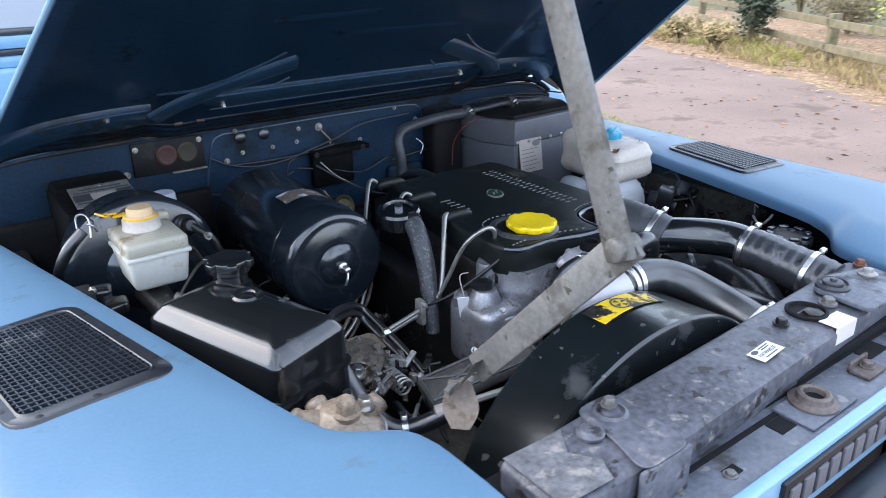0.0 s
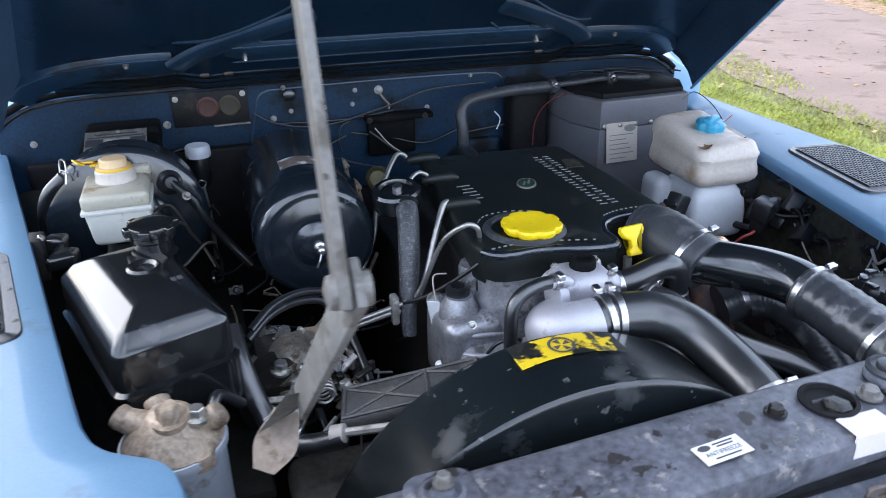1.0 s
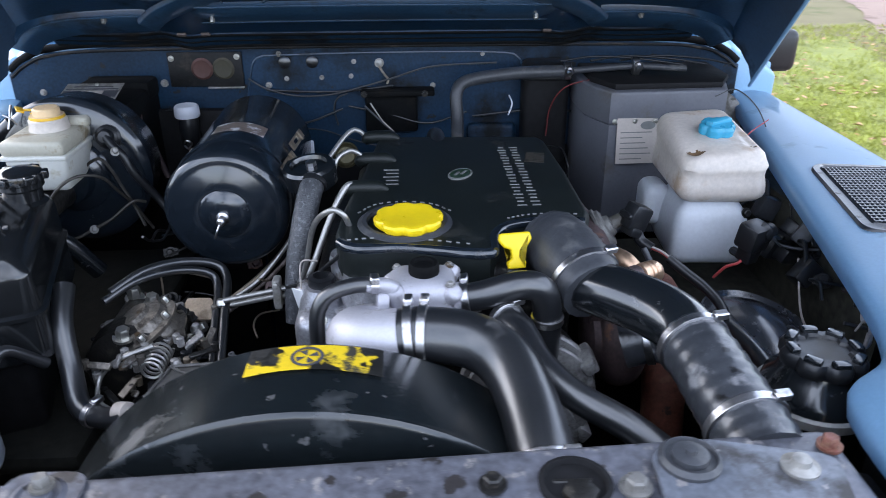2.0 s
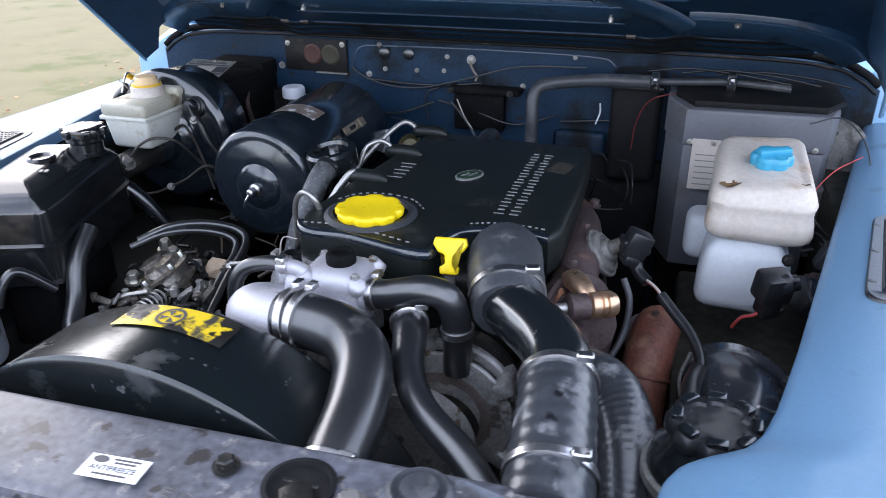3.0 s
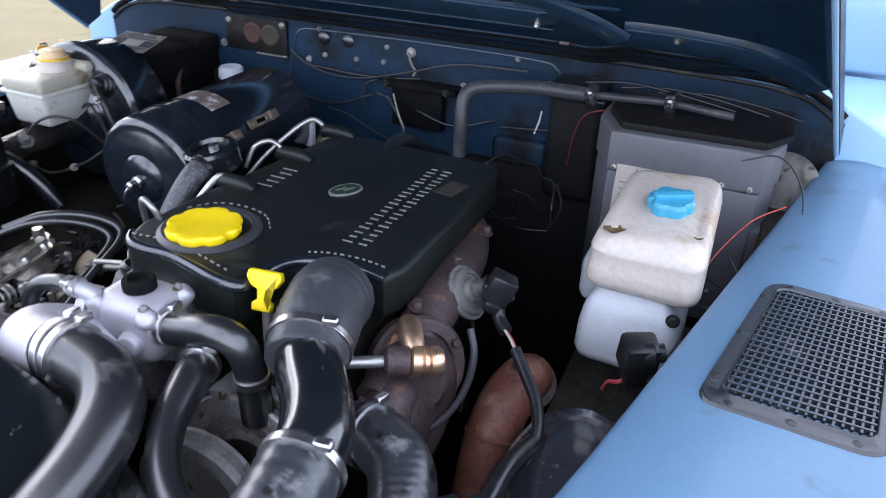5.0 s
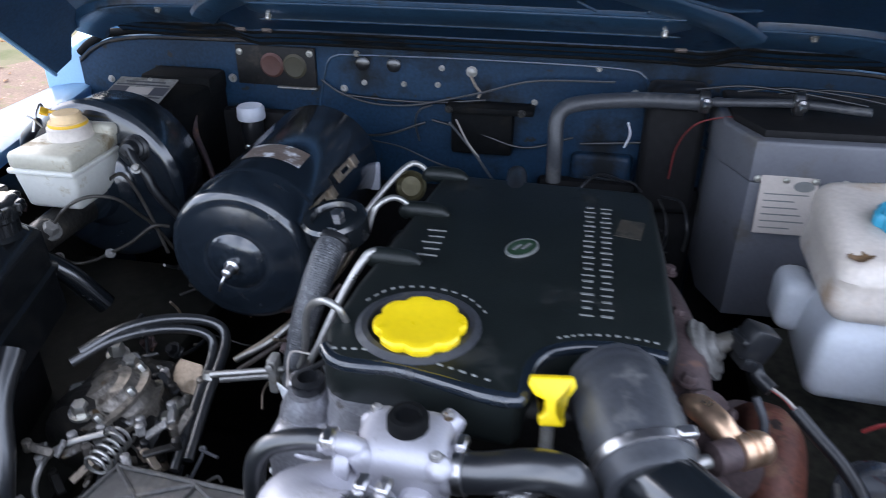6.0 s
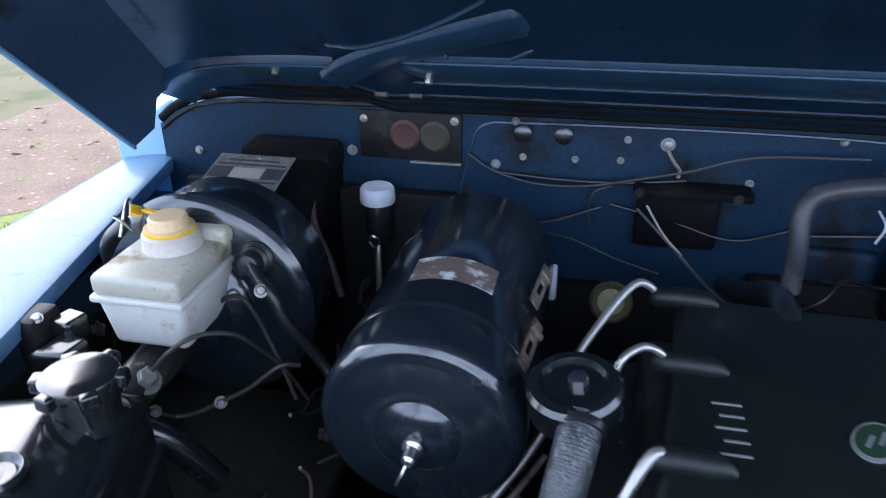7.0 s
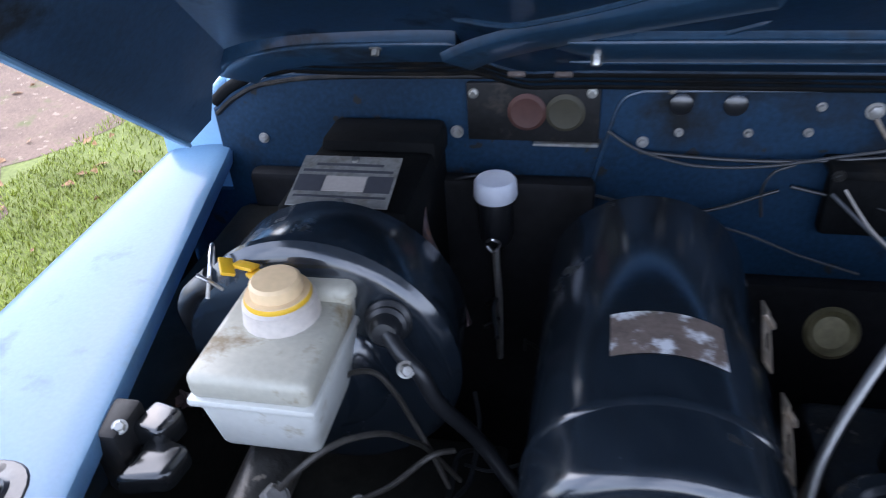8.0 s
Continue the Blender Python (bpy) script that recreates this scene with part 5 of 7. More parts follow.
part("feed_pipe", tube(B(), [(0.215, 0.645, 1.10), (0.245, 0.662, 1.101), (0.275, 0.680, 1.101)], 0.0055, 12), DULL, hot)
FACE = axis_pose((0.276, 0.735, 1.058), (0.276 + 0.72, 0.735 - 0.58, 1.058 + 0.38))
b = B()
lathe(b, [(0.03, -0.02), (0.047, -0.012), (0.050, -0.008), (0.050, 0.004), (0.047, 0.007), (0.036, 0.008), (0.034, 0.004), (0.022, 0.004), (0.020, 0.012), (0.001, 0.013)], FACE, 40)
part("turbine_flange", b, RUST_DARK, hot, "heavy heat-browned turbine flange")
FLAKE = mat("orange_rust_flake", (0.50, 0.24, 0.13), 0.8, 0, 0.4, 60, 0.7, 260, dirt=((0.16, 0.07, 0.045), 0.35, 60))
for at, r in (((0.300, 0.718, 1.022), 0.016), ((0.294, 0.712, 1.010), 0.012), ((0.264, 0.716, 1.085), 0.013), ((0.306, 0.724, 1.036), 0.010)):
    b = B()
    ox, oy, _ = FACE.inverted() @ Vector(at)
    lathe(b, [(r, 0), (r * 0.95, 0.0012), (r * 0.5, 0.002), (0.001, 0.0021)], FACE @ pose(ox, oy, 0.0065, 0, 0, 40 * r * 1000) @ Matrix.Diagonal((0.75, 1.2, 1, 1)), 22, 5, 0.22)
    part("rust_scale", b, FLAKE, hot, "flaking orange rust scale")
for k in range(5):
    a = math.radians(20 + 72 * k)
    b = B()
    hexbolt(b, FACE @ Vector((0.0425 * math.cos(a), 0.0425 * math.sin(a), 0.007)), FACE.to_3x3() @ Vector((0, 0, 1)), 0.005, 0.006, False)
    part("nut", b, RUST_DARK, hot)
for (y, z) in ((0.76, 1.11), (0.86, 1.11), (0.95, 1.105)):
    b = B()
    hexbolt(b, (0.262, y, z - 0.004), (0.2, 0, 1), 0.006, 0.009)
    part("nut", b, RUST_DARK, hot)
hose("braided_oil_hose", [(0.318, 0.762, 1.098), (0.327, 0.752, 1.078), (0.326, 0.741, 1.050), (0.317, 0.726, 1.026), (0.302, 0.710, 1.010), (0.285, 0.692, 1.0)], 0.0036, "grey braided oil hose round the turbocharger", RUBBER_GREY, (), seg=12)
hose("exhaust_downpipe", [(0.350, 0.885, 0.955), (0.358, 0.86, 0.985), (0.360, 0.828, 1.006), (0.357, 0.795, 1.012), (0.353, 0.765, 1.0), (0.351, 0.742, 0.97), (0.351, 0.722, 0.92), (0.352, 0.71, 0.85)], [0.023, 0.025, 0.0265, 0.027, 0.027, 0.0265, 0.0265, 0.0265],
     "rust-red curved steel exhaust downpipe", RUST, category="exhaust pipe")
dp = bpy.data.objects["exhaust_downpipe"]
part("flange", lathe(B(), [(0.02, 0), (0.032, 0.001), (0.032, 0.009), (0.02, 0.010)], axis_pose((0.350, 0.887, 0.953), (0.358, 0.86, 0.985)), 24), RUST_DARK, dp, "dark rusty exhaust flange")
part("weld", lathe(B(), [(0.025, -0.002), (0.0285, 0.0), (0.0285, 0.003), (0.025, 0.005)], axis_pose((0.352, 0.753, 0.987), (0.351, 0.742, 0.97)), 24), RUST, dp)
act = thing("boost_actuator", "dull silver boost actuator can with black plug", "actuator", (0.29, 0.835, 1.07))
b = B()
lathe(b, [(0.010, -0.008), (0.022, -0.006), (0.026, -0.002), (0.026, 0.001), (0.0295, 0.002), (0.0295, 0.005), (0.026, 0.006), (0.0245, 0.010), (0.019, 0.012), (0.018, 0.010), (0.015, 0.011), (0.013, 0.017), (0.009, 0.018), (0.008, 0.032), (0.001, 0.0325)],
      axis_pose((0.284, 0.832, 1.089), (0.284 + 0.77, 0.832 + 0.14 - 0.2, 1.089 + 0.55)), 36)
part("can", b, STAY, act)
b = B()
box(b, (-0.014, -0.012, -0.016), (0.014, 0.012, 0.016), 0.004, 2, pose(0.325, 0.822, 1.112, 0, 25, 20))
box(b, (-0.017, -0.009, -0.006), (0.017, 0.014, 0.002), 0.002, 1, pose(0.325, 0.822, 1.112, 0, 25, 20))
box(b, (-0.009, -0.015, -0.024), (0.009, 0.008, -0.012), 0.003, 2, pose(0.325, 0.822, 1.112, 0, 25, 20))
tube(b, [(0.325, 0.82, 1.10), (0.330, 0.812, 1.085), (0.342, 0.80, 1.078)], 0.007, 10)
part("plug", b, BLACK, act, "black electrical connector")
part("wire", tube(B(), [(0.34, 0.802, 1.079), (0.352, 0.79, 1.077), (0.362, 0.778, 1.07)], 0.0018, 8), RED_WIRE, act)
part("pale_wire", tube(B(), [(0.338, 0.801, 1.082), (0.351, 0.787, 1.080), (0.362, 0.776, 1.073)], 0.0014, 8), PAPER_OLD, act, "pale wire beside the red one")
part("loom", tube(B(), [(0.358, 0.783, 1.073), (0.375, 0.765, 1.062), (0.395, 0.74, 1.05), (0.405, 0.71, 1.035), (0.40, 0.66, 1.0)], 0.006, 10), BLACK, act)
part("link", tube(B(), [(0.29, 0.84, 1.065), (0.298, 0.83, 1.02), (0.30, 0.80, 0.96)], 0.0028, 8), OILY, act)

# ---- fan cowl ----
fan = thing("fan_cowl", "black half-drum fan cowl with a warning sticker", "cowl", (-0.037, 0.46, 0.9))
R0, CX, CZ = 0.245, -0.037, 0.901
b = B()
prof = [(R0 - 0.004, 0.412), (R0 - 0.001, 0.4125), (R0 + 0.0015, 0.415), (R0 + 0.001, 0.418), (R0, 0.422), (R0 - 0.003, 0.505), (R0 - 0.006, 0.512), (R0 - 0.02, 0.514)]
rings = []
for k in range(49):
    a = math.pi * (1.06 - 1.12 * k / 48)
    rings.append([b.verts.new((CX + r * math.cos(a), y, CZ + r * math.sin(a))) for r, y in prof])
for p, q in zip(rings, rings[1:]):
    for k in range(len(prof) - 1):
        b.faces.new((p[k], p[k + 1], q[k + 1], q[k]))
b.faces.new([r[0] for r in rings])
drum = part("drum", b, COWL, fan, "dusty black moulded cowl")
b = B()
w0 = [math.pi / 2 + (0.195 - 0.44 * k / 16) for k in range(17)]
lo = [b.verts.new((CX + (R0 - 0.0005) * math.cos(a), 0.467 + 0.002 * math.sin(9 * a), CZ + (R0 - 0.0005) * math.sin(a))) for a in w0]
hi = [b.verts.new((CX + (R0 - 0.001) * math.cos(a), 0.503, CZ + (R0 - 0.001) * math.sin(a))) for a in w0]
for k in range(16):
    b.faces.new((lo[k], lo[k + 1], hi[k + 1], hi[k]))
stk = part("sticker", b, LABEL_Y, fan, "yellow warning sticker with scuffed black print")
b = B()
for k in range(20):
    a0, a1 = 2 * math.pi * k / 20, 2 * math.pi * (k + 1) / 20
    q = []
    for r, a in ((0.0105, a0), (0.0105, a1), (0.0132, a1), (0.0132, a0)):
        th_ = math.pi / 2 - r * math.cos(a) / R0
        q.append(b.verts.new((CX + R0 * math.cos(th_), 0.486 + r * math.sin(a), CZ + R0 * math.sin(th_))))
    b.faces.new(q)
for k in range(4):
    a = math.pi / 2 * k + 0.4
    q = []
    for r, da in ((0.001, 0), (0.009, -0.35), (0.0095, 0.35)):
        th_ = math.pi / 2 - r * math.cos(a + da) / R0
        q.append(b.verts.new((CX + R0 * math.cos(th_), 0.486 + r * math.sin(a + da), CZ + R0 * math.sin(th_))))
    b.faces.new(q)
part("print", b, INK, stk)
b = B()
box(b, (0.10, 0.41, 0.7), (0.215, 0.455, 1.06), 0.006, 2)
part("shroud", b, GLOSS, fan)
b = B()
box(b, (-0.32, 0.41, 0.7), (-0.22, 0.455, 1.00), 0.006, 2)
part("shroud", b, GLOSS, fan)


# ---- landing panel fittings ----
def slam_bolt(x, y, z, r=0.009, h=0.012, material=BOLT, label="steel bolt on the landing panel"):
    return solid("panel_bolt", hexbolt(B(), (x, y, z), (0, 0, 1), r, h), material, label, "bolt", "landing panel bolts")


# near-black colour paints the shade inside the round recess
b = B()
lathe(b, [(0.024, 0.0), (0.0245, 0.003), (0.021, 0.004), (0.020, 0.001), (0.019, -0.003), (0.001, -0.004)], pose(0.15, 0.358, 1.1255), 36)
hole_shade = tagged(part("panel_hole", b, DARK), "round recess in the landing panel, its shade in the colour", "recess")
b = B()
lathe(b, [(0.012, 0.0), (0.012, 0.005), (0.009, 0.006)], pose(0.152, 0.35, 1.1235), 6)
box(b, (0.136, 0.360, 1.1235), (0.162, 0.364, 1.1265), 0.001, 1)
solid("recessed_nut", b, OILY, "nut inside the round recess", "nut")
slam_bolt(0.096, 0.359, 1.127, 0.0065, 0.008, OILY, "black bolt with washer on the landing panel")
slam_bolt(0.188, 0.352, 1.127, 0.0075, 0.009, STAY)
for s in (1,):
    pl = thing("bush_plate", "black bolted bonnet bush plate on the landing panel", "bracket", (s * 0.235, 0.36, 1.126), "bush plates")
    b = B()
    y0 = 0.362 + 0.0 * s
    outl = rounded([(s * 0.200, y0 - 0.055), (s * 0.315, y0 - 0.055), (s * 0.33, y0 + 0.008), (s * 0.24, y0 + 0.03), (s * 0.205, y0 + 0.02)][::s], 0.014)
    prism(b, outl, 1.127, 1.133, 0.0015)
    part("plate", b, SHELF, pl)
    b = B()
    lathe(b, [(0.0205, 0), (0.021, 0.003), (0.018, 0.006), (0.0165, 0.003), (0.0125, 0.003), (0.012, 0.007), (0.009, 0.008), (0.004, 0.008), (0.004, 0.011), (0.001, 0.011)],
          pose(s * 0.228, 0.368 if s > 0 else 0.360, 1.133), 32)
    part("bush", b, RUBBER_GREY, pl, "worn round rubber bush")
b = B()
lathe(b, [(0.012, 0), (0.0125, 0.003), (0.009, 0.004), (0.0065, 0.005), (0.006, 0.009), (0.001, 0.010)], pose(0.298, 0.358, 1.1325), 24)
solid("panel_stud", b, STEEL, "domed steel stud on the landing panel", "stud")
slam_bolt(0.332, 0.383, 1.128, 0.006, 0.009, RUST, "rusty hexagon bolt on the landing panel")
slam_bolt(-0.192, 0.366, 1.133, 0.0055, 0.009, STAY)
b = B()
lathe(b, [(0.017, 0), (0.0175, 0.003), (0.014, 0.005), (0.012, 0.003), (0.009, 0.003), (0.008, 0.006), (0.001, 0.006)], pose(-0.194, 0.362, 1.126), 28)
solid("panel_bush", b, SLAM, "worn round bush on the landing panel", "bush")
b = B()
lathe(b, [(0.013, 0), (0.0135, 0.003), (0.010, 0.005), (0.009, 0.007), (0.004, 0.008)], pose(-0.232, 0.352, 1.126), 24)
solid("rubber_stop", b, SLAM, "round grey rubber bonnet stop", "buffer")
b = B()
prism(b, [(-0.318, 0.30), (-0.262, 0.298), (-0.252, 0.32), (-0.268, 0.345), (-0.25, 0.372), (-0.318, 0.374)], 1.1262, 1.1278, 0.0005, 1)
solid("end_plate", b, CORRODED, "corroded pale steel end plate on the landing panel", "plate")
hb_ = thing("hanging_bracket", "grey steel bracket folded over the landing panel", "bracket", (-0.204, 0.29, 1.03))
fl = B()
box(fl, (-0.238, 0.286, 1.03), (-0.170, 0.291, 1.1258), 0.002, 2)
part("flap", fl, SLAM, hb_)
fl = B()
prism(fl, rounded([(-0.238, 0.287), (-0.170, 0.287), (-0.167, 0.385), (-0.221, 0.385), (-0.222, 0.335)], 0.018, 5), 1.1262, 1.1288, 0.0008, 1)
part("tongue", fl, SLAM, hb_)
for x in (-0.226, -0.182):
    part("screw", hexbolt(B(), (x, 0.286, 1.075), (0, -1, 0), 0.005, 0.005), STAY, hb_)

stick = thing("maker_sticker", "white antifreeze sticker on the landing panel", "sticker", (0.026, 0.335, 1.127))
b = B()
mst = pose(0.0255, 0.3355, 1.1268, 0, 0, 5)
box(b, (-0.0225, -0.0105, 0), (0.0225, 0.0105, 0.0005), 0.0001, 1, mst)
part("sheet", b, PAPER, stick)
cu = bpy.data.curves.new("words", "FONT")
cu.body, cu.size, cu.align_x, cu.extrude = "ANTIFREEZE", 0.0062, "CENTER", 0.0001
tmp_ob = bpy.data.objects.new("words", cu)
scene.collection.objects.link(tmp_ob)
bpy.context.view_layer.update()
me = bpy.data.meshes.new_from_object(tmp_ob.evaluated_get(bpy.context.evaluated_depsgraph_get()))
bpy.data.objects.remove(tmp_ob)
me.transform(mst @ Matrix.Translation((0, -0.0035, 0.0007)))
me.materials.clear()
me.materials.append(INK)
words = new("words", me)
words.parent = stick
words.matrix_parent_inverse = Matrix.Translation(-stick.location)
for x0, x1, y in ((-0.004, 0.016, 0.0065), (-0.002, 0.014, 0.0035), (-0.012, 0.013, -0.0075)):
    b = B()
    box(b, (x0, y, 0.0005), (x1, y + 0.0014, 0.0008), 0, 1, mst)
    part("print_bar", b, INK, stick)
b = B()
lathe(b, [(0.0045, 0.0005), (0.0045, 0.0008), (0.001, 0.0008)], mst @ Matrix.Translation((-0.013, 0.006, 0)) @ Matrix.Diagonal((1.3, 0.7, 1, 1)), 20)
part("emblem", b, INK, stick)
b = B()
box(b, (0.136, 0.314, 1.1262), (0.178, 0.336, 1.1272), 0.0002, 1, pose(0, 0, 0))
box(b, (0.136, 0.3115, 1.105), (0.178, 0.3145, 1.1272), 0.0002, 1)
solid("folded_sticker", b, PINK, "pink-white sticker folded over the panel edge", "sticker")
chalk = B()
for pts in ([(0.07, 0.318), (0.07, 0.331)], [(0.07, 0.331), (0.077, 0.331)], [(0.07, 0.325), (0.076, 0.325)], [(0.07, 0.318), (0.077, 0.318)],
            [(0.083, 0.318), (0.083, 0.331), (0.090, 0.327), (0.090, 0.321), (0.083, 0.318)], [(0.103, 0.319), (0.105, 0.331)], [(0.110, 0.320), (0.112, 0.329), (0.118, 0.327)]):
    tube(chalk, [(x, y * 0.5 + 0.166, 1.1266) for x, y in pts], 0.0004, 5, 3)
tagged(part("chalk_marks", chalk, STAY), "pale chalk strokes on the landing panel", "marks")

# thin dark strips paint the shade along the landing panel's foot
b = B()
for k in range(2):
    box(b, (-0.33 + 0.33 * k, 0.3035 - 0.0075 * (1 - 2 * k), 1.0784), (0.33 * k + 0.001, 0.3095 - 0.0075 * (1 - 2 * k), 1.0795), 0)
solid("gap_shade", b, DARK, "dark strip for the shade between landing panel and shelf", "gap")

# the shelf before it: striker cup, slots, small bracket
cup = thing("striker_cup", "rust-brown bonnet catch cup on a square plate", "catch", (0.045, 0.285, 1.078))
b = B()
box(b, (-0.002, 0.258, 1.0785), (0.088, 0.305, 1.082), 0.001, 1)
part("plate", b, SHELF, cup)
b = B()
lathe(b, [(0.026, 0), (0.026, 0.003), (0.019, 0.006), (0.0175, 0.012), (0.0145, 0.0135), (0.011, 0.012), (0.0105, 0.004), (0.001, 0.004)], pose(0.043, 0.284, 1.0815), 36)
part("cone", b, BROWN_STEEL, cup)
# dark disc paints the shade inside the cone
b = B()
lathe(b, [(0.0125, 0), (0.0125, 0.001), (0.001, 0.001)], pose(0.043, 0.284, 1.0865), 24)
part("hole_shade", b, DARK, cup)
# dark sheets on the shelf paint the shade of slots; none is cut
for x, y, w, d_ in ((-0.03, 0.275, 0.026, 0.02), (-0.128, 0.268, 0.018, 0.012), (0.185, 0.29, 0.045, 0.02)):
    b = B()
    box(b, (x, y, 1.0782), (x + w, y + d_, 1.0792), 0)
    solid("slot_shade", b, DARK, "dark sheet for the shade of a slot in the front shelf", "slot", "shelf slots")
b = B()
box(b, (0.135, 0.268, 1.079), (0.175, 0.294, 1.083), 0.001, 1)
box(b, (0.135, 0.290, 1.079), (0.175, 0.294, 1.092), 0.001, 1)
hexbolt(b, (0.158, 0.282, 1.083), (0, 0, 1), 0.006, 0.008)
solid("cable_bracket", b, BROWN_STEEL, "small steel cable bracket with a screw", "bracket")
b = B()
hexbolt(b, (-0.125, 0.272, 1.078), (0, 0, 1), 0.005, 0.005)
solid("shelf_bolt", b, STAY, "dull steel bolt on the front shelf", "bolt")

# ---- bonnet stay ----
PIV, FOOT, TOP = Vector((-0.264, 0.311, 1.330)), Vector((-0.277, 0.452, 1.168)), Vector((-0.262, 0.505, 1.772))
stay = thing("bonnet_stay", "hinged flat steel bonnet stay, galvanised and scuffed", "stay", FOOT)


def flat_bar(a, b_, w, t):
    d_ = b_ - a
    z = d_.normalized()
    x = Vector((1, 0, 0))
    y = z.cross(x).normalized()
    x = y.cross(z)
    m = Matrix((y, -x, z)).transposed().to_4x4()
    m.translation = a
    bm = B()
    box(bm, (-w / 2, -t / 2, -w * 0.35), (w / 2, t / 2, d_.length + w * 0.35), t * 0.3, 2, m)
    return bm


part("upper_bar", flat_bar(PIV, TOP, 0.027, 0.006), STAY, stay)
part("lower_bar", flat_bar(FOOT, PIV + Vector((0.007, 0, 0)), 0.029, 0.006), STAY, stay)
b = B()
lathe(b, [(0.010, -0.012), (0.010, -0.006), (0.007, -0.005), (0.007, 0.005), (0.010, 0.006), (0.009, 0.010), (0.004, 0.012)], axis_pose(PIV + Vector((0.003, 0, 0)), PIV + Vector((-0.9, 0, 0))), 18)
part("pivot", b, STAY, stay, "steel pivot rivet")
def strip(edge_a, edge_b, thickness):
    """A bent plate between two smooth edges."""
    bm_ = B()
    rows_ = [[bm_.verts.new(p.lerp(q, k / 4)) for k in range(5)] for p, q in zip(smooth_path([Vector(p) for p in edge_a], 5), smooth_path([Vector(p) for p in edge_b], 5))]
    for p, q in zip(rows_, rows_[1:]):
        for k in range(4):
            bm_.faces.new((p[k], p[k + 1], q[k + 1], q[k]))
    bmesh.ops.solidify(bm_, geom=bm_.faces[:], thickness=thickness)
    return bm_


part("foot_plate", strip([(-0.266, 0.449, 1.177), (-0.270, 0.461, 1.160), (-0.287, 0.470, 1.142)], [(-0.290, 0.447, 1.177), (-0.303, 0.455, 1.154), (-0.313, 0.465, 1.134)], 0.004), STAY, stay, "kinked lower end of the stay")
part("foot", strip([(-0.2791, 0.4658, 1.1434), (-0.2864, 0.4449, 1.1253), (-0.3057, 0.435, 1.1157)], [(-0.2969, 0.4782, 1.1466), (-0.3156, 0.4651, 1.1307), (-0.3203, 0.445, 1.1183)], 0.003), mat("tan_plated_steel", (0.36, 0.29, 0.235), 0.5, 0.2, 0.3, 30, 0.15, 200, dirt=((0.2, 0.15, 0.11), 0.35, 30)), stay, "tan plated curled foot bracket")
b = B()
tube(b, [(-0.272, 0.474, 1.140), (-0.292, 0.474, 1.141), (-0.306, 0.471, 1.138)], 0.0042, 8)
part("hook", b, STAY, stay)


# ---- coolant tank and fuel filter beside the wing ----
tank = thing("coolant_tank", "glossy black plastic coolant expansion tank", "tank", (-0.40, 0.71, 0.97))
b = B()
CORN = [(-0.423, 0.603), (-0.325, 0.641), (-0.383, 0.835), (-0.488, 0.795)]


def inset(corners, d):
    """The same outline moved inwards by d."""
    out, n = [], len(corners)
    for i in range(n):
        p, a, c = Vector(corners[i]), Vector(corners[i - 1]), Vector(corners[(i + 1) % n])
        u, w = (a - p).normalized(), (c - p).normalized()
        out.append(tuple(p + (u + w) * (d / abs(u.x * w.y - u.y * w.x))))
    return out


def loft(bm, corners, steps):
    """Rounded outlines stacked up; steps: (inset, corner radius, height)."""
    rings = [[bm.verts.new((x, y, z)) for x, y in rounded(inset(corners, d), r, 6)] for d, r, z in steps]
    for p, q in zip(rings, rings[1:]):
        for k in range(len(p)):
            bm.faces.new((p[k], p[(k + 1) % len(p)], q[(k + 1) % len(p)], q[k]))
    bm.faces.new(rings[0][::-1])
    bm.faces.new(rings[-1])


loft(b, CORN, [(0.0, 0.014, 1.046), (-0.009, 0.018, 1.054), (-0.0085, 0.018, 1.062), (-0.0068, 0.016, 1.098), (-0.0105, 0.018, 1.1005), (-0.0105, 0.018, 1.1040), (-0.0062, 0.016, 1.1065), (-0.0048, 0.013, 1.142), (-0.0038, 0.012, 1.1465), (0.0075, 0.009, 1.1596), (0.0095, 0.008, 1.1612), (0.015, 0.007, 1.1640), (0.023, 0.006, 1.1680), (0.032, 0.005, 1.1715), (0.040, 0.004, 1.1730), (0.046, 0.003, 1.1735)])
part("body", b, TANK, tank)
b = B()
prism(b, rounded(inset(CORN, 0.02), 0.014), 0.955, 1.048, 0.004, 2)
part("bracket", b, DARK, tank, "black bracket under the tank")
b = B()
lathe(b, [(0.025, 0), (0.0205, 0.004), (0.0205, 0.016), (0.024, 0.019), (0.024, 0.024)], pose(-0.390, 0.794, 1.160), 32)
part("neck", b, TANK, tank)
b = B()
lathe(b, [(0.0225, 0), (0.0250, 0.0015), (0.0252, 0.0095), (0.0244, 0.0118), (0.0225, 0.0130), (0.0120, 0.0133), (0.001, 0.0134)], pose(-0.390, 0.794, 1.1835), 48)
tcap = part("cap", b, TANK, tank, "black pressure cap with grip lugs")
for k in range(6):
    b = B()
    box(b, (0.0205, -0.0058, 0.002), (0.0300, 0.0058, 0.0120), 0.0018, 3, pose(-0.390, 0.794, 1.1835, 0, 0, 60 * k + 18))
    part("lug", b, TANK, tcap)
b = B()
lathe(b, [(0.017, 0), (0.0175, 0.002), (0.015, 0.0045), (0.0125, 0.0035), (0.010, 0.001), (0.001, 0.0005)], pose(-0.398, 0.725, 1.1725, 2, 0, 0), 28)
part("emblem", b, TANK, tank)
b = B()
for k in range(7):
    box(b, (-0.022 + 0.0062 * k, -0.003, 0), (-0.0172 + 0.0062 * k, 0.004, 0.0016), 0.0002, 1, pose(-0.380, 0.690, 1.1695, 3, 0, 20))
tagged(part("lettering", b, RUBBER_GREY, tank, "moulded bars on the tank"), kind="stuff")
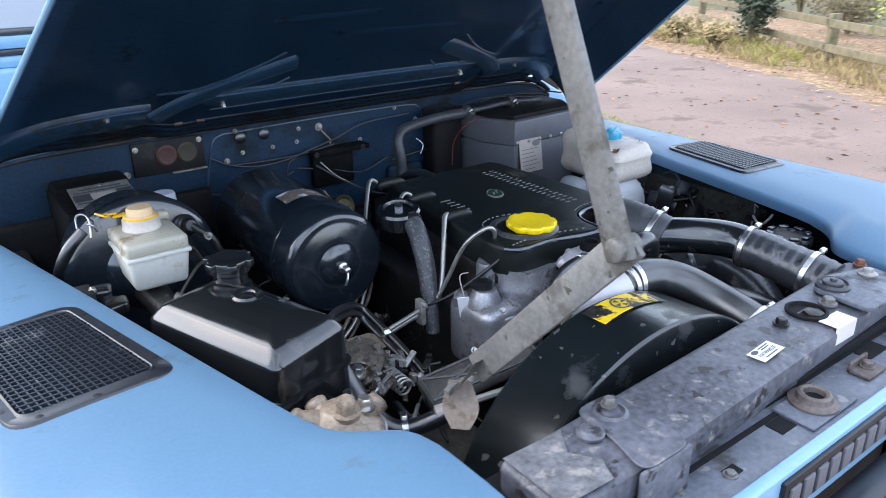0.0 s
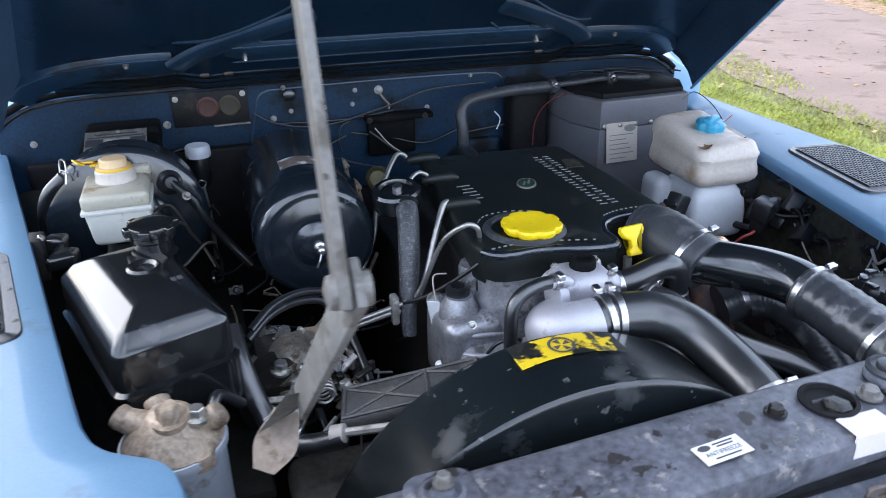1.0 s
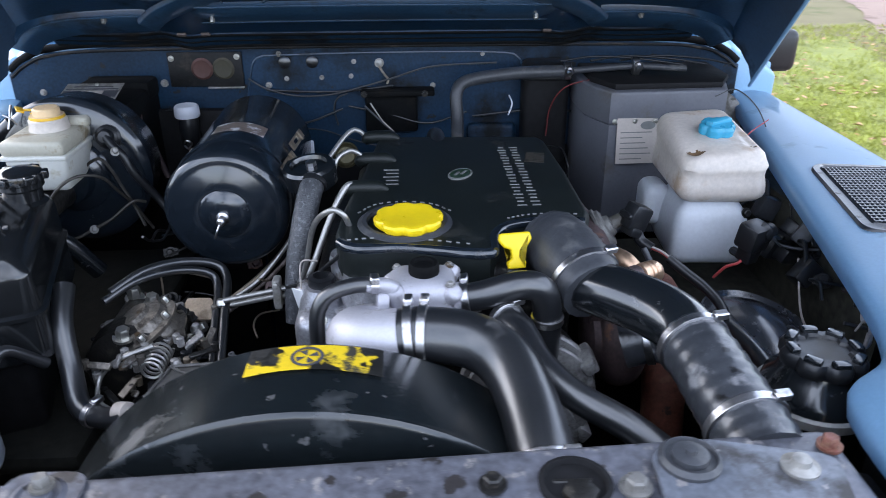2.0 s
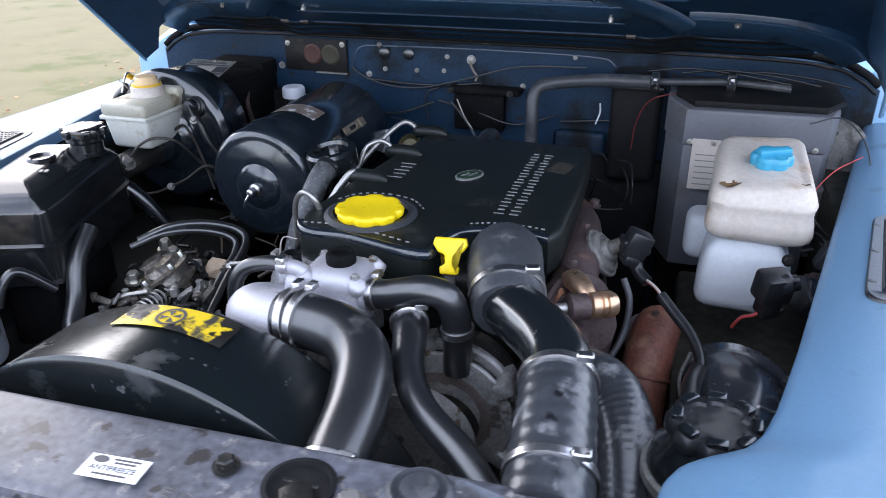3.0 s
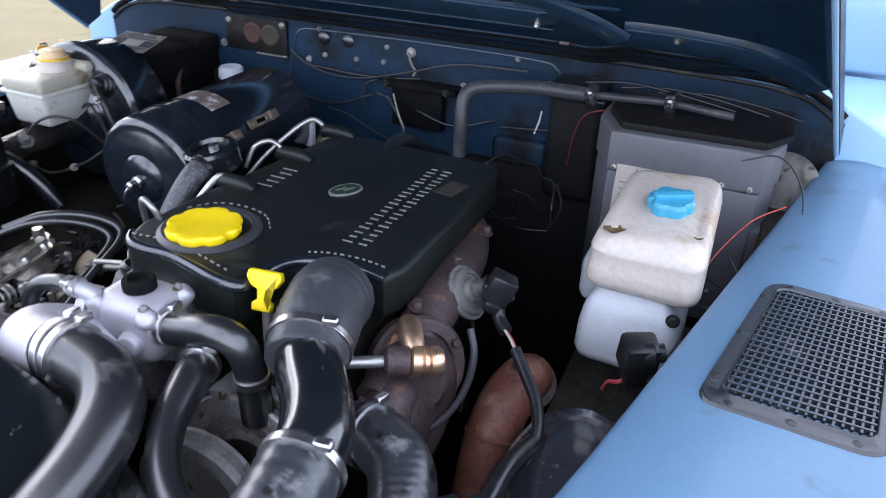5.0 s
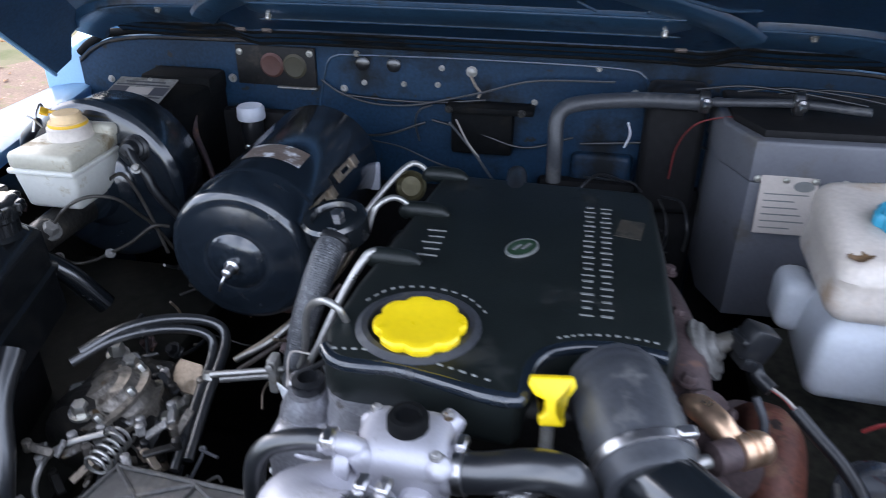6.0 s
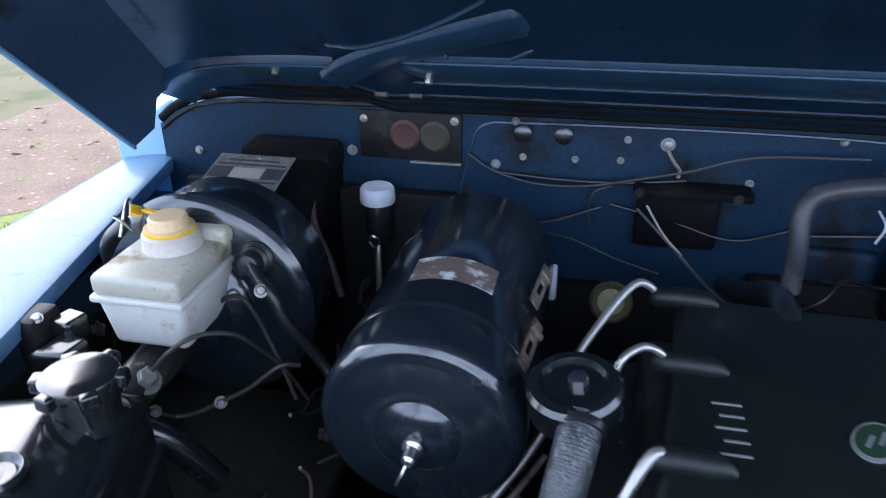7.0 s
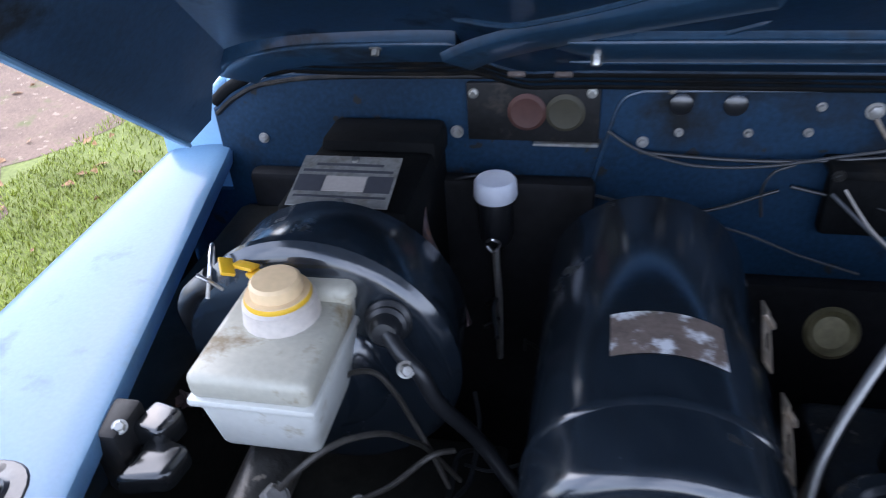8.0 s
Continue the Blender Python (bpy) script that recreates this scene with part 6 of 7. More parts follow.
hose("tank_hose", [(-0.478, 0.80, 1.12), (-0.462, 0.825, 1.118), (-0.43, 0.855, 1.10), (-0.40, 0.875, 1.07), (-0.37, 0.89, 1.02)], 0.012, "black overflow hose behind the tank", GLOSS)
pipe([(-0.345, 0.655, 1.045), (-0.37, 0.625, 1.065), (-0.405, 0.60, 1.062), (-0.43, 0.59, 1.05)], 0.0055, "black pipe along the tank's foot", GLOSS, "tank_pipe", "pipe", "")

FILTER_ALLOY = mat("corroded_tan_alloy", (0.30, 0.235, 0.175), 0.42, 0.15, 0.5, 22, 0.2, 220, dirt=((0.10, 0.07, 0.045), 0.42, 30), chips=((0.40, 0.34, 0.27), 0.08, 40))
ff = thing("fuel_filter", "corroded alloy fuel filter head on a pale canister", "filter", (-0.385, 0.535, 0.95))
b = B()
lathe(b, [(0.03, 0), (0.041, 0.006), (0.043, 0.012), (0.043, 0.09), (0.046, 0.094), (0.046, 0.102)], pose(-0.383, 0.545, 0.985), 36)
part("canister", b, mat("pale_grey_paint", (0.42, 0.46, 0.52), 0.35, 0.1, 0.1, 30, 0.03, 200, dirt=((0.2, 0.17, 0.13), 0.25, 22)), ff, "pale blue-grey filter canister")
b = B()
lathe(b, [(0.043, 0), (0.044, 0.004), (0.040, 0.009), (0.033, 0.016), (0.024, 0.022), (0.019, 0.030), (0.014, 0.032), (0.001, 0.033)], pose(-0.383, 0.545, 1.084), 36)
tube(b, [(-0.395, 0.552, 1.094), (-0.408, 0.557, 1.100), (-0.422, 0.563, 1.104)], [0.016, 0.013, 0.011], 18)
tube(b, [(-0.372, 0.545, 1.094), (-0.358, 0.542, 1.100), (-0.345, 0.540, 1.104)], [0.016, 0.012, 0.010], 18)
tube(b, [(-0.386, 0.556, 1.094), (-0.390, 0.566, 1.099), (-0.394, 0.577, 1.103)], [0.016, 0.012, 0.010], 18)
for x, y, z, r in ((-0.400, 0.522, 1.084, 0.017), (-0.364, 0.520, 1.084, 0.016)):
    lathe(b, [(r, -0.008), (r, 0.003), (r * 0.92, 0.007), (r * 0.7, 0.0085), (0.001, 0.009)], pose(x, y, z, 10, 0, 0), 20)
part("head", b, FILTER_ALLOY, ff, "corroded tan filter head with rounded ports")
for p, d_ in (((-0.421, 0.563, 1.104), (-0.7, 0.3, 0.6)), ((-0.347, 0.540, 1.104), (0.8, -0.1, 0.6)), ((-0.393, 0.575, 1.102), (-0.2, 0.6, 0.7))):
    b = B()
    lathe(b, [(0.0095, -0.003), (0.0118, 0.0), (0.0118, 0.006), (0.0105, 0.0085), (0.006, 0.0105), (0.001, 0.011)], axis_pose(p, Vector(p) + Vector(d_)), 20)
    part("port_cap", b, FILTER_ALLOY, ff)
part("vent_bolt", hexbolt(B(), (-0.382, 0.536, 1.110), (0, -0.1, 1), 0.0105, 0.020), FILTER_ALLOY, ff, "brown hexagon vent bolt")
part("union_bolt", hexbolt(B(), (-0.360, 0.537, 1.108), (0.05, -0.05, 1), 0.0075, 0.013), BOLT, ff, "small steel union bolt")
hose("filter_hose", [(-0.352, 0.575, 1.05), (-0.349, 0.588, 1.075), (-0.342, 0.605, 1.082), (-0.322, 0.63, 1.05)], 0.006, "thin black hose from the fuel filter", seg=10)

# ---- brake servo, fluid reservoir, pedal box ----
servo = thing("brake_servo", "large round black brake servo on the bulkhead", "brake servo", (-0.43, 1.06, 1.0))
b = B()
ms = axis_pose((-0.434, 1.12, 1.115), (-0.434, 0.9, 1.115)) @ Matrix.Diagonal((0.94, 0.94, 1, 1))
lathe(b, [(0.08, 0), (0.106, 0.03), (0.108, 0.085), (0.1135, 0.088), (0.114, 0.096), (0.111, 0.0995), (0.108, 0.103), (0.104, 0.1045), (0.099, 0.106), (0.07, 0.110), (0.06, 0.1115), (0.055, 0.118),
          (0.04, 0.126), (0.036, 0.14), (0.001, 0.142)], ms, 64)
part("shell", b, SATIN, servo)
b = B()
ribs = [(0.017, 0), (0.018, 0.003), (0.015, 0.005), (0.0165, 0.008), (0.0165, 0.010), (0.0135, 0.012), (0.0145, 0.015), (0.0145, 0.017), (0.0115, 0.019), (0.0105, 0.026), (0.008, 0.029), (0.001, 0.030)]
lathe(b, ribs, axis_pose((-0.374, 1.016, 1.168), (-0.366, 0.96, 1.182)), 24)
part("valve", b, BLACK, servo, "ribbed black rubber vacuum valve")
part("vacuum_hose", tube(B(), [(-0.369, 0.992, 1.174), (-0.358, 0.984, 1.163), (-0.345, 0.980, 1.150), (-0.335, 0.98, 1.125), (-0.31, 0.99, 1.08), (-0.28, 0.98, 1.04)], 0.0058, 12), BLACK, servo)
part("hose_clip", hexbolt(B(), (-0.354, 0.976, 1.158), (0.4, -0.7, 0.5), 0.0042, 0.008), STEEL, servo)
DULL_PIPE = mat("grimy_brake_pipe", (0.042, 0.038, 0.033), 0.45, 0.3, 0.4, 50, 0.1, 200, dirt=((0.03, 0.026, 0.022), 0.42, 40))
mc = thing("master_cylinder", "dark brake master cylinder with steel pipes", "master cylinder", (-0.44, 0.93, 1.09))
b = B()
tube(b, [(-0.442, 0.99, 1.098), (-0.442, 0.95, 1.098), (-0.442, 0.87, 1.096)], [0.022, 0.02, 0.018], 20)
lathe(b, [(0.02, 0), (0.02, 0.012), (0.016, 0.014)], axis_pose((-0.442, 0.88, 1.096), (-0.442, 0.7, 1.09)), 6)
part("body", b, OILY, mc)
for line in ([(-0.428, 0.903, 1.108), (-0.405, 0.908, 1.134), (-0.385, 0.922, 1.143), (-0.364, 0.941, 1.134), (-0.354, 0.962, 1.106), (-0.343, 0.974, 1.083), (-0.325, 0.985, 1.04)],
             [(-0.438, 0.905, 1.072), (-0.427, 0.925, 1.050), (-0.410, 0.934, 1.050), (-0.393, 0.942, 1.057), (-0.366, 0.951, 1.07), (-0.340, 0.964, 1.089), (-0.325, 0.975, 1.085)],
             [(-0.415, 0.985, 1.120), (-0.398, 0.987, 1.138), (-0.378, 0.982, 1.146), (-0.366, 0.983, 1.128), (-0.358, 0.984, 1.106), (-0.343, 0.976, 1.081), (-0.33, 0.97, 1.05)]):
    part("brake_pipe", tube(B(), line, 0.0021, 8), DULL_PIPE, mc)
for p in ((-0.390, 0.943, 1.058), (-0.435, 0.912, 1.065)):
    part("pipe_nut", hexbolt(B(), p, (0.4, -0.6, 0.3), 0.004, 0.007), STAY, mc)
part("port", hexbolt(B(), (-0.430, 0.902, 1.104), (0.6, -0.2, 0.8), 0.009, 0.014), STAY, mc)

res = thing("brake_reservoir", "aged white brake fluid reservoir with yellow-cream cap", "reservoir", (-0.45, 0.97, 1.12))
b = B()
box(b, (-0.476, 0.921, 1.120), (-0.396, 1.019, 1.168), 0.007, 3, None, 0.14)
box(b, (-0.4788, 0.9182, 1.165), (-0.3942, 1.0202, 1.1715), 0.0024, 2)
part("tank", b, BRAKE_TANK, res)
b = B()
box(b, (-0.477, 0.920, 1.170), (-0.396, 1.018, 1.190), 0.006, 3)
box(b, (-0.440, 1.000, 1.184), (-0.394, 1.022, 1.200), 0.006, 3)
part("upper_shell", b, BRAKE_LID, res, "yellowed upper half, stained brown")
b = B()
lathe(b, [(0.026, 0), (0.026, 0.004), (0.025, 0.006), (0.0245, 0.016), (0.0225, 0.018)], pose(-0.437, 0.985, 1.187), 20)
part("collar", b, STAINED_TANK, res, "cream-white ribbed neck ring")
b = B()
lathe(b, [(0.0205, 0), (0.0215, 0.003), (0.0215, 0.005), (0.0175, 0.0055), (0.017, 0.013), (0.015, 0.015), (0.001, 0.0152)], pose(-0.437, 0.985, 1.204), 36)
part("cap", b, CREAM, res, "cream cap with amber rim")
b = B()
lathe(b, [(0.0222, 0), (0.0225, 0.002), (0.0215, 0.004), (0.019, 0.0042)], pose(-0.437, 0.985, 1.2045), 36)
AMBER = mat("amber_plastic", (0.72, 0.42, 0.02), 0.4, 0, 0.1, 40, 0.1, 200)
part("strap", b, AMBER, res, "amber strap round the cap")
for k, (x, y, rz, tilt) in enumerate(((-0.459, 1.002, 140, -8), (-0.470, 1.009, 165, 12), (-0.481, 1.004, 120, 25))):
    b = B()
    box(b, (-0.009, -0.005, -0.0015), (0.009, 0.005, 0.0015), 0.001, 2, pose(x, y, 1.207 + 0.002 * k, tilt, 10 - 8 * k, rz))
    part("tab", b, AMBER, res)
b = B()
tube(b, [(-0.50, 1.0, 1.185), (-0.497, 1.008, 1.205), (-0.50, 1.02, 1.212), (-0.508, 1.035, 1.205), (-0.51, 1.03, 1.18)], 0.0015, 8)
tube(b, [(-0.503, 1.0, 1.205), (-0.494, 1.0, 1.20), (-0.49, 1.005, 1.19)], 0.0014, 8)
solid("wire_clip", b, CHROME, "bent bright wire clip beside the servo", "clip")
hose("servo_side_hose", [(-0.505, 1.02, 1.19), (-0.53, 1.02, 1.165), (-0.545, 1.04, 1.12), (-0.55, 1.07, 1.05)], 0.008, "black hose clipped beside the servo", seg=10)

wbk = thing("wing_bracket", "glossy black folded bracket against the inner wing", "bracket", (-0.51, 0.905, 1.12))
b = B()
prism(b, rounded([(-0.524, 0.884), (-0.490, 0.892), (-0.486, 0.918), (-0.518, 0.926)], 0.007), 1.112, 1.130, 0.005, 3)
part("plate", b, TANK, wbk)
b = B()
prism(b, rounded([(-0.528, 0.918), (-0.504, 0.914), (-0.498, 0.938), (-0.522, 0.944)], 0.006), 1.120, 1.142, 0.004, 3)
part("tongue", b, TANK, wbk)
part("screw", hexbolt(B(), (-0.526, 0.910, 1.149), (0.3, -0.4, 0.8), 0.0035, 0.004), BOLT, wbk)
b = B()
box(b, (-0.545, 0.900, 1.095), (-0.524, 0.935, 1.150), 0.004, 2)
part("arm", b, GRIME, wbk)

pb = thing("pedal_box", "black pedal box with a worn data plate", "pedal box", (-0.44, 1.2, 1.0))
b = B()
box(b, (-0.505, 1.13, 0.98), (-0.388, 1.295, 1.182), 0.008, 2)
box(b, (-0.50, 1.238, 1.16), (-0.385, 1.295, 1.193), 0.008, 2)
part("box", b, SEALING, pb)
b = B()
mp = pose(-0.446, 1.153, 1.196, 14, 0, 0)
box(b, (-0.044, -0.031, 0), (0.044, 0.031, 0.0012), 0.0002, 1, mp)
plate = part("data_plate", b, STEEL, pb, "worn metal data plate")
for (x0, x1, y0, y1, mt) in ((-0.042, -0.018, -0.014, 0.006, INK), (0.02, 0.042, -0.014, 0.006, INK), (-0.017, 0.019, -0.013, 0.005, PAPER_OLD), (-0.04, 0.04, 0.010, 0.013, INK), (-0.04, 0.04, -0.021, -0.0185, INK), (-0.03, 0.03, 0.018, 0.021, INK)):
    b = B()
    box(b, (x0, y0, 0.0012), (x1, y1, 0.0016), 0, 1, mp)
    part("field", b, mt, plate)
for y in (-0.026, 0.026):
    b = B()
    lathe(b, [(0.0035, 0.001), (0.003, 0.003), (0.001, 0.0035)], mp @ Matrix.Translation((0.003, y, 0)), 12)
    part("rivet", b, BOLT, plate)
cl = thing("clutch_reservoir", "small dark fluid pot with white cap", "reservoir", (-0.333, 1.25, 1.08))
b = B()
lathe(b, [(0.013, 0), (0.016, 0.005), (0.017, 0.05), (0.015, 0.054)], pose(-0.333, 1.252, 1.078), 24)
part("pot", b, BLACK, cl)
b = B()
lathe(b, [(0.0205, 0), (0.0215, 0.003), (0.0205, 0.017), (0.018, 0.020), (0.001, 0.0215)], pose(-0.333, 1.252, 1.130), 36)
part("cap", b, WHITE_CAP, cl, "white ribbed screw cap")
part("pipe", tube(B(), [(-0.333, 1.245, 1.08), (-0.331, 1.235, 1.06), (-0.328, 1.225, 1.02), (-0.328, 1.22, 0.95)], 0.004, 8), DULL, cl)
part("clip", tube(B(), [(-0.34, 1.235, 1.088), (-0.335, 1.23, 1.094), (-0.327, 1.232, 1.088), (-0.333, 1.229, 1.08), (-0.34, 1.233, 1.084)], 0.0016, 6), CHROME, cl)
pipe([(-0.395, 1.20, 1.16), (-0.385, 1.175, 1.13), (-0.36, 1.15, 1.10), (-0.345, 1.14, 1.06)], 0.0045, "brown-stained steel clutch pipe", RUST_DARK, "clutch_pipe", "pipe", "")

# ---- air cleaner ----
ac = thing("air_cleaner", "black steel canister air cleaner with a worn label", "air filter", (-0.194, 1.0, 1.02))
AX, AZ, AR = -0.194, 1.100, 0.080
ma = axis_pose((AX, 1.19, AZ + 0.006), (AX, 0.87, AZ))
b = B()
lathe(b, [(0.05, 0), (0.072, 0.006), (0.080, 0.02), (0.080, 0.238), (0.0822, 0.240), (0.0826, 0.244), (0.081, 0.247)], ma, 56)
part("can", b, SATIN, ac)
b = B()
lathe(b, [(0.081, 0.247), (0.0812, 0.286), (0.0805, 0.2905), (0.0785, 0.2945), (0.0745, 0.2980), (0.0705, 0.2995), (0.067, 0.2990), (0.063, 0.3005), (0.045, 0.3040), (0.037, 0.3058), (0.0335, 0.3052), (0.031, 0.3075), (0.026, 0.3105), (0.016, 0.3135), (0.001, 0.3140)], ma, 56)
part("lid", b, SATIN, ac, "domed black lid with pressed rings")
b = B()
lathe(b, [(0.006, 0.311), (0.0085, 0.315), (0.0085, 0.318), (0.0055, 0.320), (0.0055, 0.331), (0.003, 0.333)], ma, 12)
tube(b, [ma @ Vector((0, 0, 0.33)), ma @ Vector((-0.004, -0.009, 0.336)), ma @ Vector((-0.008, -0.019, 0.336))], 0.0016, 6)
part("wing_nut", b, CHROME, ac, "bright wing nut")
b = B()
w0 = [radians(112 - 52 * k / 12) for k in range(13)]
lo = [b.verts.new((AX + 0.0807 * math.cos(a), 0.984, AZ + 0.002 + 0.0807 * math.sin(a))) for a in w0]
hi = [b.verts.new((AX + 0.0807 * math.cos(a), 1.024, AZ + 0.0025 + 0.0807 * math.sin(a))) for a in w0]
for k in range(12):
    b.faces.new((lo[k], lo[k + 1], hi[k + 1], hi[k]))
part("label", b, FOIL, ac, "torn brown and white label")
for (y, z) in ((1.05, 1.148), (0.965, 1.142)):
    b = B()
    mclip = pose(-0.119, y, z, 8, 58, 0)
    for lo_, hi_ in (((-0.0068, -0.030, -0.001), (-0.0028, 0.030, 0.001)), ((0.0028, -0.030, -0.001), (0.0068, 0.030, 0.001)), ((-0.0068, -0.030, -0.001), (0.0068, -0.014, 0.001)),
                     ((-0.0068, 0.004, -0.001), (0.0068, 0.030, 0.001)), ((-0.0075, 0.012, 0.0), (0.0075, 0.018, 0.004))):
        box(b, lo_, hi_, 0.0006, 1, mclip)
    part("clip", b, BRONZE, ac, "tan slotted spring clip")
b = B()
box(b, (-0.008, -0.006, -0.02), (0.008, 0.006, 0.02), 0.003, 2, pose(-0.118, 1.165, 1.09))
solid("white_plug", b, WHITE_CAP, "small white plastic plug by the air cleaner", "plug")
b = B()
lathe(b, [(0.018, 0), (0.021, 0.003), (0.018, 0.006), (0.013, 0.002), (0.001, 0.002)], axis_pose((-0.054, 1.118, 1.10), (-0.054, 0.9, 1.2)), 28)
solid("core_plug", b, mat("olive_passivated_steel", (0.11, 0.095, 0.05), 0.45, 0.5, 0.3, 60, 0.1, 200), "tarnished round disc behind the engine", "plug")


# ---- bulkhead fittings ----
Y = 1.2945
gp = thing("plug_plate", "black plate with two round bulkhead plugs", "plate", (-0.30, Y, 1.19))
b = B()
box(b, (-0.364, Y - 0.006, 1.172), (-0.238, Y, 1.231), 0.002)
part("plate", b, GRIME, gp)
for x, mt in ((-0.306, mat("red_plug", (0.07, 0.028, 0.022), 0.6)), (-0.27, mat("olive_plug", (0.042, 0.037, 0.022), 0.6))):
    b = B()
    lathe(b, [(0.014, 0), (0.015, 0.003), (0.012, 0.006), (0.008, 0.005), (0.001, 0.005)], axis_pose((x, Y - 0.005, 1.2035), (x, 0, 1.2035)) @ Matrix.Diagonal((1.25, 1.25, 1, 1)), 24)
    part("plug", b, mt, gp)
b = B()
box(b, (-0.30, Y - 0.011, 1.1695), (-0.238, Y - 0.004, 1.1722), 0.0008)
part("lip", b, STEEL, gp)
for x, z in ((-0.357, 1.221), (-0.246, 1.223)):
    part("screw", hexbolt(B(), (x, Y - 0.006, z), (0, -1, 0), 0.0035, 0.004), BOLT, gp)
b = B()
tube(b, [(-0.250, Y, 1.095), (-0.243, Y, 1.12), (-0.229, Y, 1.18), (-0.220, Y, 1.211), (-0.205, Y, 1.2215), (-0.175, Y, 1.2235), (0, Y, 1.226), (0.2, Y, 1.224), (0.24, Y, 1.214), (0.25, Y, 1.19)], 0.0018, 6)
part("panel_bead", b, BLUE_SHADED, bulkhead)
for x, z, r in ((-0.175, 1.2255, 0.005), (0.177, 1.222, 0.0045), (-0.165, 1.183, 0.0045), (-0.104, 1.184, 0.0045), (-0.047, 1.211, 0.0045), (-0.053, 1.186, 0.0045), (-0.003, 1.208, 0.0085),
                (-0.197, 1.172, 0.006), (0.42, 1.185, 0.0045), (0.52, 1.19, 0.0045), (-0.418, 1.178, 0.006), (-0.376, 1.178, 0.007), (-0.585, 1.165, 0.006), (0.09, 1.168, 0.005), (0.23, 1.19, 0.006)):
    solid("bulkhead_bolt", hexbolt(B(), (x, Y, z), (0, -1, 0), r * 0.66, 0.005), STEEL, "dull bolt head in the bulkhead", "bolt", "bulkhead bolts")
for x in (-0.166, -0.119):
    b = B()
    lathe(b, [(0.010, 0), (0.0105, 0.002), (0.008, 0.004), (0.001, 0.0045)], axis_pose((x, Y, 1.2115), (x, 0, 1.2115)), 20)
    solid("rubber_grommet", b, RUBBER, "black rubber grommet in the bulkhead", "grommet", "grommets")
b = B()
box(b, (-0.030, Y - 0.018, 1.088), (0.062, Y, 1.158), 0.005, 2)
box(b, (-0.036, Y - 0.036, 1.1565), (0.092, Y, 1.1665), 0.003, 2)
rc = thing("relay_cover", "flat black cover on the bulkhead", "cover", (0.02, Y, 1.12))
part("body", b, SEALING, rc)
for x in (-0.03, 0.075):
    part("screw", hexbolt(B(), (x, Y - 0.036, 1.1615), (0, -1, 0), 0.004, 0.004), OILY, rc)
b = B()
box(b, (0.245, Y - 0.05, 1.03), (0.325, Y, 1.215), 0.012, 3)
rb = thing("relay_box", "tall black box in the shade of the bulkhead", "box", (0.285, Y, 1.03))
part("body", b, DARK, rb)
b = B()
box(b, (0.243, Y - 0.053, 1.185), (0.327, Y, 1.192), 0.002)
part("lid_lip", b, BLACK, rb)
b = B()
box(b, (0.15, Y - 0.012, 1.0), (0.24, Y, 1.10), 0.01, 3)
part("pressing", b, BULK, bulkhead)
rnd = random.Random(11)


LOOM = mat("dusty_loom_sheath", (0.03, 0.031, 0.034), 0.5, 0, 0.3, 40, 0.1, 200)


def wire(pts, r=0.0022, material=BLACK, label="thin black wire along the bulkhead", group="wires"):
    return solid("wire", tube(B(), pts, r * 0.62, 8, 8), material, label, "wire", group)


wire([(-0.23, Y - 0.006, 1.185), (-0.20, Y - 0.01, 1.168), (-0.15, Y - 0.014, 1.156), (-0.09, Y - 0.014, 1.157), (-0.03, Y - 0.02, 1.172), (0.02, Y - 0.03, 1.188), (0.09, Y - 0.02, 1.205), (0.2, Y - 0.02, 1.21)], 0.0026, LOOM, "dark grey cable draped along the bulkhead")
wire([(-0.20, Y - 0.008, 1.165), (-0.12, Y - 0.012, 1.162), (-0.05, Y - 0.012, 1.163), (0.02, Y - 0.016, 1.172)], 0.003)
wire([(-0.003, Y - 0.008, 1.204), (0.005, Y - 0.014, 1.192), (0.012, Y - 0.016, 1.183), (0.01, Y - 0.02, 1.176)], 0.0032, BRONZE, "tan earth strap on the bulkhead")
wire([(-0.15, Y - 0.02, 1.10), (-0.10, Y - 0.04, 1.10), (-0.05, Y - 0.05, 1.085), (0.0, Y - 0.06, 1.075)], 0.002, LOOM, "grey wire behind the air cleaner")
wire([(-0.08, Y - 0.008, 1.10), (-0.085, Y - 0.012, 1.13), (-0.078, Y - 0.012, 1.15), (-0.06, Y - 0.01, 1.158)], 0.0025, LOOM, "grey wire rising on the bulkhead")
wire([(-0.03, Y - 0.03, 1.14), (0.01, Y - 0.06, 1.11), (0.05, Y - 0.12, 1.09), (0.075, Y - 0.18, 1.10), (0.08, Y - 0.22, 1.12)], 0.003, RUBBER_GREY, "grey cable running to the engine")
wire([(-0.02, Y - 0.03, 1.145), (0.0, Y - 0.05, 1.12), (0.02, Y - 0.07, 1.105)], 0.002, PAPER_OLD, "pale thin wire on the bulkhead")
wire([(0.225, Y - 0.01, 1.15), (0.228, Y - 0.03, 1.14), (0.222, Y - 0.03, 1.12)], 0.0022, WHITE_CAP, "short white wire end")
wire([(0.36, Y - 0.1, 1.20), (0.31, Y - 0.08, 1.18), (0.29, Y - 0.06, 1.14), (0.285, Y - 0.06, 1.09)], 0.0018, RED_DARK, "red wire in the shade by the bulkhead")
for k in range(5):
    x = -0.5 + 0.22 * k
    wire([(x, Y - 0.01, 1.13 + rnd.uniform(-0.02, 0.02)), (x + 0.07, Y - 0.016, 1.11 + rnd.uniform(-0.02, 0.02)), (x + 0.14, Y - 0.016, 1.12 + rnd.uniform(-0.02, 0.02)),
          (x + 0.21, Y - 0.01, 1.13 + rnd.uniform(-0.02, 0.02))], 0.003)

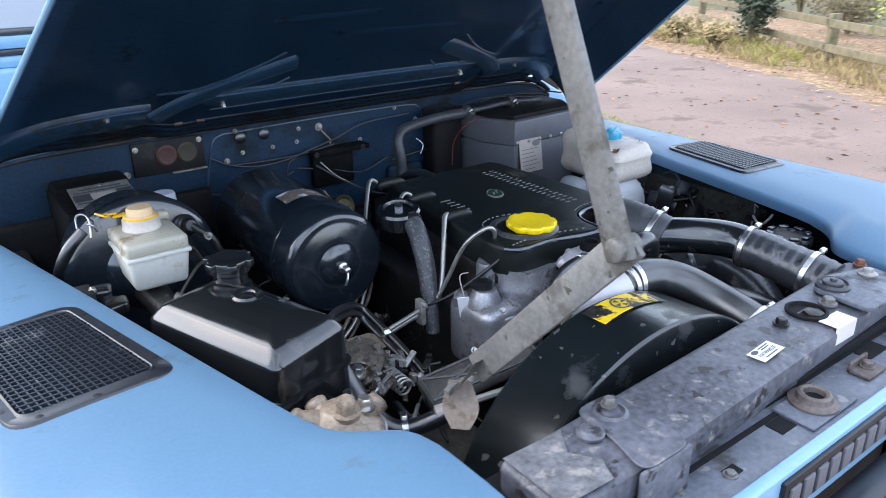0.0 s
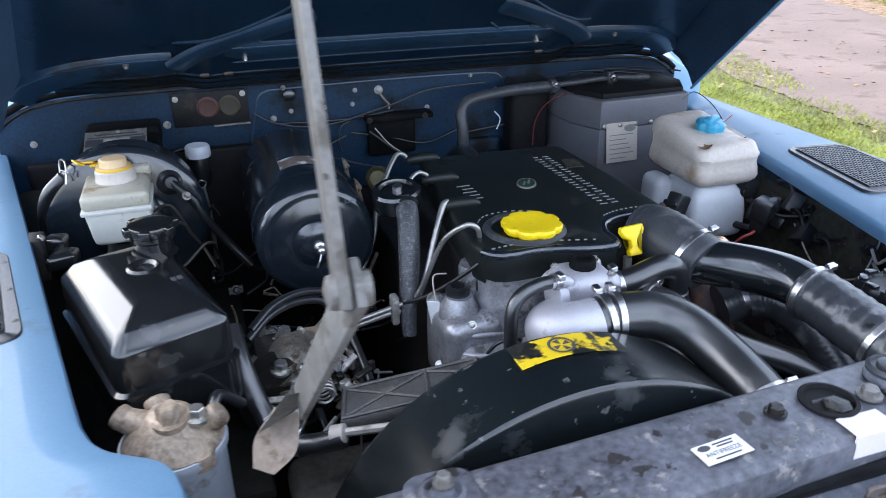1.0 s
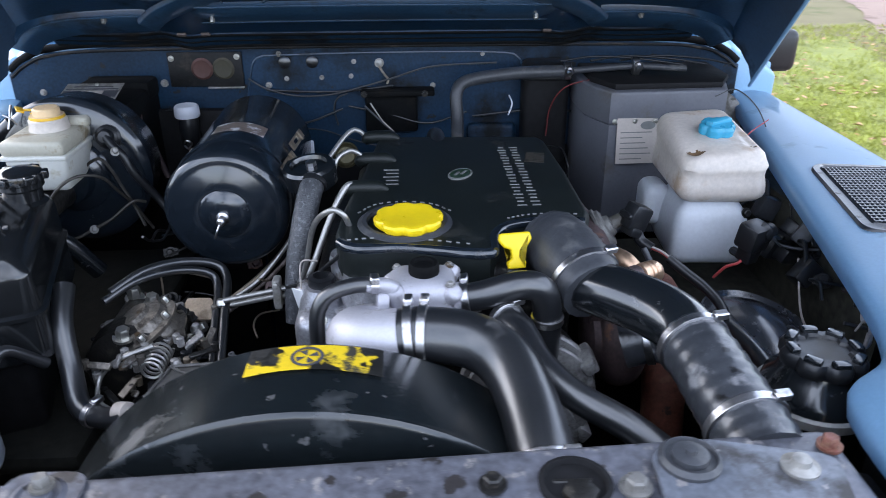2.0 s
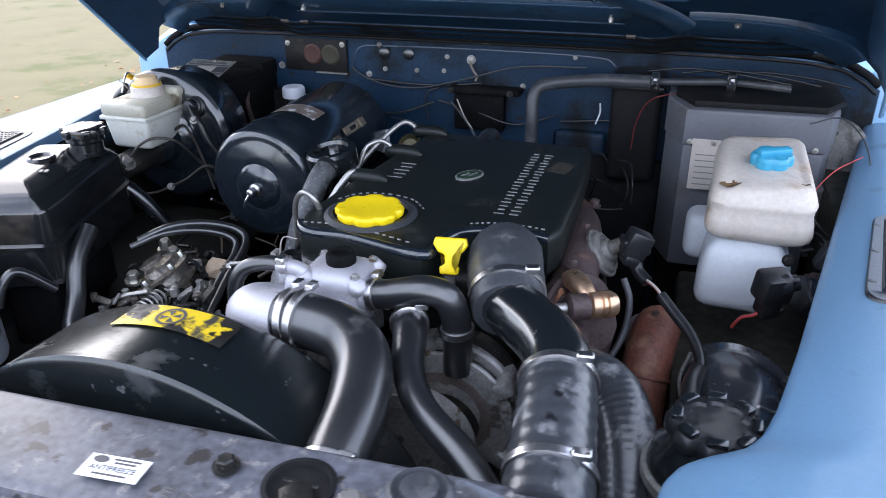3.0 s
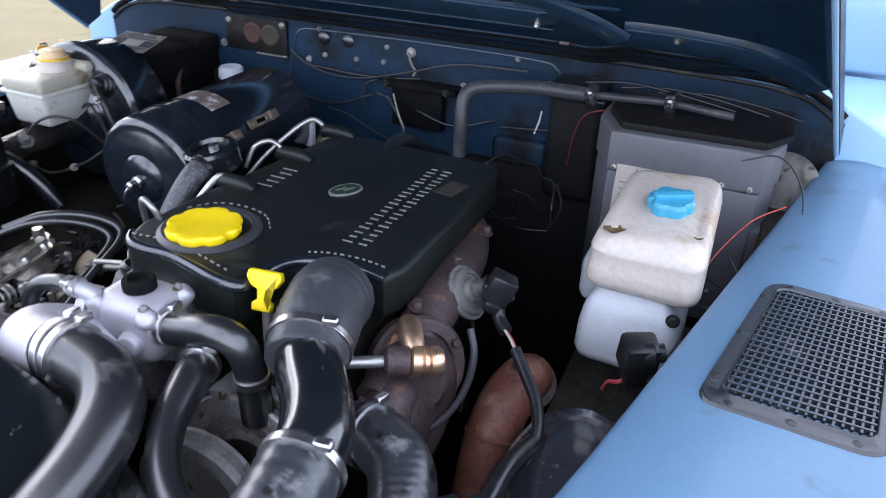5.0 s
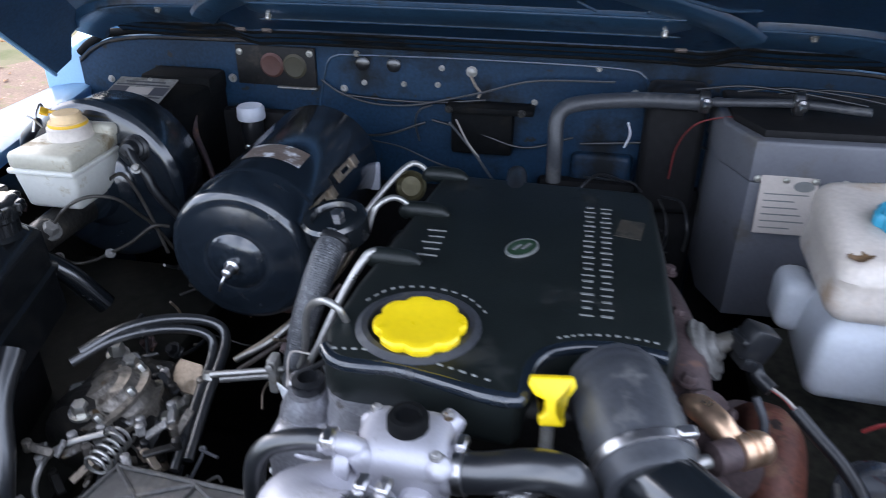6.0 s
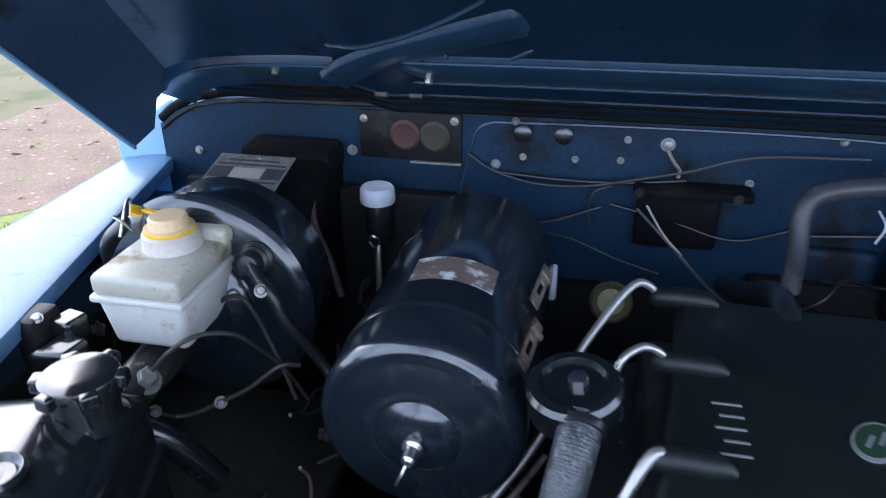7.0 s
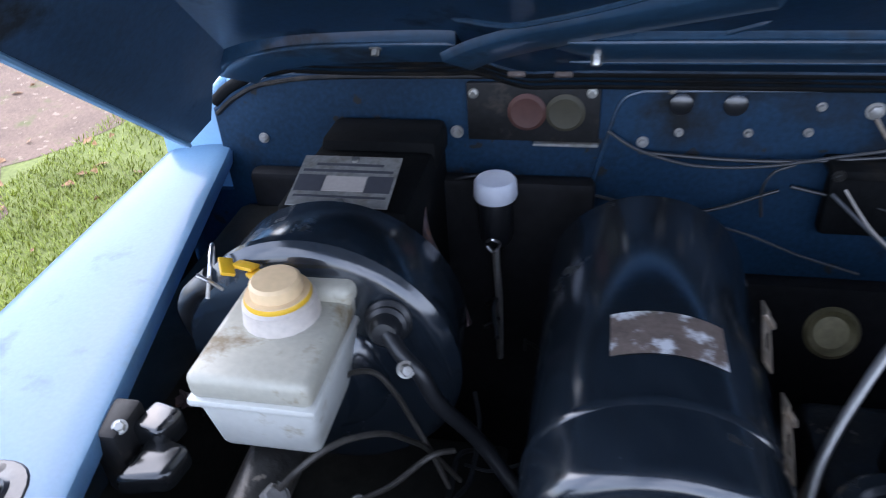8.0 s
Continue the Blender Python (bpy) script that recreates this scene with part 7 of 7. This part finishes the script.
# heater pipes across the bulkhead
hp = thing("heater_hose", "grey heater hose bent along the bulkhead", "hose", (0.128, 1.2, 1.1))
part("tube", tube(B(), [(0.128, 1.195, 1.09), (0.127, 1.198, 1.14), (0.126, 1.205, 1.172), (0.136, 1.212, 1.189), (0.165, 1.22, 1.196), (0.23, 1.222, 1.203), (0.31, 1.217, 1.206)], 0.0105, 14), RUBBER_GREY, hp)
part("metal_pipe", tube(B(), [(0.30, 1.218, 1.206), (0.36, 1.21, 1.211), (0.42, 1.198, 1.217), (0.50, 1.185, 1.215)], 0.0055, 12), RUBBER_GREY, hp, "dull steel end pipe")
for x, y, z in ((0.312, 1.217, 1.207), (0.42, 1.198, 1.217)):
    b = B()
    lathe(b, [(0.0115, -0.006), (0.0145, -0.005), (0.0145, 0.005), (0.0115, 0.006)], axis_pose((x, y, z), (x + 1, y - 0.1, z + 0.05)), 18)
    hexbolt(b, (x, y - 0.014, z + 0.004), (0, -1, -0.4), 0.005, 0.012)
    part("clamp", b, CHROME, hp, "bright hose clamp with screw")
hose("heater_return_hose", [(0.09, 1.02, 1.13), (0.088, 1.055, 1.143), (0.086, 1.10, 1.135), (0.082, 1.16, 1.10), (0.075, 1.25, 1.06)], 0.012, "black heater hose at the back of the engine", RUBBER)
b = B()
lathe(b, [(0.008, 0), (0.012, 0.004), (0.012, 0.02), (0.008, 0.024)], axis_pose((0.09, 1.045, 1.125), (0.09, 1.065, 1.15)), 16)
solid("hose_union", b, STEEL, "dull steel union on the heater hose", "union")
for k in range(3):
    wire([(0.30 + 0.05 * k, 1.22, 1.222), (0.36 + 0.05 * k, 1.225, 1.228), (0.43 + 0.05 * k, 1.21, 1.226), (0.50 + 0.04 * k, 1.20, 1.218)], 0.0028, BLACK, "black loom wire over the heater box")

# ---- heater box, washer bottle, steering reservoir ----
hb_ = thing("heater_box", "grey painted steel heater box with a paper label", "heater", (0.45, 1.2, 1.0))
b = B()
HEAT = [(0.337, 1.292), (0.337, 1.184), (0.364, 1.121), (0.548, 1.127), (0.566, 1.180), (0.566, 1.292)]
prism(b, HEAT, 0.95, 1.141, 0.004, 2)
prism(b, [(0.3345, 1.292), (0.3345, 1.183), (0.3625, 1.1185), (0.5495, 1.1245), (0.5685, 1.179), (0.5685, 1.292)], 1.1405, 1.194, 0.005, 3)
part("casing", b, HEATER, hb_)
b = B()
prism(b, [(0.345, 1.292), (0.345, 1.190), (0.372, 1.132), (0.545, 1.138), (0.575, 1.19), (0.575, 1.292)], 1.193, 1.204, 0.004, 2)
part("dark_top", b, DARK, hb_, "near-black sheet on top of the heater")
b = B()
LABEL = Matrix.Translation((0.376, 1.1195, 1.152)) @ pose(0, 0, 0, -8, 0, 2)
box(b, (0, -0.0006, -0.073), (0.066, 0.0006, 0), 0.0002, 1, LABEL)
lab = part("label", b, PAPER_OLD, hb_, "aged cream paper label with faint print")
b = B()
lathe(b, [(0.012, 0), (0.012, 0.0006), (0.001, 0.0006)], LABEL @ axis_pose((0.05, -0.0005, -0.012), (0.05, -1, -0.012)) @ Matrix.Diagonal((1, 0.55, 1, 1)), 24)
part("emblem", b, GREY_PRINT, lab)
for k in range(6):
    b = B()
    box(b, (0.006, -0.0011, -0.066 + 0.0085 * k), (0.042 + 0.005 * ((k * 3) % 4), -0.0004, -0.0645 + 0.0085 * k), 0, 1, LABEL)
    part("print_bar", b, GREY_PRINT, lab)
for k in range(6):
    part("screw", hexbolt(B(), (0.372 + 0.033 * k, 1.1185 + 0.001 * k, 1.147), (0, -1, 0), 0.003, 0.004), BOLT, hb_)
b = B()
box(b, (0.54, 1.135, 0.98), (0.60, 1.20, 1.088), 0.004, 2)
part("side_ledge", b, HEATER, hb_)
bl = thing("blower_inlet", "round black blower inlet beside the heater box", "blower", (0.592, 1.22, 1.13))
mbl = axis_pose((0.590, 1.28, 1.10), (0.567, 1.18, 1.14)) @ Matrix.Diagonal((0.8, 0.8, 1, 1))
b = B()
lathe(b, [(0.05, 0), (0.055, 0.01), (0.055, 0.06), (0.051, 0.062), (0.048, 0.05), (0.046, 0.02), (0.001, 0.018)], mbl, 40)
# the inlet's inner shade is put into the drum's colour
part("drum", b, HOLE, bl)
b = B()
lathe(b, [(0.053, 0.059), (0.057, 0.060), (0.057, 0.063), (0.053, 0.064)], mbl, 40)
part("rim", b, STAY, bl, "thin worn steel rim")

wb = thing("washer_bottle", "translucent white washer bottle with blue cap", "washer bottle", (0.455, 0.94, 1.0))


def stack(bm_, levels, top=None, k=8):
    """Rounded outlines stacked up; levels: (corners, inset, radius, height, share of the top's shape)."""
    rings = []
    for corners, d, r, z, share in levels:
        ring = rounded(inset(corners, d) if d else corners, r, k)
        rings.append([bm_.verts.new((x, y, z + (top(x, y) * share if top else 0))) for x, y in ring])
    for p, q in zip(rings, rings[1:]):
        for i in range(len(p)):
            bm_.faces.new((p[i], p[(i + 1) % len(p)], q[(i + 1) % len(p)], q[i]))
    bm_.faces.new(rings[0][::-1])
    bm_.faces.new(rings[-1])
    return bm_


def bottle_top(x, y):
    """The bottle's sloping top with its two thumb-sized dimples."""
    z = 0.04 * (x - 0.45) - 0.11 * (1.03 - y)
    for cx_, cy_, r, d in ((0.415, 0.893, 0.013, 0.008), (0.496, 0.902, 0.008, 0.006)):
        z -= d * math.exp(-((x - cx_) ** 2 + (y - cy_) ** 2) / (r * r))
    return z


BODY = [(0.395, 0.871), (0.512, 0.866), (0.511, 1.034), (0.403, 1.030)]
SHOULDER = [(0.398, 0.877), (0.509, 0.872), (0.508, 1.036), (0.406, 1.032)]
b = B()
stack(b, [(BODY, 0.017, 0.010, 1.103, 0), (BODY, 0.008, 0.014, 1.108, 0), (BODY, 0.002, 0.018, 1.114, 0), (BODY, 0.0, 0.019, 1.121, 0), (BODY, 0.001, 0.020, 1.134, 0.1), (BODY, 0.003, 0.020, 1.146, 0.3), (BODY, 0.0025, 0.020, 1.158, 0.6),
          (BODY, 0.001, 0.020, 1.168, 0.85), (SHOULDER, 0.0, 0.020, 1.1765, 1), (SHOULDER, 0.0025, 0.019, 1.1835, 1), (SHOULDER, 0.007, 0.017, 1.188, 1), (SHOULDER, 0.0125, 0.015, 1.1898, 1), (SHOULDER, 0.017, 0.013, 1.190, 1),
          (SHOULDER, 0.022, 0.011, 1.190, 1), (SHOULDER, 0.028, 0.009, 1.190, 1), (SHOULDER, 0.036, 0.007, 1.190, 1), (SHOULDER, 0.044, 0.004, 1.190, 1), (SHOULDER, 0.050, 0.002, 1.190, 1)], bottle_top)
part("upper_tank", b, STAINED_TANK, wb, "cream upper half with brown stains", 60)
b = B()
FOOT_ = [(0.394, 0.872), (0.500, 0.866), (0.503, 0.985), (0.402, 0.990)]
stack(b, [(FOOT_, 0.020, 0.006, 1.014, 0), (FOOT_, 0.011, 0.010, 1.0155, 0), (FOOT_, 0.004, 0.016, 1.021, 0), (FOOT_, 0.0, 0.018, 1.031, 0), (FOOT_, 0.001, 0.018, 1.060, 0), (FOOT_, 0.004, 0.017, 1.080, 0), (FOOT_, 0.008, 0.015, 1.091, 0), (FOOT_, 0.014, 0.012, 1.098, 0), (FOOT_, 0.018, 0.010, 1.106, 0)])
box(b, (0.378, 0.948, 1.040), (0.416, 1.004, 1.102), 0.016, 5)
part("lower_tank", b, WHITE_TANK, wb, "bluish white lower half, filled with fluid", 60)
b = B()
lathe(b, [(0.02, 0), (0.0235, 0.002), (0.024, 0.012), (0.021, 0.016), (0.001, 0.017)], pose(0.462, 0.945, 1.178, 7, 0, 0), 48, 6, 0.14)
box(b, (-0.021, -0.006, 0.014), (0.021, 0.006, 0.022), 0.003, 2, pose(0.462, 0.945, 1.178, 7, 0, 30))
part("cap", b, CYAN, wb, "bright blue lobed cap")
RESIDUE = mat("brown_residue", (0.13, 0.075, 0.035), 0.7, 0, 0.5, 80)
for cx_, cy_, r in ((0.415, 0.893, 0.0125), (0.496, 0.902, 0.0055)):
    b = B()
    grid = {}
    for i in range(15):
        for j in range(15):
            x, y = cx_ + (i / 7 - 1) * r * 1.3, cy_ + (j / 7 - 1) * r * 0.9
            if math.hypot(i / 7 - 1, j / 7 - 1) + 0.5 * noise.noise(Vector((x, y, 2)) * 160) < 0.72:
                grid[i, j] = b.verts.new((x, y, 1.1905 + bottle_top(x, y)))
    for i, j in grid:
        if (i + 1, j) in grid and (i, j + 1) in grid and (i + 1, j + 1) in grid:
            b.faces.new((grid[i, j], grid[i + 1, j], grid[i + 1, j + 1], grid[i, j + 1]))
    part("stain", b, RESIDUE, wb, "brown dried residue in the dimples")
part("bolt", hexbolt(B(), (0.491, 0.877, 1.090), (0.1, -1, 0.2), 0.005, 0.005), OILY, wb)
b = B()
box(b, (-0.017, -0.015, -0.017), (0.017, 0.015, 0.017), 0.005, 2, pose(0.470, 0.805, 1.090, 10, 0, 28))
box(b, (-0.010, -0.012, -0.036), (0.010, 0.010, -0.014), 0.003, 2, pose(0.470, 0.805, 1.090, 10, 0, 28))
lathe(b, [(0.012, 0), (0.0125, 0.01), (0.009, 0.012), (0.009, 0.02)], axis_pose((0.474, 0.80, 1.094), (0.50, 0.81, 1.099)), 16)
tube(b, [(0.480, 0.81, 1.065), (0.484, 0.835, 1.045), (0.480, 0.86, 1.04), (0.474, 0.885, 1.04)], 0.006, 8)
solid("washer_pump", b, BLACK, "black washer pump plugged into the bottle", "pump")
wire([(0.464, 0.805, 1.06), (0.456, 0.806, 1.052), (0.446, 0.815, 1.042), (0.440, 0.83, 1.02)], 0.0032, RED_WIRE, "short red wire at the washer pump")
b = B()
box(b, (-0.022, -0.02, -0.016), (0.022, 0.02, 0.016), 0.004, 2, pose(0.522, 0.858, 1.055, 12, 18, 25))
box(b, (-0.014, -0.038, -0.010), (0.014, -0.018, 0.010), 0.003, 2, pose(0.522, 0.858, 1.055, 12, 18, 25))
solid("connector", b, BLACK, "black electrical connector under the wing edge", "connector")
wire([(0.505, 0.985, 1.09), (0.52, 1.01, 1.115), (0.545, 1.025, 1.15), (0.575, 1.03, 1.172)], 0.0013, RED_WIRE, "pink-red wire by the washer bottle")
wire([(0.52, 1.10, 1.19), (0.56, 1.12, 1.195), (0.59, 1.10, 1.17), (0.60, 1.06, 1.13)], 0.0016, BLACK, "black wire by the washer bottle")
for k, (x, y, z) in enumerate(((0.545, 0.93, 1.075), (0.56, 0.88, 1.06), (0.55, 0.83, 1.08), (0.53, 0.78, 1.05))):
    b = B()
    box(b, (-0.014, -0.011, -0.016), (0.014, 0.011, 0.016), 0.003, 2, pose(x, y, z, 15 * k, 20, 30 * k))
    tube(b, [(x, y, z + 0.012), (x + 0.004, y + 0.02, z + 0.03), (x + 0.01, y + 0.05, z + 0.02)], 0.003, 8)
    solid("connector", b, BLACK if k % 2 else RUBBER_GREY, "wiring connector on the inner wing", "connector", "connectors")
wire([(0.53, 0.80, 1.06), (0.50, 0.72, 1.03), (0.47, 0.64, 1.05), (0.44, 0.57, 1.10)], 0.0022, PAPER_OLD, "pale tan wire to the steering reservoir")

ps = thing("steering_reservoir", "black power steering fluid reservoir with star cap", "reservoir", (0.405, 0.515, 1.0))
b = B()
lathe(b, [(0.03, 0), (0.045, 0.01), (0.048, 0.065), (0.045, 0.078), (0.036, 0.088), (0.033, 0.098)], pose(0.408, 0.526, 1.0), 40)
part("body", b, GLOSS, ps)
b = B()
lathe(b, [(0.035, 0), (0.037, 0.003), (0.037, 0.010), (0.034, 0.014), (0.024, 0.0145), (0.022, 0.012), (0.001, 0.012)], pose(0.407, 0.525, 1.098), 64, 8, 0.14)
sc_ = part("cap", b, BLACK, ps, "black star-grip cap")
for k in range(8):
    a = 2 * math.pi * k / 8
    b = B()
    box(b, (-0.0045, -0.0075, 0), (0.0045, 0.0075, 0.006), 0.002, 2, pose(0.407 + 0.0285 * math.cos(a), 0.525 + 0.0285 * math.sin(a), 1.1105, 0, 0, math.degrees(a)))
    part("grip_rib", b, GLOSS, sc_)
b = B()
lathe(b, [(0.047, 0), (0.0515, 0.002), (0.0515, 0.010), (0.047, 0.012)], pose(0.408, 0.526, 1.055), 36)
part("band", b, STEEL, ps, "pale steel mounting band")
b = B()
lathe(b, [(0.9, -0.09), (1.0, -0.06), (1.0, 0.0), (0.985, 0.012), (0.94, 0.014), (0.90, 0.008), (0.80, 0.012), (0.6, 0.020), (0.3, 0.025), (0.01, 0.026)], pose(0.442, 0.702, 1.012, 0, -3, 6) @ Matrix.Diagonal((0.056, 0.088, 1, 1)), 48)
boot = thing("lamp_boot", "glossy black domed cover behind the steering reservoir", "cover", (0.442, 0.702, 0.92))
part("dome", b, mat("grey_black_moulding", (0.03, 0.033, 0.04), 0.2, 0, 0.3, 14, 0.02, 200, dirt=((0.09, 0.09, 0.095), 0.22, 16), ior=1.9), boot)
part("rim_wire", tube(B(), [(0.39, 0.66, 1.022), (0.386, 0.70, 1.026), (0.395, 0.75, 1.026)], 0.002, 6), STAY, boot)
hose("steering_hose", [(0.40, 0.55, 1.04), (0.395, 0.60, 1.05), (0.395, 0.66, 1.045), (0.405, 0.72, 1.03)], 0.009, "thin black steering fluid hose", RUBBER, seg=12)

# dusty wheel arch tops either side; one is coloured darker for its shade
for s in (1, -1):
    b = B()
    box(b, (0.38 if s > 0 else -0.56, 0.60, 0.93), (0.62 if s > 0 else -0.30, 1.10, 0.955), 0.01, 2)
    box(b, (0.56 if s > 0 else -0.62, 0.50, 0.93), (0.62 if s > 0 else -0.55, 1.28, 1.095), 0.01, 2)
    part("arch_panel", b, mat("dusty_underseal_shaded", (0.05, 0.048, 0.038) if s > 0 else (0.012, 0.0118, 0.0095), 0.8, 0, 0.6, 7, 0.3, 80, ior=1.3), car, "dusty wheel arch panel, its side's shade in the colour")

# ---- wing vents ----
def vent(s, c):
    root = thing("wing_vent", "weathered black plastic vent set in the wing top", "vent", (s * 0.60, 0.78, 1.15), "wing vents")
    c = [(s * x, y) for x, y in c][::s]
    n = len(c)
    cx, cy = sum(p[0] for p in c) / 4, sum(p[1] for p in c) / 4
    outer = rounded(c, 0.026, 6)
    inner_c = [(cx + (x - cx) * 0.78, cy + (y - cy) * 0.84) for x, y in c]
    inner = rounded(inner_c, 0.012, 6)
    b = B()
    z = 1.151
    def ring(pts, zz):
        return [b.verts.new((x, y, zz - 0.006 * ((abs(x) - 0.45) / 0.25) ** 2)) for x, y in pts]
    def shrink(pts, k):
        return [(cx + (x - cx) * k, cy + (y - cy) * k) for x, y in pts]
    rs = [ring(outer, z), ring(shrink(outer, 0.992), z + 0.0028), ring(shrink(outer, 0.978), z + 0.0042), ring(shrink(inner, 1.05), z + 0.0042), ring(shrink(inner, 1.02), z + 0.0064), ring(inner, z + 0.0050), ring(inner, z + 0.0006)]
    for p, q in zip(rs, rs[1:]):
        for k in range(len(p)):
            b.faces.new((p[k], p[(k + 1) % len(p)], q[(k + 1) % len(p)], q[k]))
    part("frame", b, VENT, root)
    # black sheet on the wing paints the shade below the mesh; no opening is cut
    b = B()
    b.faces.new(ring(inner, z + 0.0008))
    part("mesh_shade", b, HOLE, root)
    def inside(x, y):
        q, res_ = inner, False
        j = len(q) - 1
        for i in range(len(q)):
            if (q[i][1] > y) != (q[j][1] > y) and x < (q[j][0] - q[i][0]) * (y - q[i][1]) / (q[j][1] - q[i][1]) + q[i][0]:
                res_ = not res_
            j = i
        return res_
    b = B()
    ys = np.arange(min(p[1] for p in inner), max(p[1] for p in inner), 0.0084)
    step = 0.0062
    def seg_(p, q, w, h):
        d_ = (Vector(q) - Vector(p)).normalized()
        nn = Vector((-d_.y, d_.x)) * w / 2
        f = lambda x, y, dz: (x, y, z + dz - 0.006 * ((abs(x) - 0.45) / 0.25) ** 2)
        lo_ = [b.verts.new(f(*(Vector(a) + k_ * nn), 0.0008)) for a, k_ in ((p, 1), (q, 1), (q, -1), (p, -1))]
        hi_ = [b.verts.new(f(*(Vector(a) + k_ * nn * 0.7), h)) for a, k_ in ((p, 1), (q, 1), (q, -1), (p, -1))]
        b.faces.new(hi_)
        for k in range(4):
            b.faces.new((lo_[k], lo_[(k + 1) % 4], hi_[(k + 1) % 4], hi_[k]))
    for y in ys:
        xs = [x for x in np.arange(-0.8, 0.8, 0.001) if inside(x, y)]
        if len(xs) > 5:
            seg_((xs[0], y), (xs[-1], y), 0.0026, 0.0062)
    for k in range(17):
        u = (k + 0.5) / 17
        p0 = Vector(inner_c[0]).lerp(Vector(inner_c[1]), u)
        p1 = Vector(inner_c[3]).lerp(Vector(inner_c[2]), u)
        pts = [p0.lerp(p1, t / 60) for t in range(61)]
        pts = [q for q in pts if inside(q.x, q.y)]
        if len(pts) > 4:
            seg_(pts[0], pts[-1], 0.0024, 0.0056)
    tagged(part("mesh", b, VENT, root, "square plastic mesh"), kind="stuff")
    for i in range(4):
        a, d_ = Vector(c[i]), Vector(c[(i + 1) % 4])
        for u in (0.15, 0.5, 0.85):
            q = a.lerp(d_, u)
            q = Vector((cx, cy)) + (q - Vector((cx, cy))) * 0.925
            bb = B()
            lathe(bb, [(0.0042, 0), (0.004, 0.0012), (0.001, 0.0016)], pose(q.x, q.y, z + 0.0030 - 0.006 * ((abs(q.x) - 0.45) / 0.25) ** 2), 12)
            part("screw", bb, OILY, root)
    return root


vent(1, [(0.521, 0.674), (0.652, 0.670), (0.684, 0.884), (0.567, 0.891)]), vent(-1, [(0.501, 0.646), (0.655, 0.640), (0.692, 0.864), (0.555, 0.877)])


# ---- loose wiring and small grime-covered fittings in the shade ----
rnd = random.Random(31)


def loom(zone, n, label, materials, r=0.0026, span=0.10):
    (x0, x1), (y0, y1), (z0, z1) = zone
    for k in range(n):
        p = Vector((rnd.uniform(x0, x1), rnd.uniform(y0, y1), rnd.uniform(z0, z1)))
        d_ = Vector((rnd.gauss(0, 1), rnd.gauss(0, 1), rnd.gauss(0, 0.35))).normalized()
        pts = [p]
        for j in range(3):
            d_ = (d_ + 0.7 * Vector((rnd.gauss(0, 1), rnd.gauss(0, 1), rnd.gauss(0, 0.5))).normalized()).normalized()
            q = pts[-1] + d_ * span * rnd.uniform(0.25, 0.45)
            pts.append(Vector((min(x1, max(x0, q.x)), min(y1, max(y0, q.y)), min(z1, max(z0, q.z)))))
        wire(pts, r * rnd.uniform(0.7, 1.5), rnd.choice(materials), label, "loose wires")


loom(((-0.33, -0.09), (0.82, 1.02), (0.93, 1.01)), 16, "grimy wire between engine and air cleaner", [BLACK, BLACK, BRONZE, OILY])
loom(((-0.335, -0.26), (0.90, 1.2), (0.98, 1.08)), 8, "grimy wire beside the air cleaner", [BLACK, OILY, BROWN_STEEL, RUBBER])
loom(((0.515, 0.57), (0.62, 1.08), (1.03, 1.09)), 14, "tangled wire along the inner wing", [BLACK, RUBBER_GREY, PAPER_OLD, BLACK])
loom(((0.60, 0.62), (0.9, 1.25), (1.05, 1.12)), 4, "dark wire under the wing edge", [BLACK, RUBBER_GREY])
loom(((0.10, 0.30), (1.10, 1.24), (1.02, 1.10)), 10, "dark wire behind the engine", [BLACK])
loom(((-0.26, -0.14), (0.60, 0.72), (0.95, 1.0)), 8, "oily wire by the injection pump", [STAY, BLACK, RUBBER_GREY, BRONZE])
for k in range(22):
    zone = rnd.choice([((-0.33, -0.12), (0.84, 1.0), (0.96, 1.01)), ((0.515, 0.565), (0.65, 1.05), (1.03, 1.085)), ((-0.56, -0.50), (0.70, 1.05), (1.02, 1.09))])
    p = [rnd.uniform(*q) for q in zone]
    b = B()
    nrm = (rnd.gauss(0, 0.5), -1, rnd.uniform(0.3, 1.2))
    hexbolt(b, p, nrm, rnd.uniform(0.004, 0.007), 0.010)
    m = axis_pose(p, Vector(p) + Vector(nrm))
    box(b, (-0.011, -0.006, -0.003), (0.011, 0.006, 0.0), 0.001, 1, m)
    solid("clip_bracket", b, rnd.choice([OILY, OILY, RUST_DARK, BLACK]), "small grimy bolted clip in the shade", "clip", "bolted clips")

# cables over the front of the engine
wire([(-0.02, 0.705, 1.135), (-0.035, 0.715, 1.118), (-0.06, 0.738, 1.088), (-0.085, 0.762, 1.062), (-0.105, 0.785, 1.045)], 0.0042, BLACK, "black cable beside the injector pipes")
wire([(-0.045, 0.655, 1.03), (-0.03, 0.648, 1.05), (-0.012, 0.642, 1.055), (0.005, 0.64, 1.048)], 0.0034, BLACK, "short black cable under the thermostat housing")
